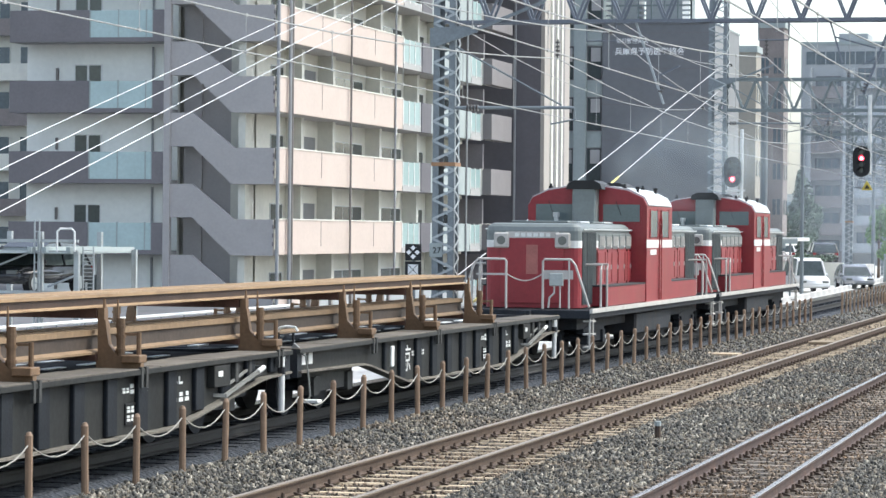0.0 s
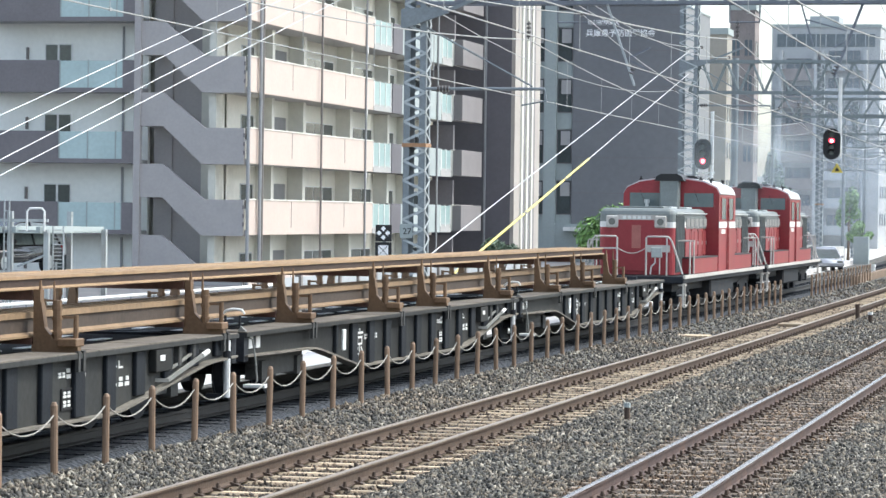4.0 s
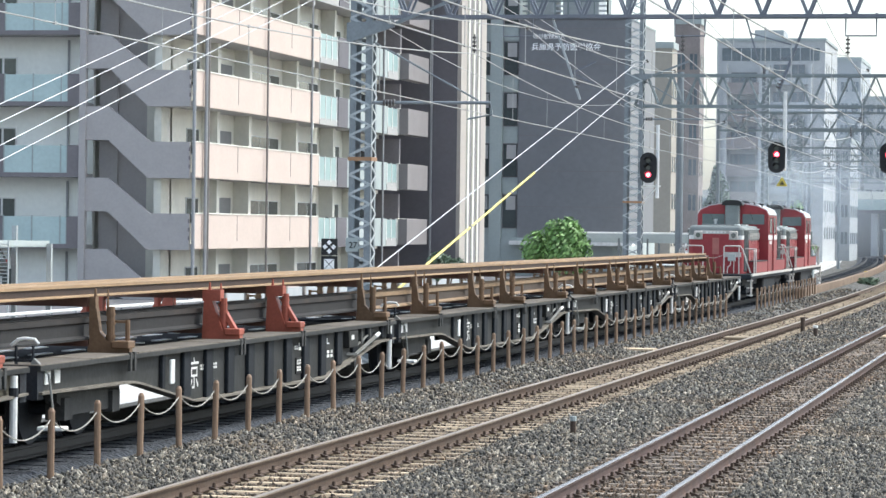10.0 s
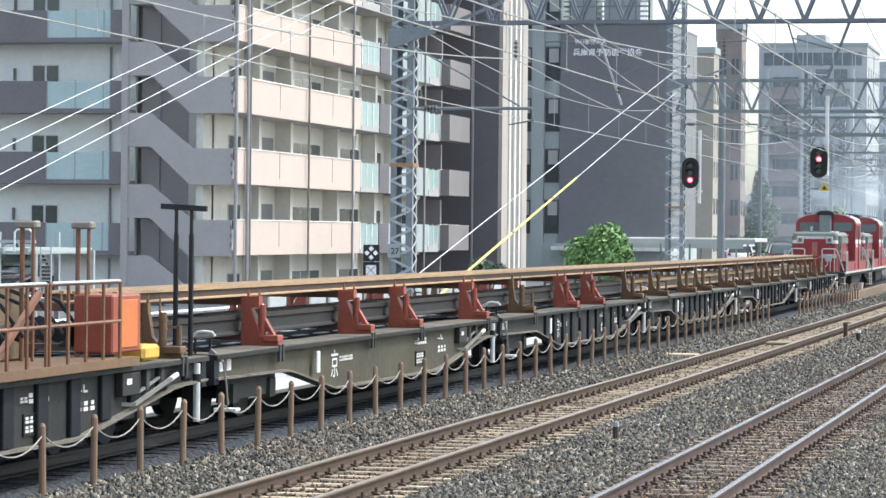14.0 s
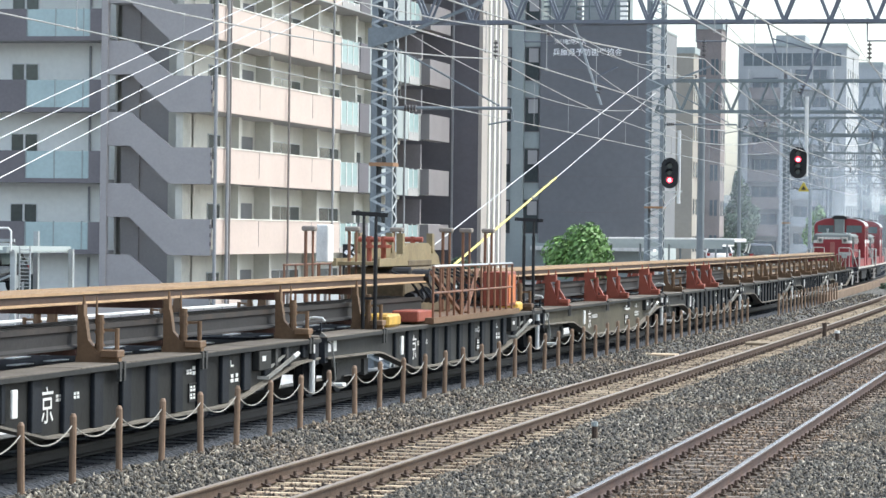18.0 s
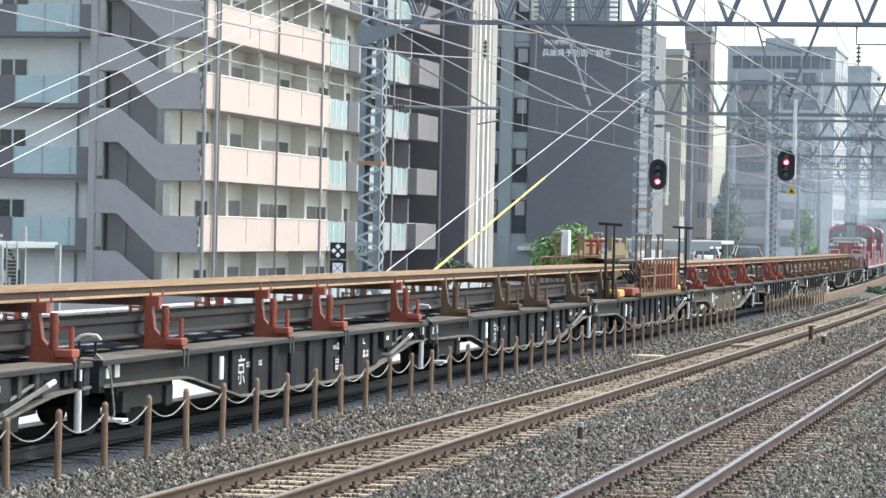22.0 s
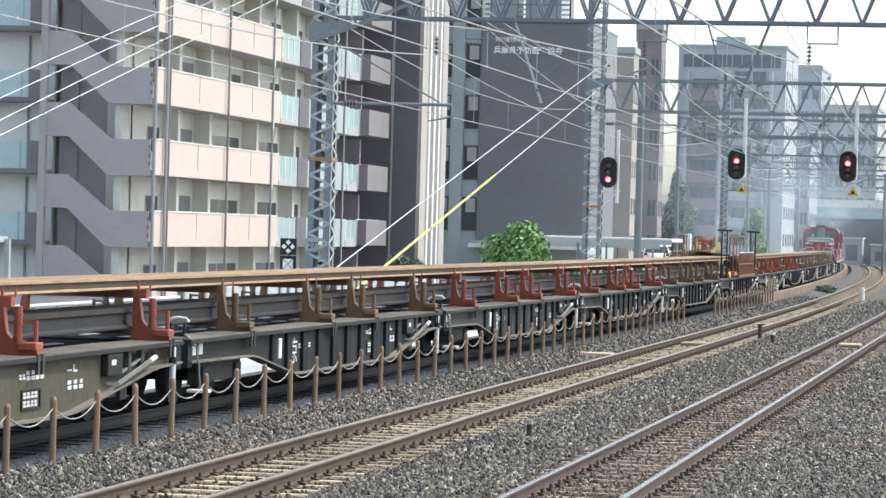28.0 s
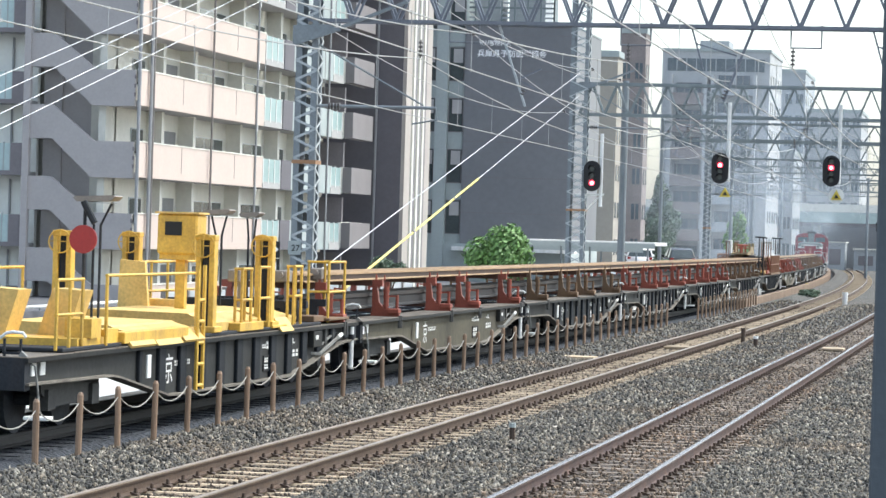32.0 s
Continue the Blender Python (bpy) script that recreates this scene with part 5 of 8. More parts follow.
            part("roof_fitting", bm, M_black, e, "small dark roof fitting")
    # side tanks and battery boxes
    for s in (-1, 1):
        for y0, y1 in ((-6.4, -0.4), (0.3, 5.8)):
            x0, x1 = (1.0, 1.34) if s > 0 else (-1.34, -1.0)
            b = part("battery_box", boxes((x0, x1, y0, y1, 1.07, 1.48), bev=0.015), M_locored, e)
            part("box_lid", boxes((x0 + 0.004, x1 + 0.008, y0 - 0.02, y1 + 0.02, 1.48, 1.51)), M_grille, b, "dark lid")
        part("fuel_tank", boxes((0.4, 1.25, -2.4, 2.4, 0.35, 0.86), bev=0.05) if s > 0 else boxes((-1.25, -0.4, -2.4, 2.4, 0.35, 0.86), bev=0.05), M_wdark, e)
    for y in (-6.2, -0.3, 6.2):
        b = part("bogie", bogie_bm(), M_wdark, e)
        b.matrix_basis = pose(0, y, 0)
        for d in (-1.0, 1.0) if y != -0.3 else (0.0,):
            w = part("wheelset", wheel_bm(), M_wdark, b)
            w.matrix_basis = pose(0, d, 0)
    return e


loco = locomotive()
vehicles.append((loco, 33.1))
vehicles.append((copy_thing(loco, pose(0, 0, 0)), 51.2))


SROWS = [(0, 33.68), (1, 37.67), (2, 41.83), (3, 46.16), (4, 50.66), (5, 55.33), (6, 60.15), (7, 65.12), (8, 70.24), (9, 75.52), (10, 80.96), (11, 86.55), (12, 92.28), (13, 98.11), (14, 104.03), (15, 110.04), (16, 116.15), (17, 122.37), (18, 128.69), (19, 135.12), (20, 141.65), (21, 148.29), (22, 155.02), (23, 161.83), (24, 168.72), (25, 175.68), (26, 182.71), (27, 189.82), (28, 196.99), (29, 204.23), (30, 211.55), (31, 219.14), (32, 226.99)]


def motions():
    """The train draws away, gathering speed; each vehicle follows the line's bend."""
    for e, o in vehicles:
        rows = []
        for t, s in SROWS:
            y = s + o
            rows.append((float(t), pose(T3 + bend(y), y, 0, 0, 0, turn(y))))
        walk(e, rows)
    for o, dy, x, z in plumes:
        walk(o, [(float(t), pose(T3 + bend(s + dy) + x, s + dy, z)) for t, s in SROWS])
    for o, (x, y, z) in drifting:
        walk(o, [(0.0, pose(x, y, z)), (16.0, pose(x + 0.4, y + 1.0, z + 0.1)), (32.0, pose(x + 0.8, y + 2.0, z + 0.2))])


# ---- haze veils over the far line, and the locomotives' exhaust smoke ----
def smoke_haze_mat(name, density, colour):
    """Smoke and haze in a rounded body: thick in the middle, thinning to nothing, with drifting gaps."""
    m = bpy.data.materials.new(name)
    m.use_nodes = True
    N, L = m.node_tree.nodes, m.node_tree.links
    N.clear()
    tc = N.new("ShaderNodeTexCoord")
    flat = N.new("ShaderNodeVectorMath")
    flat.operation = "MULTIPLY"
    flat.inputs[1].default_value = (1, 0, 1)
    L.new(tc.outputs["Object"], flat.inputs[0])
    ln = N.new("ShaderNodeVectorMath")
    ln.operation = "LENGTH"
    L.new(flat.outputs["Vector"], ln.inputs[0])
    fall = N.new("ShaderNodeMapRange")
    fall.interpolation_type = "SMOOTHSTEP"
    fall.inputs["From Min"].default_value, fall.inputs["From Max"].default_value = 0.95, 0.1
    L.new(ln.outputs["Value"], fall.inputs["Value"])
    nz = N.new("ShaderNodeTexNoise")
    nz.inputs["Scale"].default_value = 1.7
    nz.inputs["Detail"].default_value = 4
    L.new(tc.outputs["Object"], nz.inputs["Vector"])
    wisp = N.new("ShaderNodeMapRange")
    wisp.inputs["From Min"].default_value, wisp.inputs["From Max"].default_value = 0.3, 0.65
    wisp.inputs["To Min"].default_value, wisp.inputs["To Max"].default_value = 0.35 * density, density
    L.new(nz.outputs["Fac"], wisp.inputs["Value"])
    al = N.new("ShaderNodeMath")
    al.operation = "MULTIPLY"
    L.new(fall.outputs["Result"], al.inputs[0])
    L.new(wisp.outputs["Result"], al.inputs[1])
    df, tl, tr = N.new("ShaderNodeBsdfDiffuse"), N.new("ShaderNodeBsdfTranslucent"), N.new("ShaderNodeBsdfTransparent")
    df.inputs["Color"].default_value = tl.inputs["Color"].default_value = (*colour, 1)
    both, mix, out = N.new("ShaderNodeMixShader"), N.new("ShaderNodeMixShader"), N.new("ShaderNodeOutputMaterial")
    both.inputs["Fac"].default_value = 0.5
    L.new(df.outputs["BSDF"], both.inputs[1])
    L.new(tl.outputs["BSDF"], both.inputs[2])
    L.new(al.outputs[0], mix.inputs["Fac"])
    L.new(tr.outputs["BSDF"], mix.inputs[1])
    L.new(both.outputs["Shader"], mix.inputs[2])
    L.new(mix.outputs["Shader"], out.inputs["Surface"])
    return m


def puff_mesh(material, seed):
    bm = bmesh.new()
    bmesh.ops.create_icosphere(bm, subdivisions=3, radius=1.0)
    for v in bm.verts:
        v.co *= 1.0 + 0.14 * noise.noise(v.co * 1.6 + Vector((seed, 2.0, 5.0)))
    me = bpy.data.meshes.new("smoke_puff")
    bm.to_mesh(me)
    bm.free()
    me.materials.append(material)
    for p in me.polygons:
        p.use_smooth = True
    return me


M_thin = smoke_haze_mat("faint_far_haze", 0.17, (0.70, 0.78, 0.87))
M_haze = smoke_haze_mat("thin_blue_white_haze", 0.19, (0.72, 0.80, 0.88))
M_fresh = smoke_haze_mat("fresh_exhaust_smoke", 0.25, (0.62, 0.70, 0.74))
drifting, plumes = [], []
# Two see-through bodies added as distance haze, drifting slowly.
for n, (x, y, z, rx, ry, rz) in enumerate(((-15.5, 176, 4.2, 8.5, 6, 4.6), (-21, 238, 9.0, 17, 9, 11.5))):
    o = new("smoke_puff", puff_mesh(M_thin if n else M_haze, n * 3.7))
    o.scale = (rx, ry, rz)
    tagged(o, "thin bluish haze veil added over the far tracks", "smoke", "smoke puffs")
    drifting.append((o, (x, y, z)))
o = new("smoke_puff", puff_mesh(M_fresh, 20))
o.scale = (2.1, 7.5, 1.75)
tagged(o, "fresh grey-blue exhaust smoke rising from the locomotives", "smoke", "smoke puffs")
plumes.append((o, 44.0, 0.6, 4.45))


# ---- buildings beyond the line ----
M_peach = mat("peach_tiled_parapet", (0.52, 0.43, 0.375), 0.7, var=0.05, scale=0.8, bump=0.05)
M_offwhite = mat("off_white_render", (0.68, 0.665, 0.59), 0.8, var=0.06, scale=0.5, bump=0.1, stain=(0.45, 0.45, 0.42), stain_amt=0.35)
# Brighter copy of the off-white render for the shaded front.
M_frontwhite = mat("brightened_front_render", (0.86, 0.86, 0.81), 0.8, var=0.05, scale=0.5, bump=0.1, stain=(0.6, 0.6, 0.57), stain_amt=0.3)
M_towerbeige = mat("beige_tower_wall", (0.34, 0.315, 0.27), 0.8, var=0.06, scale=0.4)
M_mauve = mat("mauve_grey_tile", (0.395, 0.37, 0.358), 0.75, var=0.06, scale=1.0, bump=0.1)
M_charcoal = mat("charcoal_tile", (0.18, 0.165, 0.17), 0.6, var=0.1, scale=1.0, bump=0.1)
M_darkwall = mat("dark_plum_cladding", (0.118, 0.111, 0.122), 0.6, var=0.08, scale=0.6, bump=0.05)
# Slate wall colour lightened to take in distance haze.
M_blackwall = mat("slate_black_cladding", (0.175, 0.18, 0.19), 0.45, var=0.08, scale=0.3, bump=0.05)
M_palegrey = mat("pale_grey_panel", (0.34, 0.38, 0.37), 0.65, var=0.06, scale=0.6)
M_beige = mat("beige_cladding", (0.38, 0.345, 0.31), 0.7, var=0.06, scale=0.6)
# Brick and grey tower walls are lightened for haze too.
M_brownbrick = mat("brown_brick_cladding", (0.235, 0.205, 0.195), 0.8, var=0.15, scale=1.2)
M_farwall = mat("grey_tower_wall", (0.41, 0.42, 0.42), 0.8, var=0.08, scale=0.3)
M_winglass = mat("blue_dark_window_glass", (0.06, 0.075, 0.075), 0.1, var=0.2, scale=0.7, bump=0.0, spec=0.7)
M_farglass = mat("far_window_glass", (0.10, 0.125, 0.14), 0.25, var=0.25, scale=0.5, bump=0.0, spec=0.6)
M_farwhite = mat("dull_white_tile", (0.34, 0.36, 0.37), 0.8, var=0.08, scale=0.4)
M_dooor = mat("grey_door", (0.20, 0.20, 0.20), 0.6, var=0.1)
# One teal glass in two tones: brighter for shade, darker for sun.
M_frostshade = mat("teal_glass_shade_side", (0.42, 0.53, 0.52), 0.4, var=0.08, scale=0.8, bump=0.0, spec=0.6)
M_frostsun = mat("teal_glass_sun_side", (0.26, 0.36, 0.35), 0.35, var=0.08, scale=0.8, bump=0.0, spec=0.5)
# Darker copy of the mauve tile, kept down for the sunlit balcony.
M_balmauve = mat("mauve_balcony_tile", (0.2, 0.185, 0.185), 0.75, var=0.06, scale=1.0, bump=0.1)
M_drain = mat("grey_drain_pipe", (0.30, 0.30, 0.30), 0.5, var=0.1)
M_darkpipe = mat("brown_drain_pipe", (0.19, 0.17, 0.155), 0.5, var=0.1)
M_soffit = mat("grey_soffit", (0.38, 0.37, 0.36), 0.85, var=0.06)
M_beampale = mat("grey_green_beam_paint", (0.19, 0.22, 0.225), 0.55, 0.2, var=0.12, scale=2.0)
M_letters = mat("white_letters", (0.92, 0.92, 0.92), 0.5, var=0.03, bump=0.0)


def block(name, parent, material, *specs, label="", bev=0.0):
    return part(name, boxes(*specs, bev=bev), material, parent, label)


def windows_y(parent, x, y0, y1, z0, z1, depth=0.04, name="window", split=2, frame=M_steelgrey, glass=M_winglass):
    """A window in a wall that faces +x."""
    w = part(name, boxes((x, x + depth, y0, y1, z0, z1)), frame, parent)
    n = split
    for i in range(n):
        a = y0 + (y1 - y0) * i / n + 0.05
        b = y0 + (y1 - y0) * (i + 1) / n - 0.05
        part("pane", boxes((x + depth, x + depth + 0.012, a, b, z0 + 0.05, z1 - 0.05)), glass, w)
    return w


def windows_x(parent, y, x0, x1, z0, z1, depth=0.04, name="window", split=2, frame=M_steelgrey, glass=M_winglass):
    """A window in a wall that faces the camera (-y)."""
    w = part(name, boxes((x0, x1, y - depth, y, z0, z1)), frame, parent)
    n = split
    for i in range(n):
        a = x0 + (x1 - x0) * i / n + 0.05
        b = x0 + (x1 - x0) * (i + 1) / n - 0.05
        part("pane", boxes((a, b, y - depth - 0.012, y - depth, z0 + 0.05, z1 - 0.05)), glass, w)
    return w


STOREY = 2.885
FX, FY = -34.35, 113.4     # the corner of the apartment house


def apartment():
    e = thing("apartment_house", pose(0, 0, 0), "eight-storey apartment house with peach balconies and a mauve outside stair", "building")
    top = 8
    zt = [3.02 - STOREY + STOREY * k for k in range(top + 1)]   # parapet tops
    block("back_wall", e, M_offwhite, (-36.2, -35.9, 113.8, 152.0, -0.5, 26))
    block("core", e, M_offwhite, (-46.0, -36.2, 115.6, 150, -0.5, 26))
    for k in range(top + 1):
        t = zt[k]
        b = block("balcony", e, M_peach, (FX - 0.12, FX, FY + 0.05, 133.3, t - 1.42, t), bev=0.01, label="peach balcony parapet")
        block("coping", b, M_offwhite, (FX - 0.16, FX + 0.03, FY + 0.05, 133.3, t, t + 0.05))
        block("slab", b, M_soffit, (-35.9, FX - 0.12, FY + 0.05, 138.6, t - 1.42, t - 1.22))
        for y in (119.6, 128.2):
            block("joint", b, M_darkpipe, (FX + 0.002, FX + 0.012, y - 0.02, y + 0.02, t - 1.1, t - 0.02))
        for y in (115.0, 131.9):
            block("scupper", b, M_white, (FX + 0.002, FX + 0.08, y - 0.05, y + 0.05, t - 1.75, t - 1.38))
        # glass balcony end, return coloured dark as a shadowed recess, second balcony group
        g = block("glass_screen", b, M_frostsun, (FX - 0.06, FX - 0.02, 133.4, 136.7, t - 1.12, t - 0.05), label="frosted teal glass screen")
        for y in (133.4, 134.5, 135.6, 136.65):
            block("mullion", g, M_white, (FX - 0.07, FX + 0.01, y - 0.05, y + 0.05, t - 1.2, t))
        block("screen_base", b, M_soffit, (FX - 0.12, FX, 133.4, 136.8, t - 1.42, t - 1.12))
        block("return_wall", e, M_darkwall, (FX - 0.2, FX + 0.02, 136.9, 138.8, t - 1.42, t))
        b2 = block("balcony", e, M_palegrey, (FX - 0.12, FX, 138.9, 147.3, t - 1.42, t), bev=0.01, label="pale grey balcony parapet")
        block("slab", b2, M_soffit, (-35.9, FX - 0.13, 138.9, 150.0, t - 1.40, t - 1.25))
        g = block("glass_screen", b2, M_frostsun, (FX - 0.06, FX - 0.02, 147.4, 149.7, t - 1.0, t - 0.05), label="frosted teal glass screen")
        for y in (147.4, 148.5, 149.65):
            block("mullion", g, M_white, (FX - 0.07, FX + 0.01, y - 0.05, y + 0.05, t - 1.1, t))
        block("screen_base", b2, M_soffit, (FX - 0.12, FX, 147.4, 149.8, t - 1.42, t - 1.0))
        b3 = block("balcony", e, M_balmauve, (FX, FX + 0.5, 150.0, 154.9, t - 1.35, t), bev=0.01, label="mauve grey projecting balcony")
        block("coping", b3, M_offwhite, (FX - 0.06, FX + 0.02, 149.94, 154.9, t - 1.35, t + 0.02))
        # Charcoal panel stands in for the shaded interior above the parapet.
        block("recess_wall", e, M_charcoal, (-36.2, FX - 0.02, 150.2, 150.5, t - 0.1, t + 1.3))
        # openings in the wall behind
        z0, z1 = t - 1.2, t + 0.75
        x = -35.9
        block("door", e, M_dooor, (x, x + 0.04, 120.3, 123.8, z0, z1), label="grey entrance door in its alcove")
        windows_y(e, x, 125.2, 131.6, t - 0.4, t + 0.72, split=4, frame=M_white)
        windows_y(e, x, 133.4, 138.8, t - 0.4, t + 0.72, split=3, frame=M_white)
        windows_y(e, x, 117.2, 118.9, t - 0.4, t + 0.7, split=1)
        windows_y(e, x, 140.3, 143.2, t - 0.4, t + 0.7, split=2, frame=M_white)
        windows_y(e, x, 145.0, 149.0, t - 0.4, t + 0.7, split=2, frame=M_white)
        for y in (119.4, 124.3, 132.3, 139.4, 144.0):
            block("pier", e, M_offwhite, (-35.9, -35.2, y, y + 0.4, t, t + 1.47))
        # stair front facing the camera
        lx0, lx1, lx2, lx3 = -38.93, -37.98, -36.2, -34.55
        zr = t          # right landing top
        zl = t + 1.42   # upper landing top
        bm = bmesh.new()
        prism(bm, [(lx0, zl), (lx1, zl), (lx2, zr), (lx3, zr), (lx3, zr - 1.46), (lx2 - 0.12, zr - 1.46), (lx1, zl - 1.36), (lx0, zl - 1.36)], 1, FY - 0.1, FY + 0.06)
        part("stair_flight", bm, M_mauve, e, "mauve tiled zigzag stair parapet")
        block("landing", e, M_soffit, (lx0, lx1, FY + 0.06, FY + 1.3, zl - 1.36, zl - 1.2))
        block("landing", e, M_soffit, (lx2, lx3, FY + 0.06, FY + 1.3, zr - 1.46, zr - 1.25))
        for dz in (0.35, 0.7, 1.05):
            block("bracket", e, M_charcoal, (lx3 - 0.03, lx3 + 0.03, FY - 0.13, FY - 0.1, zr - 1.3 + dz - 0.12, zr - 1.3 + dz + 0.04))
        # left front: dark balcony band, glass part, white wall
        tb = t - 0.16
        d = block("balcony_band", e, M_charcoal, (-45.9, -42.45, FY - 0.15, FY, tb - 1.3, tb), (-39.7, -39.1, FY - 0.15, FY, tb - 1.3, tb), (-42.45, -39.7, FY - 0.15, FY, tb - 1.3, tb - 1.12), label="charcoal balcony band")
        g = block("glass_panel", d, M_frostshade, (-42.45, -39.7, FY - 0.09, FY - 0.06, tb - 1.12, tb - 0.02), label="frosted teal glass panel")
        for xx in (-42.42, -41.2, -40.0, -39.72):
            block("mullion", g, M_palegrey, (xx - 0.025, xx + 0.025, FY - 0.12, FY - 0.05, tb - 1.12, tb + 0.02))
        block("balcony_floor", d, M_soffit, (-45.9, -39.1, FY, FY + 1.3, tb - 1.3, tb - 1.14))
        windows_x(e, FY + 1.3, -43.6, -42.4, tb - 0.9, tb + 0.75, split=2, frame=M_white)
        block("drain", e, M_drain, (-40.2, -40.12, FY + 1.2, FY + 1.28, tb, tb + 1.45))
        block("vent_pipe", e, M_darkpipe, (-44.4, -44.3, FY + 1.2, FY + 1.3, tb + 0.1, tb + 0.6))
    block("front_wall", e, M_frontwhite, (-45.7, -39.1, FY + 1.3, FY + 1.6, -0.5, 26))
    block("corner_column", e, M_mauve, (-39.2, -38.93, FY - 0.2, FY + 0.1, -0.5, 26), label="mauve corner column")
    block("stair_back_wall", e, M_mauve, (-38.9, -36.9, FY + 1.6, FY + 1.8, -0.5, 26), label="shaded stairwell wall")
    block("stair_side_wall", e, M_offwhite, (-36.9, -35.9, FY + 1.6, FY + 1.8, -0.5, 26))
    block("stair_recess", e, M_mauve, (-38.88, -38.1, FY + 1.45, FY + 1.6, -0.5, 26))
    # pipes on the front
    for y, x, m in ((113.3, FX - 0.02, M_drain), (114.5, FX + 0.12, M_drain), (114.85, FX + 0.12, M_darkpipe), (123.8, FX + 0.12, M_darkpipe)):
        bm = bmesh.new()
        tube(bm, (x, y, -0.5), (x, y, 26), 0.05 if m is M_darkpipe else 0.075, 8)
        part("drain_pipe", bm, m, e)
    for y in (131.7, 146.2):
        bm = bmesh.new()
        tube(bm, (FX + 0.06, y, -0.5), (FX + 0.06, y, 26), 0.05, 8)
        part("drain_pipe", bm, M_drain, e)
    # plum end block with striped pilaster
    block("end_block", e, M_darkwall, (-50.0, -32.5, 156.0, 164.0, -0.5, 26), label="tall dark plum end wall")
    block("pilaster", e, M_beige, (-32.5, -32.3, 156.05, 163.0, -0.5, 26), label="beige pilaster")
    for y in (157.6, 159.0, 160.3):
        block("white_stripe", e, M_offwhite, (-32.3, -32.2, y, y + 0.38, -0.5, 26))
        block("dark_groove", e, M_charcoal, (-32.3, -32.25, y + 0.62, y + 1.1, -0.5, 26))
    block("downpipe", e, M_drain, (-33.95, -33.85, 155.85, 155.95, -0.5, 26))
    block("roof", e, M_palegrey, (-46, FX, FY, 152, 26, 26.3))
    return e


apartment()


def office():
    e = thing("office_building", pose(0, 0, 0), "slate-black clad office block with a pale windowed wing", "building")
    Y = 187.0
    block("dark_wall", e, M_blackwall, (-34.9, -27.9, Y, Y + 12, 2.0, 16.1), label="plain slate-black wall")
    for k in range(6):
        block("panel_joint", e, M_charcoal, (-34.9, -27.9, Y - 0.012, Y - 0.004, 4.0 + 2.3 * k, 4.03 + 2.3 * k))
    block("plinth", e, M_palegrey, (-38.2, -27.6, Y - 0.1, Y + 12.1, -0.5, 2.0))
    block("ledge", e, M_white, (-35.2, -27.2, Y - 1.2, Y, 1.55, 1.8))
    block("side_wall", e, M_blackwall, (-27.9, -27.7, Y, Y + 12, 2.0, 16.1), label="plain slate side wall")
    block("pale_wing", e, M_palegrey, (-38.3, -34.9, Y + 0.2, Y + 12, 1.9, 20), label="pale grey panel wing")
    block("fin", e, M_palegrey, (-36.75, -35.97, Y - 0.15, Y + 0.2, -0.5, 20))
    for k in range(6):
        z = 2.6 + 3.3 * k
        for x0, x1 in ((-37.5, -36.8), (-35.93, -34.95)):
            windows_x(e, Y + 0.2, x0, x1, z, z + 2.2, split=1, frame=M_charcoal)
            block("spandrel", e, M_palegrey, (x0, x1, Y + 0.12, Y + 0.2, z + 2.25, z + 3.0))
            block("blind", e, M_soffit, (x0 + 0.25, x1 - 0.1, Y + 0.13, Y + 0.147, z + 1.2, z + 2.1))
    block("coping", e, M_palegrey, (-35.0, -27.65, Y - 0.06, Y + 12, 16.1, 16.22))
    # open steel screen round the roof plant
    for k in range(9):
        x = -36.2 + k * 0.86
        block("screen_post", e, M_beampale, (x - 0.05, x + 0.05, Y + 1.0, Y + 1.1, 16.1, 20.5))
    for k in range(13):
        z = 16.35 + k * 0.32
        block("screen_slat", e, M_farwhite if k % 3 else M_beampale, (-36.2, -29.3, Y + 1.03, Y + 1.07, z, z + 0.12))
    block("roof_plant", e, M_farwhite, (-35.6, -33.2, Y + 3, Y + 6, 16.1, 19.4), (-32.6, -30.2, Y + 3, Y + 6, 16.1, 18.6))
    block("screen_return", e, M_beampale, (-29.35, -29.25, Y + 1.0, Y + 2.2, 16.1, 20.5))
    return e


office()


def sign(text, size, x, y, z, parent_name="wall_sign"):
    c = bpy.data.curves.new("letters", "FONT")
    c.body, c.size, c.extrude, c.offset = text, size, 0.02, 0.009
    tmp = bpy.data.objects.new("letters_tmp", c)
    me = bpy.data.meshes.new_from_object(tmp)
    bpy.data.objects.remove(tmp)
    me.materials.append(M_letters)
    o = new(parent_name, me)
    xs = [v.co.x for v in me.vertices] or [0, 1]
    o.matrix_basis = pose(x, y, z, 90, 0, 0)
    return o, max(xs) - min(xs)


s1, width1 = sign("兵庫県予防医学協会", 0.505, -34.1, 186.95, 14.15)
tagged(s1, "white raised lettering on the black office wall", "sign")
s2, width2 = sign("公益財団法人", 0.35, -34.0, 186.95, 14.88)
tagged(s2, "small white raised lettering above the large sign", "sign")


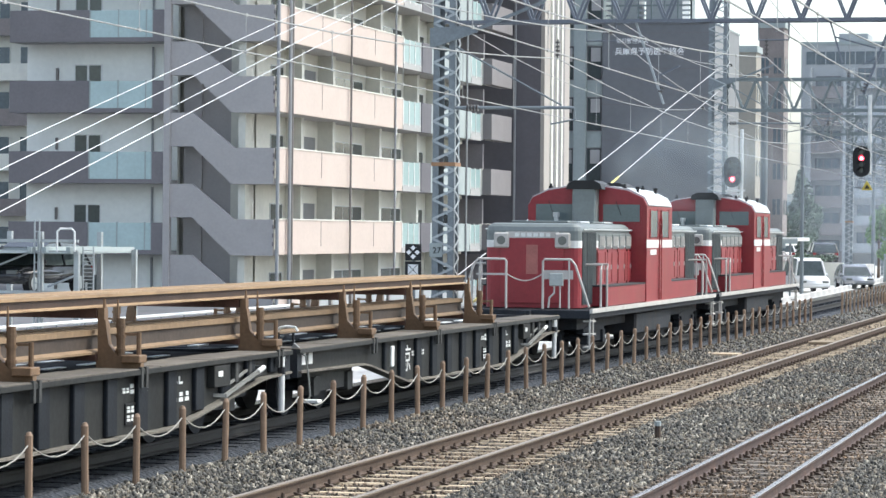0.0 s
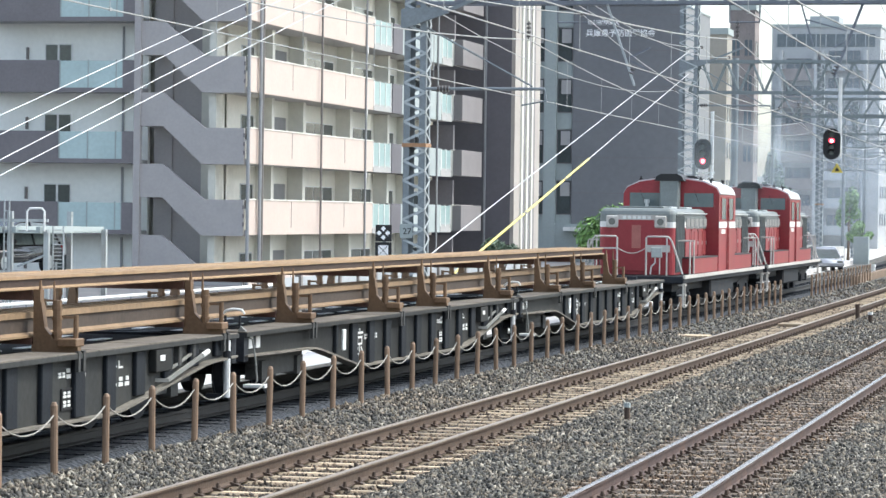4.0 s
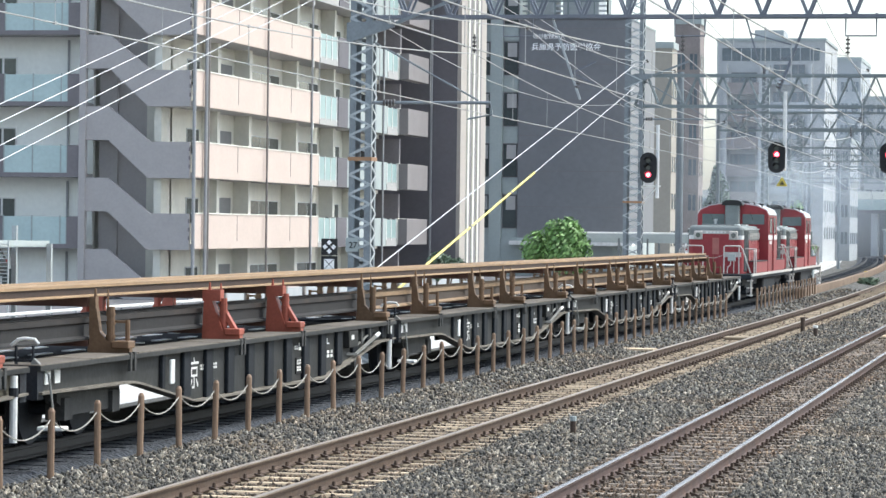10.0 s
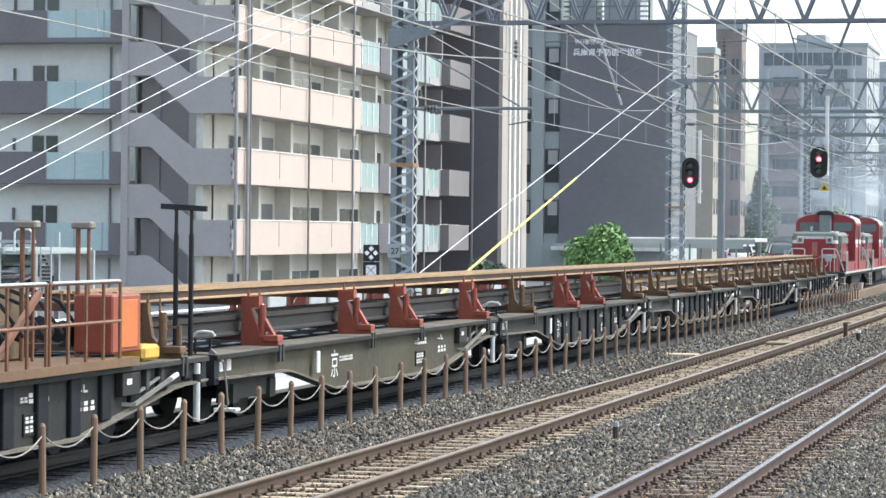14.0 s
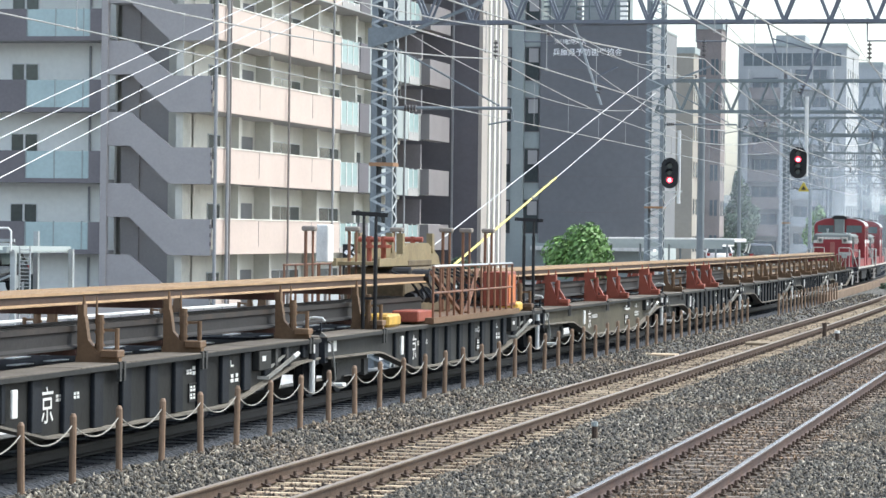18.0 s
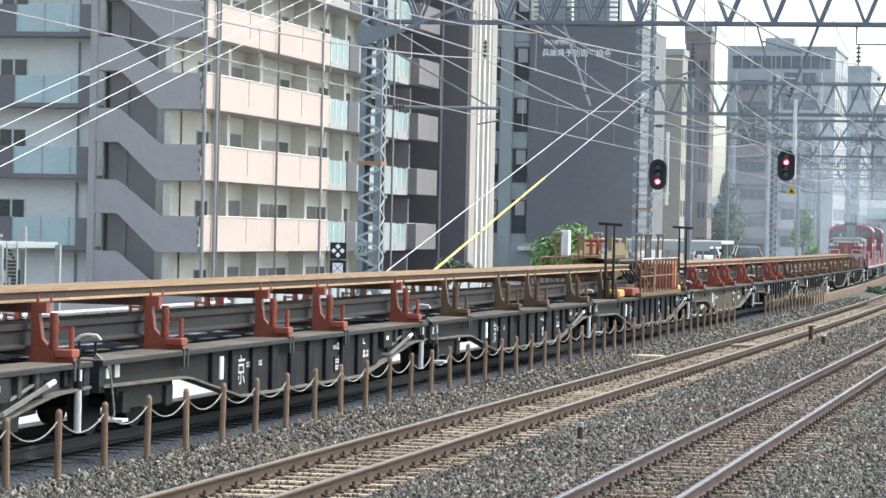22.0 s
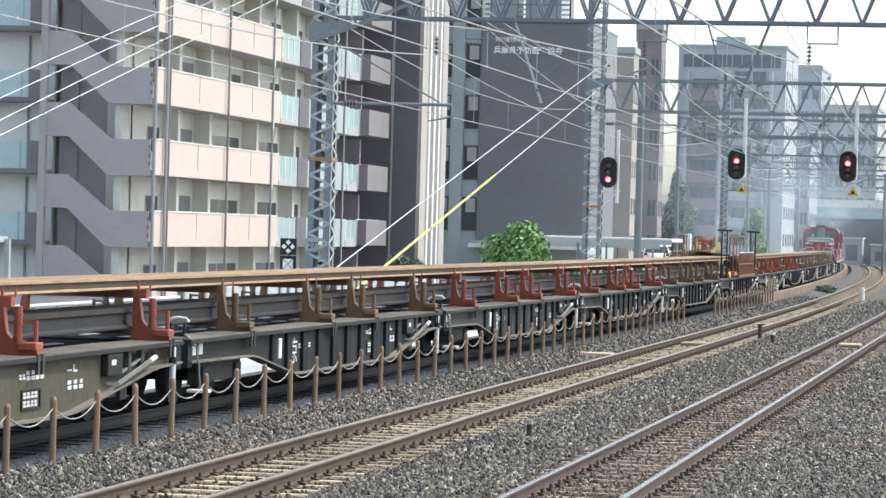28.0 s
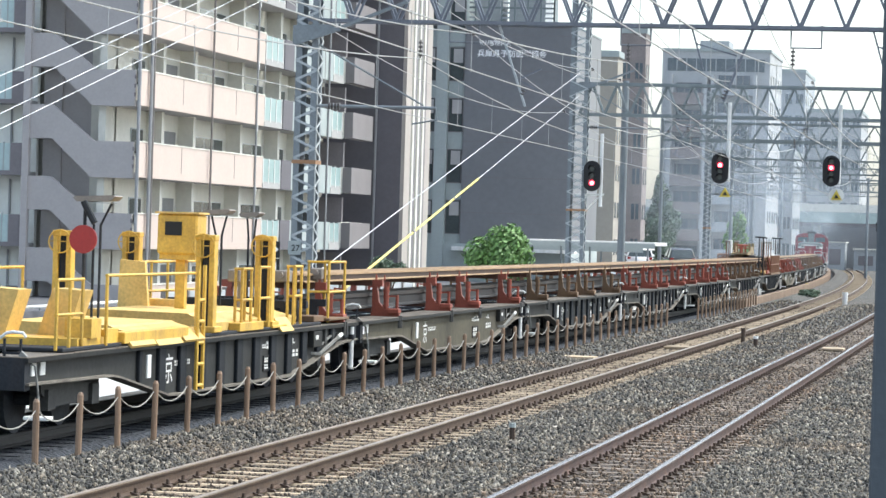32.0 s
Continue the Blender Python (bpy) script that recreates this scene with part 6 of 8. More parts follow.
def slab_tower(name, x0, x1, y0, y1, h, wall, label, storey=2.9, bays=5, side_bays=4, balconies=True, roof_h=0.5, front=True, bands=False):
    e = thing(name, pose(0, 0, 0), label, "building", "buildings in the distance")
    block("wall", e, wall, (x0, x1, y0, y1, -0.6, h))
    block("roof", e, M_palegrey, (x0 - 0.1, x1 + 0.1, y0 - 0.1, y1 + 0.1, h, h + roof_h))
    n = int(h / storey)
    bw = (x1 - x0) / bays
    for k in range(n):
        z = 0.8 + k * storey
        if bands:
            block("floor_band", e, M_farwhite, (x0 - 0.03, x1 + 0.03, y0 - 0.03, y1, z - 0.1, z + 0.08))
        for i in range(bays if front else 0):
            a = x0 + i * bw
            windows_x(e, y0, a + bw * 0.15, a + bw * 0.85, z + 0.5, z + 1.9, split=2, frame=wall, glass=M_farglass)
        if balconies:
            block("balcony", e, M_brownbrick if k % 2 else wall, (x0 + 0.2, x1 - bw * 0.9, y0 - 1.0, y0 - 0.85, z - 0.35, z + 0.75))
            block("slab", e, M_soffit, (x0 + 0.2, x1 - bw * 0.9, y0 - 0.85, y0, z - 0.35, z - 0.2))
        sb = (y1 - y0) / side_bays
        for i in range(side_bays):
            a = y0 + i * sb
            windows_y(e, x1, a + sb * 0.25, a + sb * 0.75, z + 0.5, z + 1.8, split=1, frame=wall, glass=M_farglass)
    return e


slab_tower("beige_tower", -32.2, -30.4, 228, 231, 16.8, M_towerbeige, "narrow beige tower block with a plain front", bays=1, side_bays=2, balconies=False, front=False)
slab_tower("brick_tower", -31.9, -29.85, 241, 244, 19.6, M_brownbrick, "brown brick-clad tower with rows of dark windows", bays=2, side_bays=2, balconies=False)
def balcony_tower():
    e = thing("apartment_tower", pose(0, 0, 0), "grey apartment tower with brown and pale stacked balconies", "building", "buildings in the distance")
    Y = 300.0
    block("wall", e, M_farwall, (-35.4, -24.4, Y, Y + 16, -0.6, 22.0))
    block("roof", e, M_palegrey, (-35.5, -24.3, Y - 0.1, Y + 16.1, 22.0, 22.3))
    block("lift_house", e, M_farwhite, (-32.0, -29.0, Y + 4, Y + 9, 22.3, 23.4))
    block("glass_band", e, M_farglass, (-34.9, -24.9, Y - 0.05, Y, 20.0, 21.3))
    for k in range(11):
        x = -34.9 + k
        block("mullion", e, M_farwhite, (x - 0.05, x + 0.05, Y - 0.09, Y - 0.05, 20.0, 21.3))
    # Charcoal sheet painted as the shaded recess between the balcony columns.
    block("recess", e, M_charcoal, (-30.75, -30.15, Y - 0.03, Y, 0.5, 19.6))
    for x in (-34.35, -30.8, -30.1, -25.8):
        block("pier", e, M_farwall, (x - 0.16, x + 0.16, Y - 1.3, Y, -0.6, 19.6))
    for k in range(7):
        z = 1.05 + 2.78 * k
        b = block("balcony", e, M_brownbrick, (-34.2, -30.95, Y - 1.3, Y - 1.15, z - 1.2, z), label="brown balcony parapet")
        block("slab", b, M_soffit, (-34.2, -30.95, Y - 1.15, Y, z - 1.2, z - 1.0))
        windows_x(e, Y, -33.9, -31.3, z - 0.95, z + 1.1, split=3, frame=M_charcoal, glass=M_farglass)
        z += 0.8
        b = block("balcony", e, M_farwhite, (-29.95, -25.95, Y - 1.3, Y - 1.15, z - 1.0, z), label="pale balcony parapet")
        block("slab", b, M_soffit, (-29.95, -25.95, Y - 1.15, Y, z - 1.0, z - 0.85))
        windows_x(e, Y, -29.6, -28.2, z - 0.8, z + 1.1, split=2, frame=M_charcoal, glass=M_farglass)
        windows_x(e, Y, -27.8, -26.4, z - 0.8, z + 1.1, split=2, frame=M_charcoal, glass=M_farglass)
        for i in range(5):
            windows_y(e, -24.4, Y + 1.4 + i * 3, Y + 2.8 + i * 3, z, z + 1.3, split=1, frame=M_farwall, glass=M_farglass)


balcony_tower()
slab_tower("white_apartment_block", -25.3, -23.0, 318, 330, 12.2, M_farwhite, "white apartment block with balconies", bays=2)
slab_tower("distant_office_block", -27.4, -20.2, 404, 424, 20.7, M_farwall, "plain grey distant office block", bays=5, balconies=False)
slab_tower("distant_office_block", -33.5, -27.7, 400, 420, 25.8, M_farwhite, "pale distant office block", bays=4, balconies=False)
slab_tower("white_highrise", -74.0, -65.0, 178, 190, 44.0, M_offwhite, "white high-rise with stacked balconies behind the apartment house", bays=4)

# road bridge over the line, far off
rb = thing("road_bridge", pose(0, 0, 0), "pale steel road bridge crossing far above the tracks", "bridge")
block("girder", rb, M_palegrey, (-60, 30, 380, 384, 5.6, 6.9))
block("parapet", rb, M_offwhite, (-60, 30, 380, 380.2, 6.9, 7.9))
for x in (-27.0, -19.0, -2.0):
    block("pier", rb, M_soffit, (x - 0.5, x + 0.5, 380.5, 383.5, -0.6, 5.6))

# covered footbridge beyond, with a dark passage and pale sheds under it
fb = thing("footbridge", pose(0, 0, 0), "pale green covered footbridge over the far tracks", "bridge")
block("roof", fb, mat("pale_green_sheet", (0.36, 0.44, 0.42), 0.6, var=0.1, scale=0.3), (-34.0, 6.0, 352, 358, 5.3, 6.5))
block("underside", fb, M_charcoal, (-34.0, 6.0, 352.3, 357.7, 4.9, 5.3))
for x in (-33.0, -22.6, -12.5, -2.0, 5.0):
    block("pillar", fb, M_farwall, (x - 0.4, x + 0.4, 353, 356, -0.6, 4.9))
block("back_wall", fb, M_dooor, (-34.0, 6.0, 366, 366.4, -0.6, 5.0))
for x0, x1, z, lab in ((-20.6, -18.3, 2.9, "white shed with a dark doorway"), (-17.3, -14.6, 2.2, "pale low shed beside the far tracks"), (-13.4, -10.5, 2.3, "pale low shed near the footbridge")):
    sh = thing("trackside_shed", pose(0, 0, 0), lab, "shed", "trackside sheds")
    block("shed_wall", sh, M_farwhite, (x0, x1, 338, 342, -0.6, z))
    block("roof", sh, M_offwhite, (x0 - 0.15, x1 + 0.15, 337.7, 342.3, z, z + 0.15))
    block("door", sh, M_charcoal, (x0 + 0.5, x1 - 0.5, 337.96, 338.0, 0.4, z - 0.7))


# ---- overhead line: masts, beams, wires, signals ----
M_mast = mat("weathered_galvanised_mast", (0.20, 0.225, 0.24), 0.55, 0.2, var=0.15, scale=2.0, bump=0.05)
M_lacing = mat("bright_galvanised_lacing", (0.40, 0.43, 0.44), 0.5, 0.1, var=0.12, scale=2.0)
M_beam = mat("blue_grey_beam_paint", (0.16, 0.175, 0.205), 0.5, 0.2, var=0.12, scale=2.0)
M_wire = mat("weathered_wire", (0.38, 0.38, 0.37), 0.5, 0.5, var=0.1)
M_brightwire = mat("bright_aluminium_cable", (0.62, 0.63, 0.63), 0.45, 0.1, var=0.05)
M_yellowsleeve = mat("yellow_guy_sleeve", (0.74, 0.63, 0.17), 0.45, var=0.08)
M_insul = mat("dull_brown_insulator", (0.09, 0.08, 0.078), 0.3, var=0.1)
M_orangeband = mat("orange_band", (0.34, 0.19, 0.10), 0.6, var=0.1)
M_redlamp = mat("red_signal_lens", (1.0, 0.06, 0.10), 0.3, var=0.0, bump=0.0, emit=2.5)
M_redcore = mat("red_signal_core", (1.0, 0.55, 0.6), 0.3, var=0.0, bump=0.0, emit=3.5)
M_green = mat("green_signal_lens", (0.05, 0.9, 0.55), 0.3, var=0.0, bump=0.0, emit=2.0)
M_yellowsign = mat("yellow_sign_plate", (0.6, 0.45, 0.06), 0.5, var=0.08)


def lattice_mast(x, y, h, w=0.54, band_z=None, plate=False, group="lattice masts", lace=None):
    e = thing("lattice_mast", pose(x, y, -0.5), "tall galvanised lattice mast behind the train", "mast", group)
    hw = w / 2
    for sx in (-1, 1):
        for sy in (-1, 1):
            bm = bmesh.new()
            box(bm, min(sx * hw, sx * (hw - 0.13)), max(sx * hw, sx * (hw - 0.13)), sy * hw - 0.008, sy * hw + 0.008, 0, h)
            box(bm, sx * hw - 0.008, sx * hw + 0.008, min(sy * hw, sy * (hw - 0.13)), max(sy * hw, sy * (hw - 0.13)), 0, h)
            part("leg", bm, M_mast, e)
    step = w * 0.45
    first = {}
    for face in range(4):
        z, up = 0.2, 1
        f = (-hw - 0.012) if face in (0, 2) else hw + 0.012
        while z + step < h:
            a = -hw * up if face % 2 else hw * up
            if (face, up) not in first:
                bm = bmesh.new()
                if face < 2:
                    bar(bm, (a, f, 0), (-a, f, step), 0.012, 0.05)
                else:
                    bar(bm, (f, a, 0), (f, -a, step), 0.012, 0.05)
                first[face, up] = part("lacing_bar", bm, lace or M_lacing, e)
                first[face, up].matrix_basis = pose(0, 0, z)
            else:
                share("lacing_bar", first[face, up], pose(0, 0, z), e)
            up = -up
            z += step
    if band_z:
        bm = bmesh.new()
        box(bm, -hw - 0.03, hw + 0.03, -hw - 0.03, hw + 0.03, band_z + 0.5 - 0.04, band_z + 0.5 + 0.04)
        part("band", bm, M_orangeband, e, "faded orange warning band")
    if plate:
        p = part("number_board", boxes((-0.28, 0.0, -hw - 0.06, -hw - 0.04, 2.55, 2.85), bev=0.004), M_palegrey, e, "small pale board with black figures")
        c = bpy.data.curves.new("figures", "FONT")
        c.body, c.size, c.extrude = "27", 0.19, 0.004
        tmp = bpy.data.objects.new("figures_tmp", c)
        me = bpy.data.meshes.new_from_object(tmp)
        bpy.data.objects.remove(tmp)
        me.materials.append(M_black)
        f = new("figures", me)
        f.parent = p
        f.matrix_basis = pose(-0.21, -hw - 0.066, 2.63, 90, 0, 0)
    part("base", boxes((-0.45, 0.45, -0.45, 0.45, 0.0, 0.15), bev=0.02), M_concrete, e)
    return e


def truss_beam(x0, x1, y, z0, z1, label, pitch=1.0, w=0.4, paint=M_lacing, t=0.045):
    e = thing("catenary_beam", pose(0, 0, 0), label, "gantry beam", "beams over the tracks")
    for yy in (y - w / 2, y + w / 2):
        for z in (z0, z1):
            part("chord", boxes((x0, x1, yy - t, yy + t, z - t, z + t)), paint, e)
        bm = bmesh.new()
        x, k = x0, 0
        while x + pitch / 2 <= x1 + 0.01:
            a, b = (z0, z1) if k % 2 == 0 else (z1, z0)
            bar(bm, (x, yy, a), (x + pitch / 2, yy, b), t * 1.7 if k % 2 else t * 1.2, 0.05)
            x += pitch / 2
            k += 1
        part("web_bracing", bm, paint, e)
    bm = bmesh.new()
    x, k = x0, 0
    while x + pitch <= x1:
        for z in (z0, z1):
            bar(bm, (x, y - w / 2, z), (x + pitch, y + w / 2, z), 0.035, 0.035)
        x += pitch
    part("plan_bracing", bm, paint, e)
    return e


def pole(x, y, h, r, label="grey tubular steel pole beside the line", z0=-0.5, group="steel poles"):
    e = thing("steel_pole", pose(x, y, z0), label, "pole", group)
    bm = bmesh.new()
    tube(bm, (0, 0, 0), (0, 0, h), r, 12, r * 0.8)
    part("shaft", bm, M_mast, e, smooth=False)
    part("base_plate", boxes((-r * 2, r * 2, -r * 2, r * 2, 0, 0.06)), M_mast, e)
    return e


SPANS = [(62.0, -15.0), (116.0, -16.95), (172.0, -17.3), (226.0, -20.0), (280.0, -24.0)]
lattice_mast(-15.0, 62.0, 15.0, 0.47, 4.06, True)
lattice_mast(-16.95, 116.0, 15.0, 0.7, 3.7)
lattice_mast(-17.4, 172.0, 12.0, 0.4, 3.4)
lattice_mast(-20.2, 226.0, 12.0, 0.4)
truss_beam(-15.0, 3.4, 62.0, 7.13, 8.33, "blue-grey lattice beam spanning the tracks close overhead", 0.96, 0.4, M_beam, 0.036)
truss_beam(-16.95, 3.0, 116.0, 7.52, 8.74, "grey-green lattice beam carrying the signals", 1.0, 0.4, M_beampale, 0.06)
truss_beam(-17.4, 2.6, 172.0, 7.5, 8.6, "grey lattice beam further along the line", 1.1, 0.4, M_beampale)
truss_beam(-17.1, 2.8, 146.0, 7.6, 8.5, "slim grey lattice beam between the signals and the curve", 1.1, 0.4, M_beampale, 0.05)
truss_beam(-18.6, 1.6, 200.0, 7.4, 8.3, "slim grey lattice beam before the curve", 1.2, 0.4, M_beampale, 0.05)
truss_beam(-22.0, -1.0, 252.0, 7.2, 8.2, "slim grey lattice beam over the curve", 1.3, 0.4, M_beampale, 0.06)
truss_beam(-20.2, 0.0, 226.0, 7.4, 8.5, "grey lattice beam on the curve", 1.2, 0.4, M_beampale)
truss_beam(-24.0, -3.0, 280.0, 7.3, 8.4, "small grey lattice beam far down the line", 1.3, 0.4, M_beampale)
for (yy, _), xr in zip(SPANS, (3.4, 3.0, 2.6, 0.0, -3.0)):
    pole(xr, yy, 9.4, 0.16, "grey tubular pole holding a beam's end")
pole(-24.2, 280.0, 9.4, 0.16, "grey tubular pole holding a beam's end")
pole(-15.64, 120.0, 9.6, 0.17)
pole(-17.6, 205.0, 8.0, 0.12)
pole(-17.1, 146.0, 9.2, 0.1, "grey tubular pole holding a beam's end")
pole(2.8, 146.0, 9.2, 0.14, "grey tubular pole holding a beam's end")
pole(-18.6, 200.0, 9.0, 0.14, "grey tubular pole holding a beam's end")
pole(1.6, 200.0, 9.0, 0.14, "grey tubular pole holding a beam's end")
pole(-22.0, 252.0, 9.0, 0.14, "grey tubular pole holding a beam's end")
pole(-1.0, 252.0, 9.0, 0.14, "grey tubular pole holding a beam's end")
pole(-19.0, 250.0, 9.0, 0.14)
pole(-12.0, 255.0, 9.0, 0.14)
pole(-8.5, 270.0, 9.0, 0.14)
pole(1.2, 140.0, 9.4, 0.16)

# bracket arms and gusset plates on the masts
def bracket(x, y, reach, z, zt, label="steel bracket arm holding the overhead wires"):
    e = thing("bracket_arm", pose(0, 0, 0), label, "bracket", "bracket arms")
    bm = bmesh.new()
    tube(bm, (x, y, z), (x + reach, y, z), 0.035, 8)
    part("arm", bm, M_mast, e)
    bm = bmesh.new()
    tube(bm, (x, y, zt), (x + reach * 0.9, y, z + 0.05), 0.022, 6)
    part("stay", bm, M_mast, e)
    bm = bmesh.new()
    for k in range(4):
        tube(bm, (x + 0.25 + 0.07 * k, y, z), (x + 0.29 + 0.07 * k, y, z), 0.075, 10)
    part("insulator", bm, M_insul, e)
    bm = bmesh.new()
    pipe(bm, [(x + reach, y, z), (x + reach + 0.05, y, z - 0.25), (x + reach - 0.5, y, z - 0.35)], 0.02, 6)
    part("registration_arm", bm, M_mast, e)
    return e


bracket(-14.75, 61.8, 2.6, 5.28, 6.6)
bracket(-16.7, 115.8, 3.0, 7.0, 8.6)
bracket(-17.2, 171.8, 3.0, 5.4, 6.8)
for x, y, z in ((-15.0, 61.7, 6.55), (-16.95, 115.7, 8.3)):
    e = thing("gusset_plate", pose(0, 0, 0), "grey steel gusset joining mast and beam", "bracket", "gusset plates")
    bm = bmesh.new()
    prism(bm, [(x - 0.3, z), (x + 0.75, z + 0.35), (x + 0.75, z + 0.5), (x - 0.3, z + 0.45)], 1, y - 0.05, y)
    part("plate", bm, M_mast, e)
    bm = bmesh.new()
    bar(bm, (x + 0.2, y, z + 0.2), (x + 2.2, y, z + 1.0), 0.07, 0.07)
    part("knee_brace", bm, M_mast, e)

# droppers under the beams
for x, y, z in ((-7.9, 62.0, 7.1), (-4.3, 62.0, 7.1), (-11.6, 62.0, 7.1), (-8.0, 116.0, 7.5), (-4.3, 116.0, 7.5), (-12.6, 116.0, 7.5)):
    e = thing("wire_hanger", pose(x, y, z), "bent steel hanger under a beam", "bracket", "wire hangers")
    bm = bmesh.new()
    pipe(bm, [(-0.32, 0, 0.1), (-0.32, 0, -0.38), (0.32, 0, -0.38), (0.32, 0, 0.1)], 0.02, 6)
    part("frame", bm, M_beam, e)
    if y > 100:
        bm = bmesh.new()
        bar(bm, (0.1, 0, 0.0), (-0.5, 0, -1.5), 0.03, 0.03)
        bar(bm, (-0.5, 0, -1.5), (0.2, 0, -1.75), 0.025, 0.025)
        part("drop_arm", bm, M_beam, e)
    if y > 100:
        bm = bmesh.new()
        for k in range(3):
            tube(bm, (0.0, 0, -0.40 - 0.07 * k), (0.0, 0, -0.44 - 0.07 * k), 0.06, 8)
        part("insulator", bm, M_insul, e)


# pull-off arms slanting down from the near beam to each wire
for x, paint, label in ((-10.3, M_lacing, "bright pull-off arm with a forked strut under the near beam"), (-6.0, M_beam, "dark pull-off arm with a forked strut under the near beam"), (-2.2, M_beam, "dark pull-off arm under the near beam")):
    e = thing("pull_off_arm", pose(x, 62.0, 0), label, "bracket", "pull-off arms")
    bm = bmesh.new()
    if paint is M_lacing:
        bar(bm, (-0.55, 0, 7.1), (0.06, 0, 5.37), 0.045, 0.045)
    else:
        bar(bm, (0.58, 0, 7.1), (0.0, 0, 5.57), 0.055, 0.055)
    part("arm", bm, paint, e)
    bm = bmesh.new()
    if paint is M_lacing:
        bar(bm, (-0.11, 0, 5.94), (0.39, 0, 6.18), 0.035, 0.035)
        bar(bm, (-0.11, 0, 5.94), (0.37, 0, 5.70), 0.035, 0.035)
    else:
        bar(bm, (-0.71, 0, 7.1), (-0.45, 0, 6.23), 0.035, 0.035)
        bar(bm, (-0.63, 0, 6.78), (0.26, 0, 6.53), 0.03, 0.03)
        bar(bm, (-0.02, 0, 6.19), (0.31, 0, 6.36), 0.03, 0.03)
    part("strut", bm, M_beam, e)
    bm = bmesh.new()
    for k in range(3):
        tube(bm, (-0.02 + 0.03 * k, 0, 5.62 + 0.07 * k), (-0.01 + 0.03 * k, 0, 5.65 + 0.07 * k), 0.055, 8)
    part("insulator", bm, M_insul, e)


def span_wire(pts, sag, n=10):
    out = []
    for a, b in zip(pts, pts[1:]):
        for i in range(n):
            u = i / n
            p = Vector(a).lerp(Vector(b), u)
            p.z -= sag * 4 * u * (1 - u)
            out.append(p)
    out.append(Vector(pts[-1]))
    return out


for cx, stag, zc in ((T1, 0.15, 5.05), (T2, -0.1, 5.1), (T3, 0.1, 5.1)):
    e = thing("overhead_wire", pose(0, 0, 0), "contact wire hung by droppers from its messenger wire", "wire", "overhead wires")
    ys = [8.0, 62.0, 116.0, 172.0, 226.0, 280.0, 330.0]
    sup = [(cx + bend(y) + stag * (-1) ** k, y) for k, y in enumerate(ys)]
    con = [(x, y, zc) for x, y in sup]
    mes = span_wire([(x, y, zc + 1.25) for x, y in sup], 0.75, 12)
    bm = bmesh.new()
    pipe(bm, con, 0.011, 5)
    part("contact_wire", bm, M_wire, e)
    bm = bmesh.new()
    pipe(bm, mes, 0.013, 5)
    part("messenger_wire", bm, M_wire, e)
    for k, p in enumerate(mes):
        if k % 12 and p.y < 180:
            j = max(i for i, q in enumerate(ys) if q <= p.y)
            u = (p.y - ys[j]) / (ys[j + 1] - ys[j])
            x = sup[j][0] + (sup[j + 1][0] - sup[j][0]) * u
            bm = bmesh.new()
            tube(bm, (x, p.y, zc), p, 0.006, 4)
            for z in (zc, p.z):
                box(bm, x - 0.013, x + 0.013, p.y - 0.04, p.y + 0.04, z - 0.022, z + 0.022)
            part("dropper", bm, M_wire, e)
    for x, y in sup[1:]:
        bm = bmesh.new()
        tube(bm, (x, y, zc + 1.25), (x, y, zc + 1.66), 0.015, 8)
        for k in range(4):
            tube(bm, (x, y, zc + 1.3 + 0.09 * k), (x, y, zc + 1.34 + 0.09 * k), 0.05, 8)
        part("insulator", bm, M_insul, e)

# feeders along the masts
for dx, z, m in ((0.5, 9.3, M_wire), (1.6, 8.9, M_wire), (-0.6, 7.6, M_wire), (3.6, 6.9, M_wire), (6.0, 8.95, M_wire), (9.2, 8.95, M_wire)):
    e = thing("feeder_wire", pose(0, 0, 0), "thin dark feeder wire strung along the masts", "wire", "feeder wires")
    sup = [(-14.8 + dx, 6.0, z)] + [(x + dx, y, z) for y, x in SPANS] + [(-29.0 + dx, 335.0, z)]
    bm = bmesh.new()
    pipe(bm, span_wire(sup, 0.8), 0.012, 5)
    part("wire", bm, m, e)
    for p in sup[1:-1]:
        bm = bmesh.new()
        for k in range(3):
            tube(bm, (p[0], p[1] - 0.25 + 0.08 * k, z), (p[0], p[1] - 0.2 + 0.08 * k, z), 0.06, 8)
        part("insulator", bm, M_insul, e)

# four bright cables climbing to the first mast
for a, b in (((-19.1, 50, 4.59), (-17.75, 60, 7.24)), ((-19.1, 50, 4.26), (-16.63, 60, 7.48)), ((-19.09, 50, 3.83), (-16.14, 60, 7.42)), ((-19.09, 50, 3.55), (-15.52, 60, 7.42))):
    e = thing("feeder_cable", pose(0, 0, 0), "bright aluminium cable slanting up to the mast", "cable", "slanting cables")
    a, b = Vector(a), Vector(b)
    bm = bmesh.new()
    pipe(bm, [a + (b - a) * u for u in (-1.0, -0.5, 0, 0.35, 0.7, 1.0, 1.35)], 0.009, 6)
    part("strand", bm, M_brightwire, e)

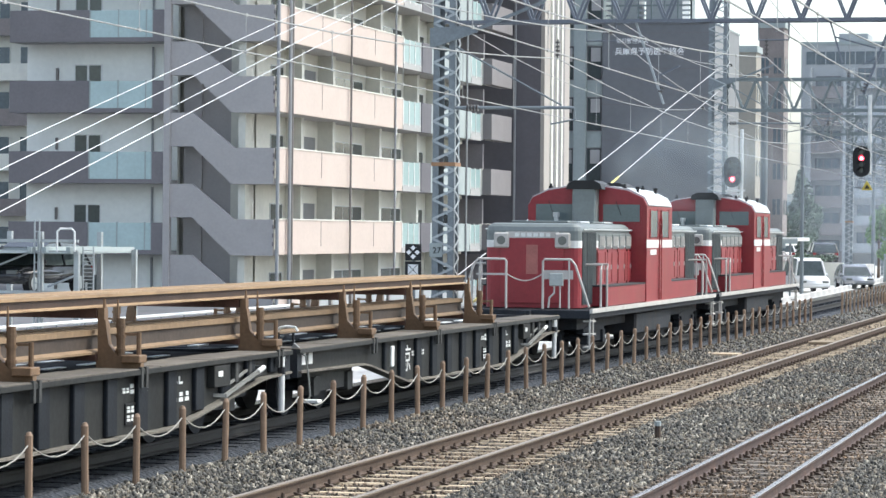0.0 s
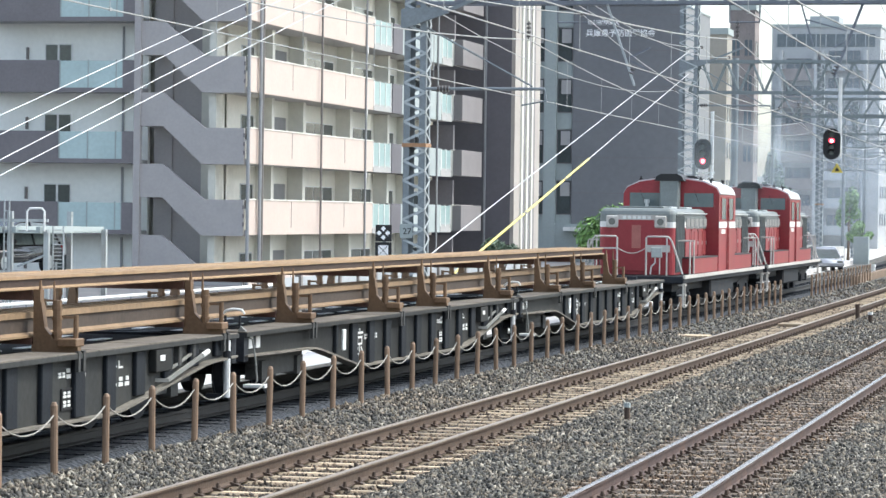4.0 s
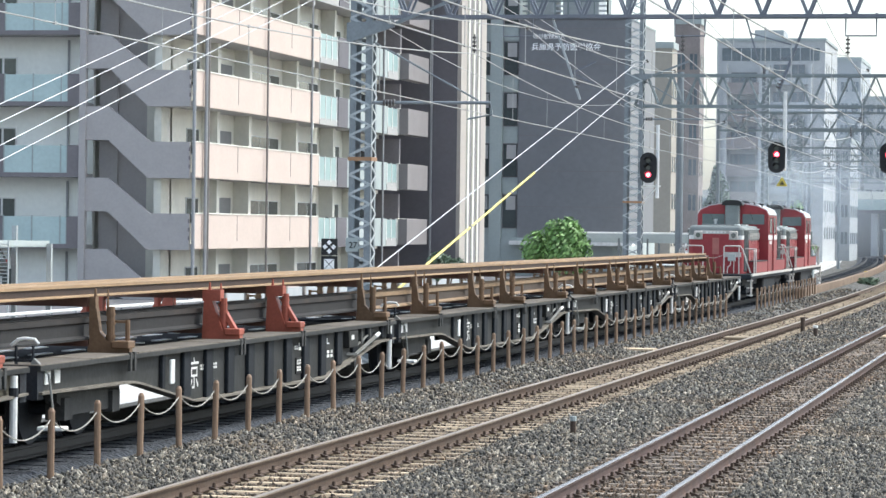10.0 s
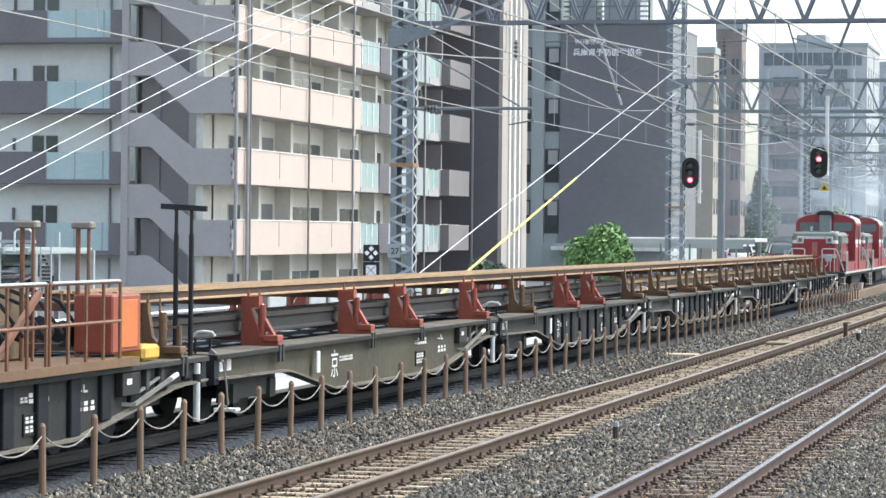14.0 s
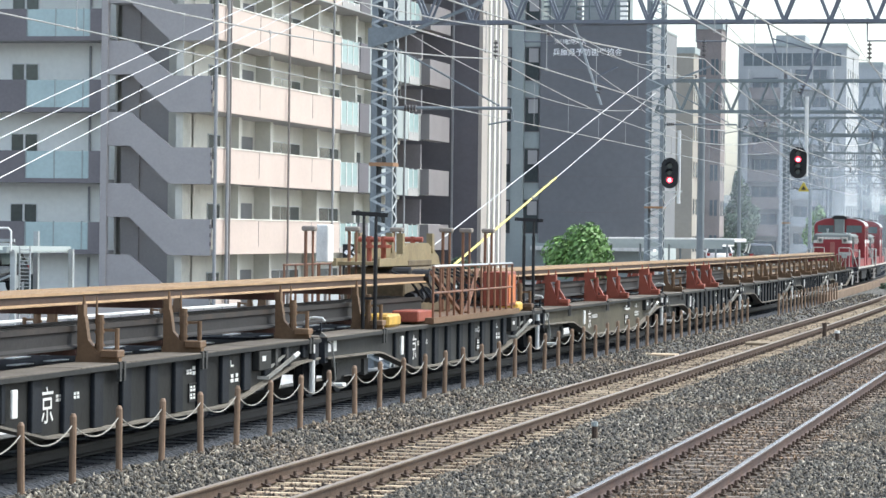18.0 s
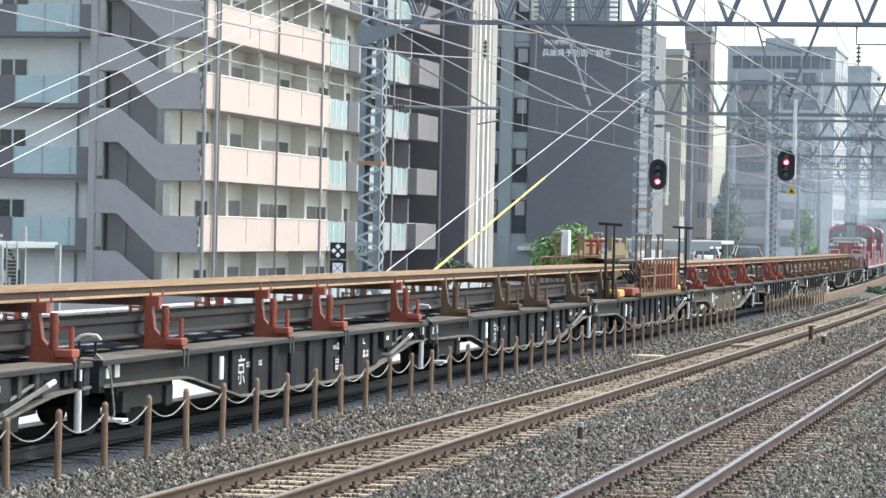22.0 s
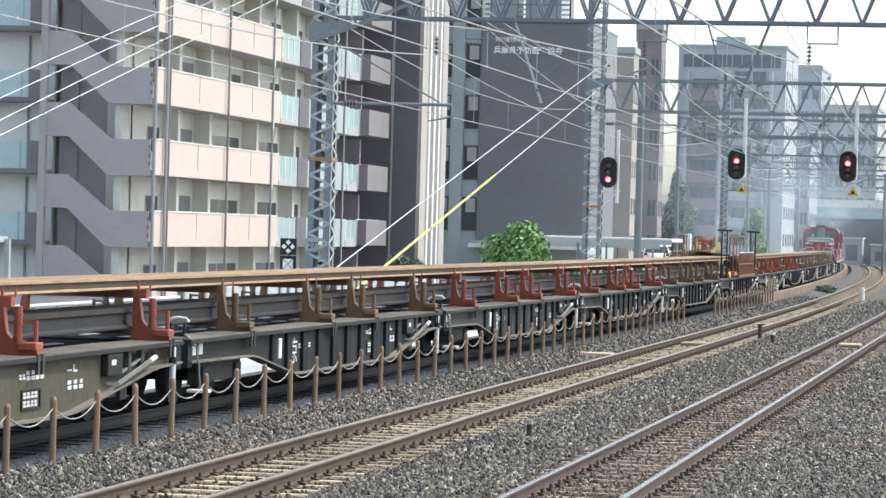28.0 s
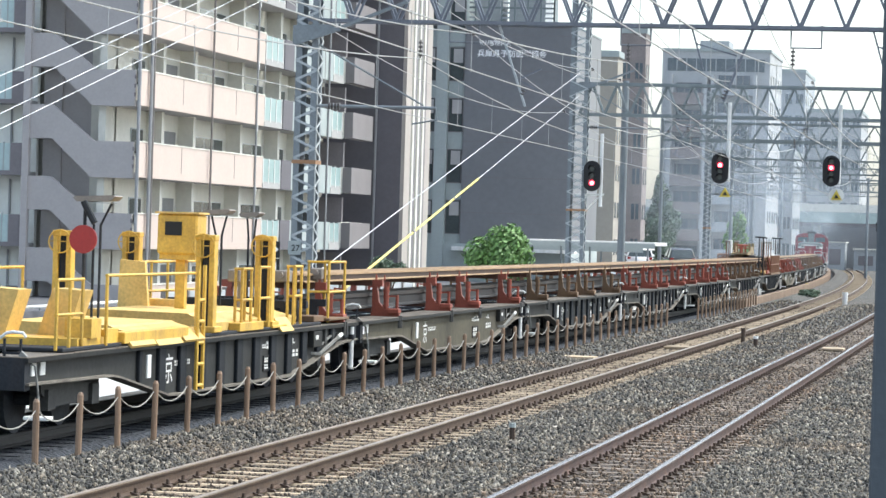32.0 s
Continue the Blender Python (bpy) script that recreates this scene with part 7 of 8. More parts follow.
# two guy wires with a yellow sleeve
for tip, foot, sleeve in (((-16.95, 115.8, 9.15), (-15.4, 62.5, 1.2), 0.0), ((-16.95, 115.8, 8.25), (-15.05, 66.0, 1.2), 0.42)):
    e = thing("guy_wire", pose(0, 0, 0), "steel guy wire from a mast to the ground", "cable", "guy wires")
    tip, foot = Vector(tip), Vector(foot)
    foot = foot + (foot - tip).normalized() * 9
    bm = bmesh.new()
    tube(bm, foot, tip, 0.013, 6)
    part("strand", bm, M_brightwire, e)
    if sleeve:
        bm = bmesh.new()
        d = tip - foot
        tube(bm, foot + d * 0.1, foot + d * 0.525, 0.032, 8)
        part("sleeve", bm, M_yellowsleeve, e, "yellow visibility sleeve")
        for u in (0.2, 0.32, 0.44):
            bm = bmesh.new()
            tube(bm, foot + d * u, foot + d * (u + 0.004), 0.042, 8)
            part("clamp", bm, M_insul, e)


# ---- signals ----
def signal(x, y, zc, lamp_z, lens, core, hang, label, sign=True, ring=False):
    e = thing("colour_light_signal", pose(x, y, zc), label, "signal", "signals")
    bm = bmesh.new()
    pts = []
    for i in range(24):
        a = 2 * math.pi * i / 24
        cz = 0.27 if math.sin(a) >= 0 else -0.27
        pts.append((0.34 * math.cos(a), cz + 0.34 * math.sin(a)))
    prism(bm, pts, 1, -0.04, 0.0)
    part("back_board", bm, M_black, e, "oval black backing board")
    part("housing", boxes((-0.16, 0.16, 0.0, 0.25, -0.5, 0.5), bev=0.03), M_black, e)
    for z in (0.28, 0.0, -0.28) if lamp_z == -0.28 else (0.36, 0.12, -0.12, -0.36):
        on = abs(z - lamp_z) < 0.05
        bm = bmesh.new()
        tube(bm, (0, -0.06, z), (0, -0.045, z), 0.11 if on else 0.09, 20)
        part("lens", bm, lens if on else M_winglass, e, "lit lens" if on else "dark lens")
        if on:
            bm = bmesh.new()
            tube(bm, (0, -0.07, z), (0, -0.062, z), 0.06, 16)
            part("lamp_core", bm, core, e)
        bm = bmesh.new()
        for i in range(8):
            a0, a1 = math.pi * i / 8, math.pi * (i + 1) / 8
            p = [(0.14 * math.cos(a0), z + 0.14 * math.sin(a0)), (0.14 * math.cos(a1), z + 0.14 * math.sin(a1))]
            vs = [bm.verts.new((p[0][0], -0.05, p[0][1])), bm.verts.new((p[1][0], -0.05, p[1][1])), bm.verts.new((p[1][0], -0.24, p[1][1] + 0.02)), bm.verts.new((p[0][0], -0.24, p[0][1] + 0.02))]
            bm.faces.new(vs)
        part("hood", bm, M_black, e)
    bm = bmesh.new()
    if hang:
        tube(bm, (0.28, 0.3, -0.5), (0.28, 0.3, hang), 0.075, 10)
        bar(bm, (0.0, 0.2, 0.3), (0.3, 0.3, 0.3), 0.06, 0.06)
        bar(bm, (0.0, 0.2, -0.3), (0.3, 0.3, -0.3), 0.06, 0.06)
    else:
        bar(bm, (-0.7, 0.3, -0.75), (0.45, 0.3, -0.72), 0.07, 0.07)
        tube(bm, (0.32, 0.3, -1.2), (0.32, 0.3, 1.7), 0.07, 10)
        bar(bm, (-0.6, 0.3, -1.7), (0.3, 0.3, -0.78), 0.05, 0.05)
    part("post", bm, M_white, e, "pale signal post")
    if sign:
        bm = bmesh.new()
        prism(bm, [(0.0, -1.12), (0.44, -1.12), (0.22, -0.74)], 1, 0.0, 0.03)
        part("triangle_plate", bm, M_yellowsign, e, "small yellow triangular plate")
        if ring:
            bm = bmesh.new()
            tube(bm, (0.22, 0.03, -0.97), (0.22, 0.05, -0.97), 0.31, 24)
            part("ring_plate", bm, M_white, e, "round white plate")
        bm = bmesh.new()
        prism(bm, [(0.12, -1.06), (0.32, -1.06), (0.22, -0.9)], 1, -0.01, 0.0)
        part("triangle_mark", bm, M_black, e)
    return e


signal(-16.28, 115.4, 5.06, -0.28, M_redlamp, M_redcore, 0, "black signal with a lit red lens on a bracketed post", False)
signal(-11.22, 115.4, 5.50, 0.12, M_redlamp, M_redcore, 2.6, "black signal with a lit red lens hung from the beam")
signal(-6.88, 115.4, 5.50, 0.12, M_redlamp, M_redcore, 2.6, "black signal with a lit red lens hung from the beam", True, True)
signal(-12.9, 300.0, 4.6, 0.12, M_green, M_green, 2.6, "small distant signal with a lit green lens", False)
pole(-12.6, 300.35, 8.0, 0.08, "thin grey post of the distant signal")

# black diamond board
e = thing("diamond_board", pose(-16.6, 65.5, -0.5), "two black square boards with white diamonds on a post", "sign")
bm = bmesh.new()
tube(bm, (0, 0.08, 0), (0, 0.08, 2.8), 0.04, 8)
part("post", bm, M_mast, e)
for n, z in enumerate((2.62, 2.22)):
    b = part("board", boxes((-0.19, 0.19, -0.02, 0.02, z - 0.19, z + 0.19), bev=0.006), M_black, e, "square black board")
    spots = ((0, 0.1), (0, -0.1), (0.1, 0), (-0.1, 0)) if n == 0 else ((0, 0),)
    for sx, sz in spots:
        bm = bmesh.new()
        r = 0.062 if n == 0 else 0.12
        if n == 0:
            prism(bm, [(sx - r, z + sz), (sx, z + sz - r), (sx + r, z + sz), (sx, z + sz + r)], 1, -0.026, -0.02)
        else:
            prism(bm, [(-r, z - r), (r, z - r), (r, z + r), (-r, z + r)], 1, -0.026, -0.02)
        part("white_mark", bm, M_letters, b)
    if n == 1:
        bm = bmesh.new()
        for s in (-1, 1):
            bar(bm, (-0.11, -0.03, z - s * 0.11), (0.11, -0.03, z + s * 0.11), 0.03, 0.01)
        part("cross_mark", bm, M_black, b)


# ---- plants ----
def leaf_mat(name, base):
    m = mat(name, base, 0.55, var=0.15, scale=6.0, bump=0.0)
    N, L = m.node_tree.nodes, m.node_tree.links
    b = N["Principled BSDF"]
    g = N.new("ShaderNodeNewGeometry")
    mr = N.new("ShaderNodeMapRange")
    mr.inputs["To Min"].default_value, mr.inputs["To Max"].default_value = 0.55, 1.5
    L.new(g.outputs["Random Per Island"], mr.inputs["Value"])
    sc = N.new("ShaderNodeVectorMath")
    sc.operation = "SCALE"
    L.new(b.inputs["Base Color"].links[0].from_socket, sc.inputs[0])
    L.new(mr.outputs["Result"], sc.inputs["Scale"])
    L.new(sc.outputs["Vector"], b.inputs["Base Color"])
    b.inputs["Subsurface Weight"].default_value = 0.0
    return m


M_leaf = leaf_mat("fresh_green_leaf", (0.14, 0.25, 0.075))
M_leafdark = leaf_mat("dark_green_leaf", (0.085, 0.125, 0.08))
M_bark = mat("brown_bark", (0.12, 0.085, 0.06), 0.9, var=0.25, scale=6.0, bump=0.4)


def tree(name, x, y, z, h, rx, rz, material, label, seed, leaves=3000, leaf=0.07, lobes=14, crown_z=None):
    rng = random.Random(seed)
    e = thing(name, pose(x, y, z), label, "bush" if "bush" in name else "tree", "" if "bush" in name else "trees")
    bm = bmesh.new()
    cz = crown_z if crown_z else h - rz
    tube(bm, (0, 0, 0), (0.05, 0, cz), 0.06 * h / 3 + 0.02, 8, 0.03)
    for k in range(7):
        a = rng.uniform(0, 6.28)
        tube(bm, (0.02, 0, cz * rng.uniform(0.5, 0.95)), (rx * 0.6 * math.cos(a), rx * 0.6 * math.sin(a), cz + rng.uniform(-0.2, 0.5) * rz), 0.03, 6, 0.01)
    part("trunk", bm, M_bark, e)
    centres = []
    for k in range(lobes):
        a, b = rng.uniform(0, 6.28), rng.uniform(-0.7, 1.0)
        r = math.sqrt(max(0, 1 - b * b)) * rng.uniform(0.45, 0.8)
        centres.append((Vector((rx * r * math.cos(a), rx * r * math.sin(a), cz + rz * b * 0.68)), rng.uniform(0.28, 0.5)))
    verts, faces = [], []
    for i in range(leaves):
        c, s = centres[i % lobes]
        d = Vector((rng.gauss(0, 1), rng.gauss(0, 1), rng.gauss(0, 1))).normalized()
        p = c + Vector((d.x * rx, d.y * rx, d.z * rz)) * s * rng.uniform(0.75, 1.08)
        n = (d + Vector((rng.gauss(0, 0.5), rng.gauss(0, 0.5), rng.gauss(0, 0.5)))).normalized()
        u = n.orthogonal().normalized()
        w = n.cross(u)
        l = leaf * rng.uniform(0.6, 1.4)
        k = len(verts)
        verts += [p - u * l, p + w * l * 0.5, p + u * l, p - w * l * 0.5]
        faces.append((k, k + 1, k + 2, k + 3))
    me = bpy.data.meshes.new("crown")
    me.from_pydata([tuple(v) for v in verts], [], faces)
    me.materials.append(material)
    c = new("crown", me)
    c.parent = e
    return e


tree("bush", -15.55, 90.0, -0.5, 3.45, 1.02, 1.15, M_leaf, "round bright green bush behind the train", 3, 6500, 0.075, 22)
tree("bush", -18.6, 88.0, -0.5, 2.4, 0.6, 0.6, M_leafdark, "small dark green shrub by the wall", 4, 1200, 0.07, 8)
tree("tree", -29.5, 250.0, -0.5, 8.4, 1.15, 3.9, M_leafdark, "tall dark green tree beside a tower", 5, 3600, 0.22, 16)
tree("tree", -19.6, 215.0, -0.5, 5.4, 1.0, 1.8, M_leaf, "slim light green tree by the line", 6, 1600, 0.14, 10)
tree("tree", -17.8, 205.0, -0.5, 3.0, 0.9, 0.9, M_leaf, "low light green tree by the line", 8, 1200, 0.12, 8)
tree("tree", -31.5, 270.0, -0.5, 7.5, 1.7, 3.0, M_leafdark, "dark green tree between buildings", 9, 2400, 0.2, 12)


# ---- parked cars ----
def car(x, y, z, rz, material, label, van=False):
    e = thing("parked_car", pose(x, y, z, 0, 0, rz), label, "car", "parked cars")
    L2, W2 = 2.1, 0.84
    hb, ht = (0.95, 1.85) if van else (0.82, 1.42)
    # lower body, then the glazed cabin with its pillars and roof
    bm = bmesh.new()
    prism(bm, [(-L2, 0.30), (L2, 0.30), (L2 + 0.05, 0.45), (L2 + 0.03, 0.62), (L2 - 0.12, hb - 0.12), (1.15, hb), (-L2 + 0.12, hb), (-L2 - 0.02, hb - 0.2), (-L2 - 0.04, 0.5)], 0, -W2, W2)
    bmesh.ops.bevel(bm, geom=bm.edges[:], offset=0.06, segments=3, affect="EDGES")
    part("body", bm, material, e, "", True)
    top = [(-L2 + 0.16, hb - 0.02), (-L2 + 0.42, ht - 0.12), (-L2 + 0.75, ht - 0.01), (-0.6, ht + 0.03), (0.1 if not van else 0.7, ht), (0.45 if not van else 0.98, ht - 0.13), (1.2, hb - 0.02)]
    bm = bmesh.new()
    rows = []
    for yy, zz in top:
        k = (zz - hb) / (ht - hb)
        wd = W2 - 0.03 - 0.17 * max(0.0, k)
        rows.append([bm.verts.new((-wd, yy, zz)), bm.verts.new((wd, yy, zz))])
    base = [bm.verts.new((sx * (W2 - 0.04), yy, hb - 0.03)) for sx in (-1, 1) for yy in (top[0][0], top[-1][0])]
    for a, b in zip(rows, rows[1:]):
        bm.faces.new((a[0], a[1], b[1], b[0]))
    bm.faces.new([r[0] for r in rows])
    bm.faces.new([r[1] for r in rows][::-1])
    bmesh.ops.recalc_face_normals(bm, faces=bm.faces[:])
    bmesh.ops.delete(bm, geom=base, context="VERTS")
    part("glasshouse", bm, M_winglass, e, "dark car windows")
    bm = bmesh.new()
    for (ya, za), (yb, zb) in zip(top[1:5], top[2:6]):
        wa, wb = W2 - 0.02 - 0.17, W2 - 0.02 - 0.17
        vs = [bm.verts.new(p) for p in ((-wa, ya, za + 0.012), (wa, ya, za + 0.012), (wb, yb, zb + 0.012), (-wb, yb, zb + 0.012))]
        bm.faces.new(vs)
    bmesh.ops.remove_doubles(bm, verts=bm.verts[:], dist=0.001)
    bmesh.ops.solidify(bm, geom=bm.faces[:], thickness=0.03)
    part("roof", bm, material, e)
    for sx in (-1, 1):
        for a, b in (((W2 - 0.03, 1.2, hb - 0.02), (W2 - 0.19, top[5][0], top[5][1] + 0.02)), ((W2 - 0.03, -0.45, hb - 0.02), (W2 - 0.19, -0.45, ht + 0.01)), ((W2 - 0.03, -L2 + 0.16, hb - 0.02), (W2 - 0.19, -L2 + 0.45, ht - 0.1))):
            bm = bmesh.new()
            bar(bm, (sx * a[0], a[1], a[2]), (sx * b[0], b[1], b[2]), 0.07, 0.07)
            part("pillar", bm, material, e)
        part("mirror", boxes((min(sx * W2, sx * (W2 + 0.16)), max(sx * W2, sx * (W2 + 0.16)), 0.85, 0.97, hb, hb + 0.14), bev=0.03), material, e)
        part("headlamp", boxes((sx * 0.6 - 0.17, sx * 0.6 + 0.17, L2 - 0.05, L2 + 0.045, 0.56, 0.68), bev=0.02), M_lens, e)
    for sx in (-1, 1):
        for sy in (-1.3, 1.3):
            bm = bmesh.new()
            tube(bm, (sx * (W2 - 0.18), sy, 0.31), (sx * (W2 + 0.01), sy, 0.31), 0.31, 18)
            w = part("wheel", bm, M_black, e)
            bm = bmesh.new()
            tube(bm, (sx * (W2 + 0.011), sy, 0.31), (sx * (W2 + 0.02), sy, 0.31), 0.19, 14)
            part("rim", bm, M_steelgrey, w)
        part("tail_lamp", boxes((sx * 0.7 - 0.1, sx * 0.7 + 0.1, -L2 - 0.03, -L2 + 0.03, 0.62, 0.78)), M_redplastic, e)
    part("bumper", boxes((-W2, W2, -L2 - 0.06, -L2 + 0.1, 0.34, 0.5), bev=0.03), material, e)
    return e


M_redplastic = mat("red_lamp_plastic", (0.25, 0.02, 0.02), 0.25, var=0.05)
M_carwhite = mat("white_car_paint", (0.75, 0.75, 0.74), 0.2, var=0.02, bump=0.0, spec=0.6)
M_carsilver = mat("silver_car_paint", (0.42, 0.43, 0.45), 0.25, 0.5, var=0.03, bump=0.0)
M_cardark = mat("black_car_paint", (0.02, 0.021, 0.024), 0.15, var=0.03, bump=0.0, spec=0.7)
car(-18.3, 158.0, -0.5, 200, M_carwhite, "white van parked beyond the line", True)
car(-16.9, 170.0, -0.5, 195, M_carsilver, "silver car parked beyond the line")
car(-20.4, 150.0, -0.5, 200, M_carwhite, "white car parked beside the van")
car(-21.0, 190.0, 0.7, 14, M_cardark, "dark car parked on the raised lot")
car(-23.6, 190.5, 0.7, 8, M_carwhite, "white car parked on the raised lot")

lot = thing("raised_car_lot", pose(0, 0, 0), "raised concrete car lot with a low planted edge", "platform")
block("slab", lot, M_concrete, (-27.0, -18.5, 180, 200, -0.5, 0.7))
block("hedge_trough", lot, M_offwhite, (-27.0, -18.5, 179.6, 180, -0.5, 0.95))
tagged(tree("bush", -20.5, 179.7, 0.9, 0.6, 1.4, 0.3, M_leafdark, "low dark hedge along the raised lot", 12, 900, 0.08, 12))

# long low canopies behind the train
for x0, x1, y, z, lab in ((-23.0, -16.6, 140.0, 2.30, "long white flat canopy on thin posts"), (-26.5, -18.4, 150.0, 2.05, "pale flat canopy behind the first one")):
    e = thing("flat_canopy", pose(0, 0, 0), lab, "canopy", "canopies")
    block("roof", e, M_white, (x0, x1, y, y + 5, z, z + 0.18), bev=0.02)
    block("fascia", e, M_palegrey, (x0, x1, y - 0.03, y, z - 0.12, z + 0.1))
    n = 5
    for i in range(n):
        x = x0 + 0.4 + (x1 - x0 - 0.8) * i / (n - 1)
        bm = bmesh.new()
        tube(bm, (x, y + 0.4, -0.5), (x, y + 0.4, z), 0.05, 8)
        part("post", bm, M_mast, e)

# pale boundary fence along the curve
f = thing("boundary_wall", pose(0, 0, 0), "low pale concrete kerb wall along the curving line", "wall")
p0 = None
for i in range(48):
    y = 120.0 + i * 3.2
    m = pose(-15.9 + bend(y), y, 0, 0, 0, turn(y))
    if p0 is None:
        p0 = part("panel", boxes((-0.12, 0.12, 0.02, 3.18, -0.6, -0.2), bev=0.02), M_concrete, f)
        p0.matrix_basis = m
    else:
        share("panel", p0, m, f)
bx = thing("relay_cabinet", pose(-17.0, 196.0, -0.5), "pale grey relay cabinet beside the line", "cabinet")
block("body", bx, M_palegrey, (-0.5, 0.5, -0.4, 0.4, 0.1, 1.9), bev=0.02)
block("plinth", bx, M_concrete, (-0.55, 0.55, -0.45, 0.45, 0.0, 0.1))
block("door", bx, M_palegrey, (-0.44, 0.44, -0.43, -0.4, 0.2, 1.8))

# low dark wall with a white rail behind the train, then white panels
yw = thing("yard_wall", pose(0, 0, 0), "low dark grey wall with a white handrail", "wall")
block("wall", yw, M_asphalt, (-20.3, -20.1, 40, 69, -0.5, 0.70))
bm = bmesh.new()
tube(bm, (-20.2, 40, 0.79), (-20.2, 69, 0.79), 0.035, 8)
part("handrail", bm, M_white, yw, "white handrail")
for k in range(20):
    bm = bmesh.new()
    tube(bm, (-20.2, 40.3 + k * 1.5, 0.68), (-20.2, 40.3 + k * 1.5, 0.79), 0.02, 6)
    part("rail_post", bm, M_mast, yw)
pf = thing("panel_fence", pose(0, 0, 0), "white panel fence with dark posts behind the train", "fence")
for k in range(16):
    y = 69.2 + k * 1.9
    block("panel", pf, M_farwhite, (-20.23, -20.17, y + 0.14, y + 1.76, 0.05, 0.95))
    block("post", pf, M_darkpipe, (-20.28, -20.12, y - 0.08, y + 0.08, -0.5, 1.02))

# ---- two-level steel car stacker by the apartment house ----
def stacker():
    e = thing("car_stacker", pose(-29.0, 75.0, -0.5), "galvanised two-level car parking rig with white pallets", "parking rig")
    for x in (-3.2, -0.45, 0.6):
        for y in (0.0, 4.6):
            block("column", e, M_steelgrey, (x - 0.07, x + 0.07, y - 0.07, y + 0.07, 0, 3.0 if x < 0 else 2.5))
    for z in (1.35, 2.45, 2.75):
        block("front_beam", e, M_steelgrey, (-3.3, 0.66, -0.12, -0.04, z - 0.04, z + 0.04))
    for x0, x1 in ((-3.1, -0.6), (-0.3, 0.52)):
        p = block("pallet", e, M_palegrey, (x0, x1, -0.3, 4.8, 2.40, 2.44), label="pale sheet-steel pallet", bev=0.02)
        block("pallet_lip", p, M_palegrey, (x0, x0 + 0.12, -0.3, 4.8, 2.44, 2.58), (x1 - 0.12, x1, -0.3, 4.8, 2.44, 2.58))
        p = block("pallet", e, M_white, (x0, x1, -0.3, 4.8, 1.20, 1.26), label="white sheet-steel pallet", bev=0.02)
    bm = bmesh.new()
    pipe(bm, [(0.1, -0.2, 2.46), (0.1, -0.2, 3.0), (0.18, -0.2, 3.08), (0.52, -0.2, 3.08), (0.6, -0.2, 3.0), (0.6, -0.2, 2.46)], 0.03, 6)
    part("hoop", bm, M_white, e, "white guard hoop")
    bm = bmesh.new()
    for d in (-0.12, 0.02):
        tube(bm, (-0.45 + d, -0.15, 0), (-0.45 + d, -0.15, 3.3), 0.025, 6)
    for k in range(11):
        tube(bm, (-0.57, -0.15, 0.2 + 0.28 * k), (-0.43, -0.15, 0.2 + 0.28 * k), 0.018, 6)
    part("ladder", bm, M_steelgrey, e)
    bm = bmesh.new()
    for k in range(16):
        tube(bm, (0.7, 0.2, 1.0 + 0.1 * k), (1.0, 0.2, 1.0 + 0.1 * k), 0.012, 4)
    for x in (0.7, 1.0):
        tube(bm, (x, 0.2, 0), (x, 0.2, 2.6), 0.025, 6)
    part("side_grille", bm, M_steelgrey, e)
    bm = bmesh.new()
    pipe(bm, [(-3.2, -0.1, 1.45), (-0.8, -0.1, 2.4)], 0.03, 6)
    pipe(bm, [(-0.2, -0.1, 1.5), (0.55, -0.1, 1.8)], 0.03, 6)
    part("brace", bm, M_steelgrey, e)
    return e


stacker()
car(-30.6, 77.2, 0.76, 172, M_cardark, "black car standing on the rig's lower pallet")

# ---- small things along the tracks ----
def marker(x, y, h, r, label, cap=M_white, body=M_clip):
    e = thing("track_marker", pose(x + bend(y), y, ground_z(x) - 0.02), label, "marker", "track markers")
    bm = bmesh.new()
    tube(bm, (0, 0, 0), (0, 0, h * 0.78), r, 8)
    part("stem", bm, body, e)
    bm = bmesh.new()
    tube(bm, (0, 0, h * 0.78), (0, 0, h), r * 1.15, 8)
    part("cap", bm, cap, e, "white cap")
    return e


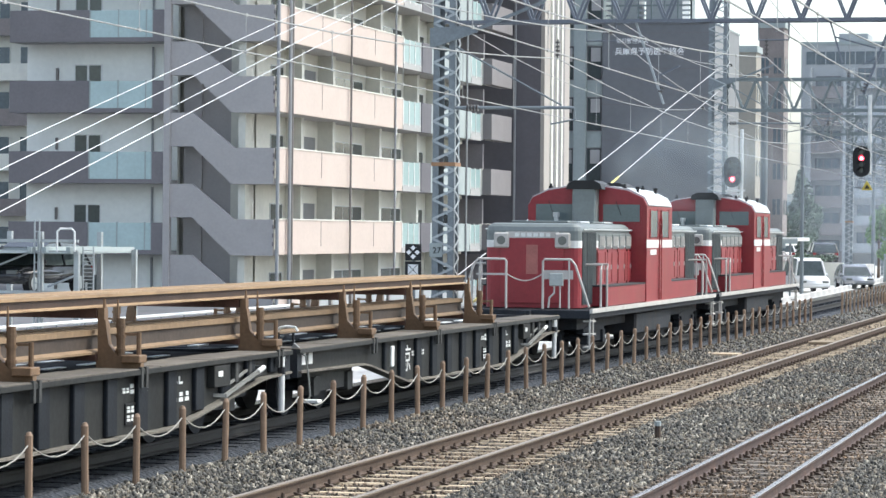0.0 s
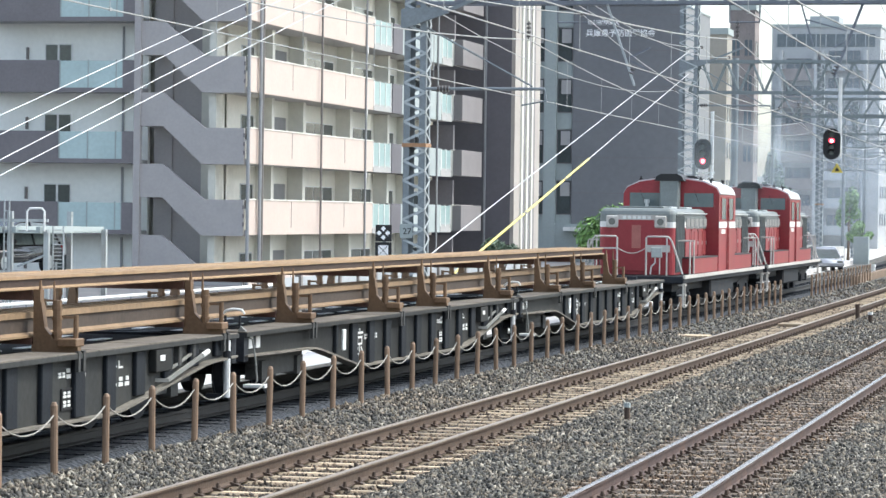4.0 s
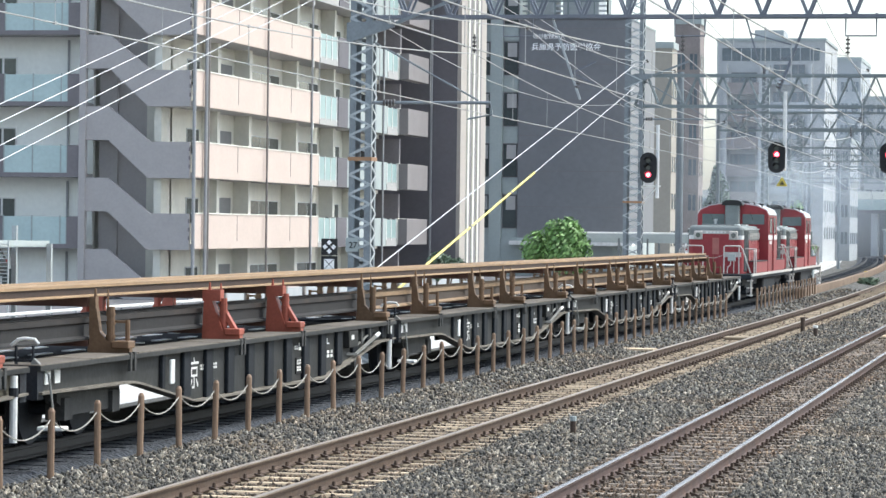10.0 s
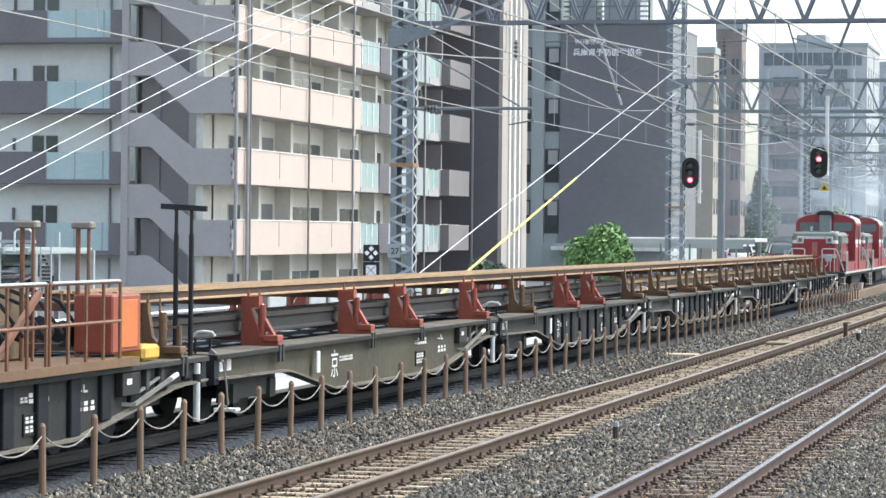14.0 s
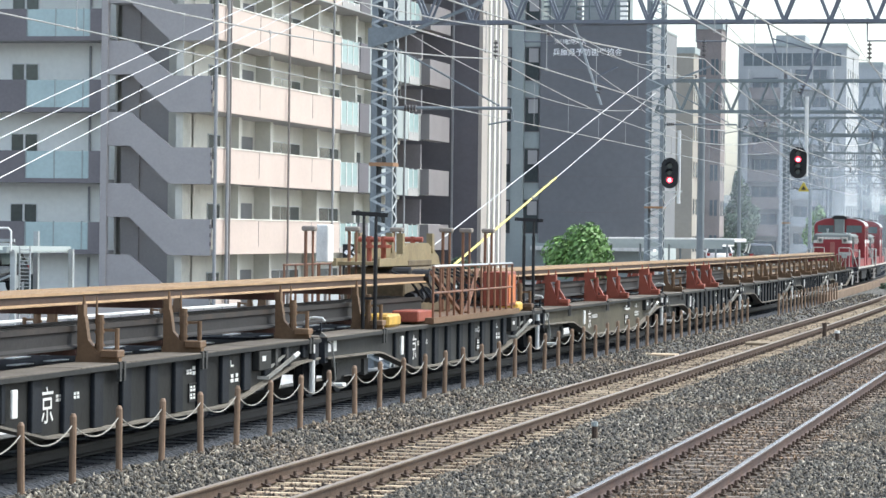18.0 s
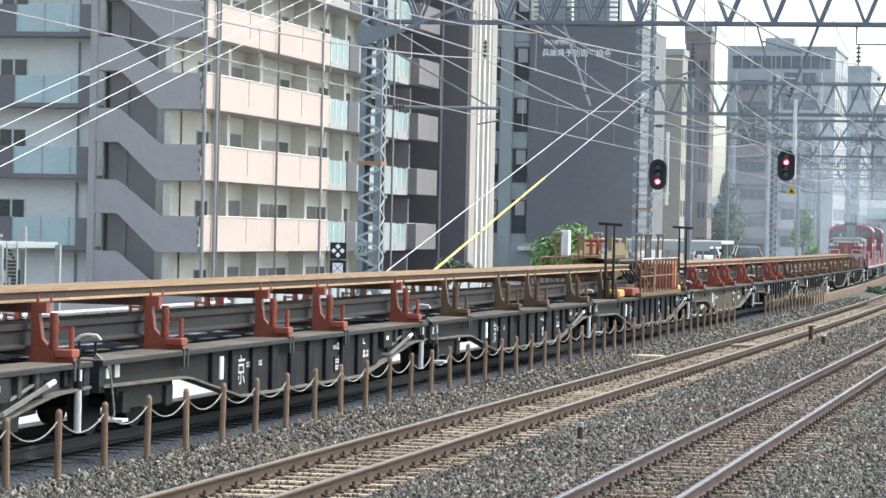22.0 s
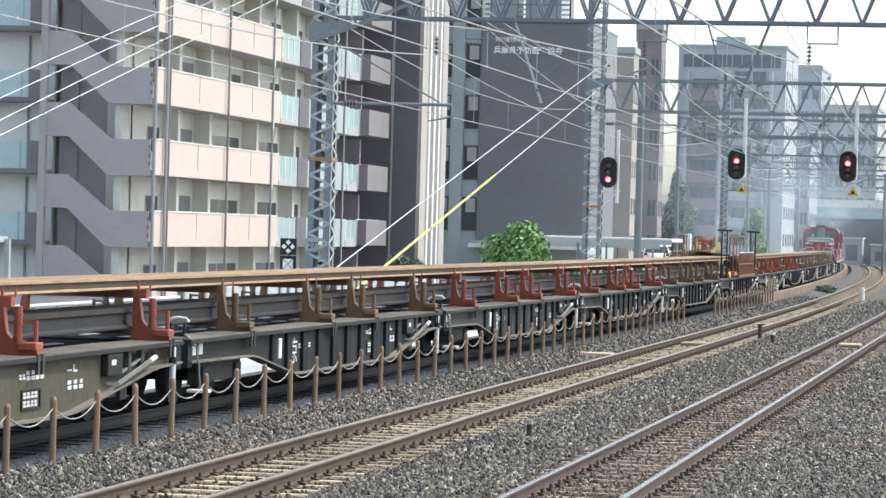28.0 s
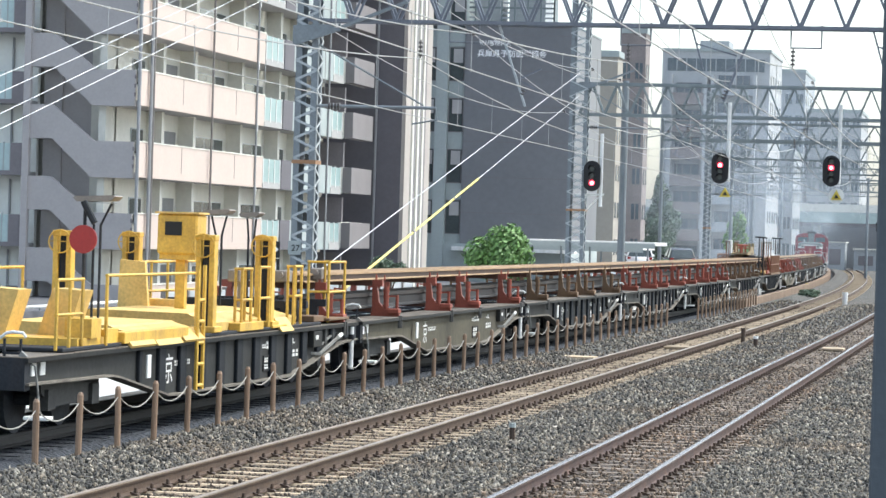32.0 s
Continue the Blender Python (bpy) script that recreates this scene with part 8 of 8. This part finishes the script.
marker(-6.41, 38.6, 0.27, 0.04, "short dark stake with a grey cap between the tracks", M_palegrey)
marker(-11.3, 142.4, 0.62, 0.12, "stubby white marker post by the curve", M_white, M_white)
marker(-7.0, 138.0, 0.62, 0.12, "stubby white marker post between the tracks", M_white, M_white)
marker(-7.1, 81.0, 0.45, 0.06, "dark stake between the tracks", M_clip)
marker(-6.5, 78.0, 0.3, 0.06, "low dark stake with a pale cap")
marker(-10.9, 186.0, 0.55, 0.09, "low marker lamp post on the curve", M_yellowsign, M_white)


def slab_box(x, y, sx, sy, label):
    e = thing("track_box", pose(x + bend(y), y, -0.16), label, "track equipment", "track boxes")
    block("lid", e, M_sleeper_pale, (-sx, sx, -sy, sy, 0.02, 0.08), bev=0.01)
    block("base", e, M_clip, (-sx * 0.9, sx * 0.9, -sy * 0.9, sy * 0.9, -0.1, 0.02))


slab_box(-8.15, 74.6, 0.35, 0.5, "pale flat box lying between the rails")
slab_box(-4.42, 77.5, 0.28, 0.45, "pale flat box lying between the near rails")
slab_box(-9.5, 66.0, 0.4, 0.35, "pale slab on the ballast shoulder")
tree("weed_bush", -10.2, 156.0, -0.2, 0.42, 0.7, 0.22, M_leafdark, "tuft of green weeds on the ballast", 21, 700, 0.09, 8)

# concrete trough lids by the fence foot
tro = thing("cable_trough", pose(0, 0, 0), "broken row of pale concrete trough lids by the fence", "cable trough")
l0 = None
for i in range(60):
    y = 24.0 + i * 1.1
    if i % 5 in (1, 3) or i % 7 == 2:
        continue
    m = pose(-10.5, y, -0.2 + 0.01 * math.sin(i * 2.1), 0, -6, 0)
    if l0 is None:
        l0 = part("lid", boxes((-0.1, 0.1, -0.42, 0.42, -0.05, 0.0), bev=0.008), M_concrete, tro)
        l0.matrix_basis = m
    else:
        share("lid", l0, m, tro)

# steel column at the platform's end
col = thing("platform_column", pose(-0.40, 12.0, -0.3), "dark blue-grey steel column close to the camera", "column")
block("shaft", col, mat("dark_blue_grey_paint", (0.07, 0.085, 0.10), 0.5, var=0.08), (-0.12, 0.35, -0.12, 0.12, 0, 6.5), bev=0.01)
block("foot", col, M_steelgrey, (-0.2, 0.43, -0.2, 0.2, 0, 0.05))


motions()
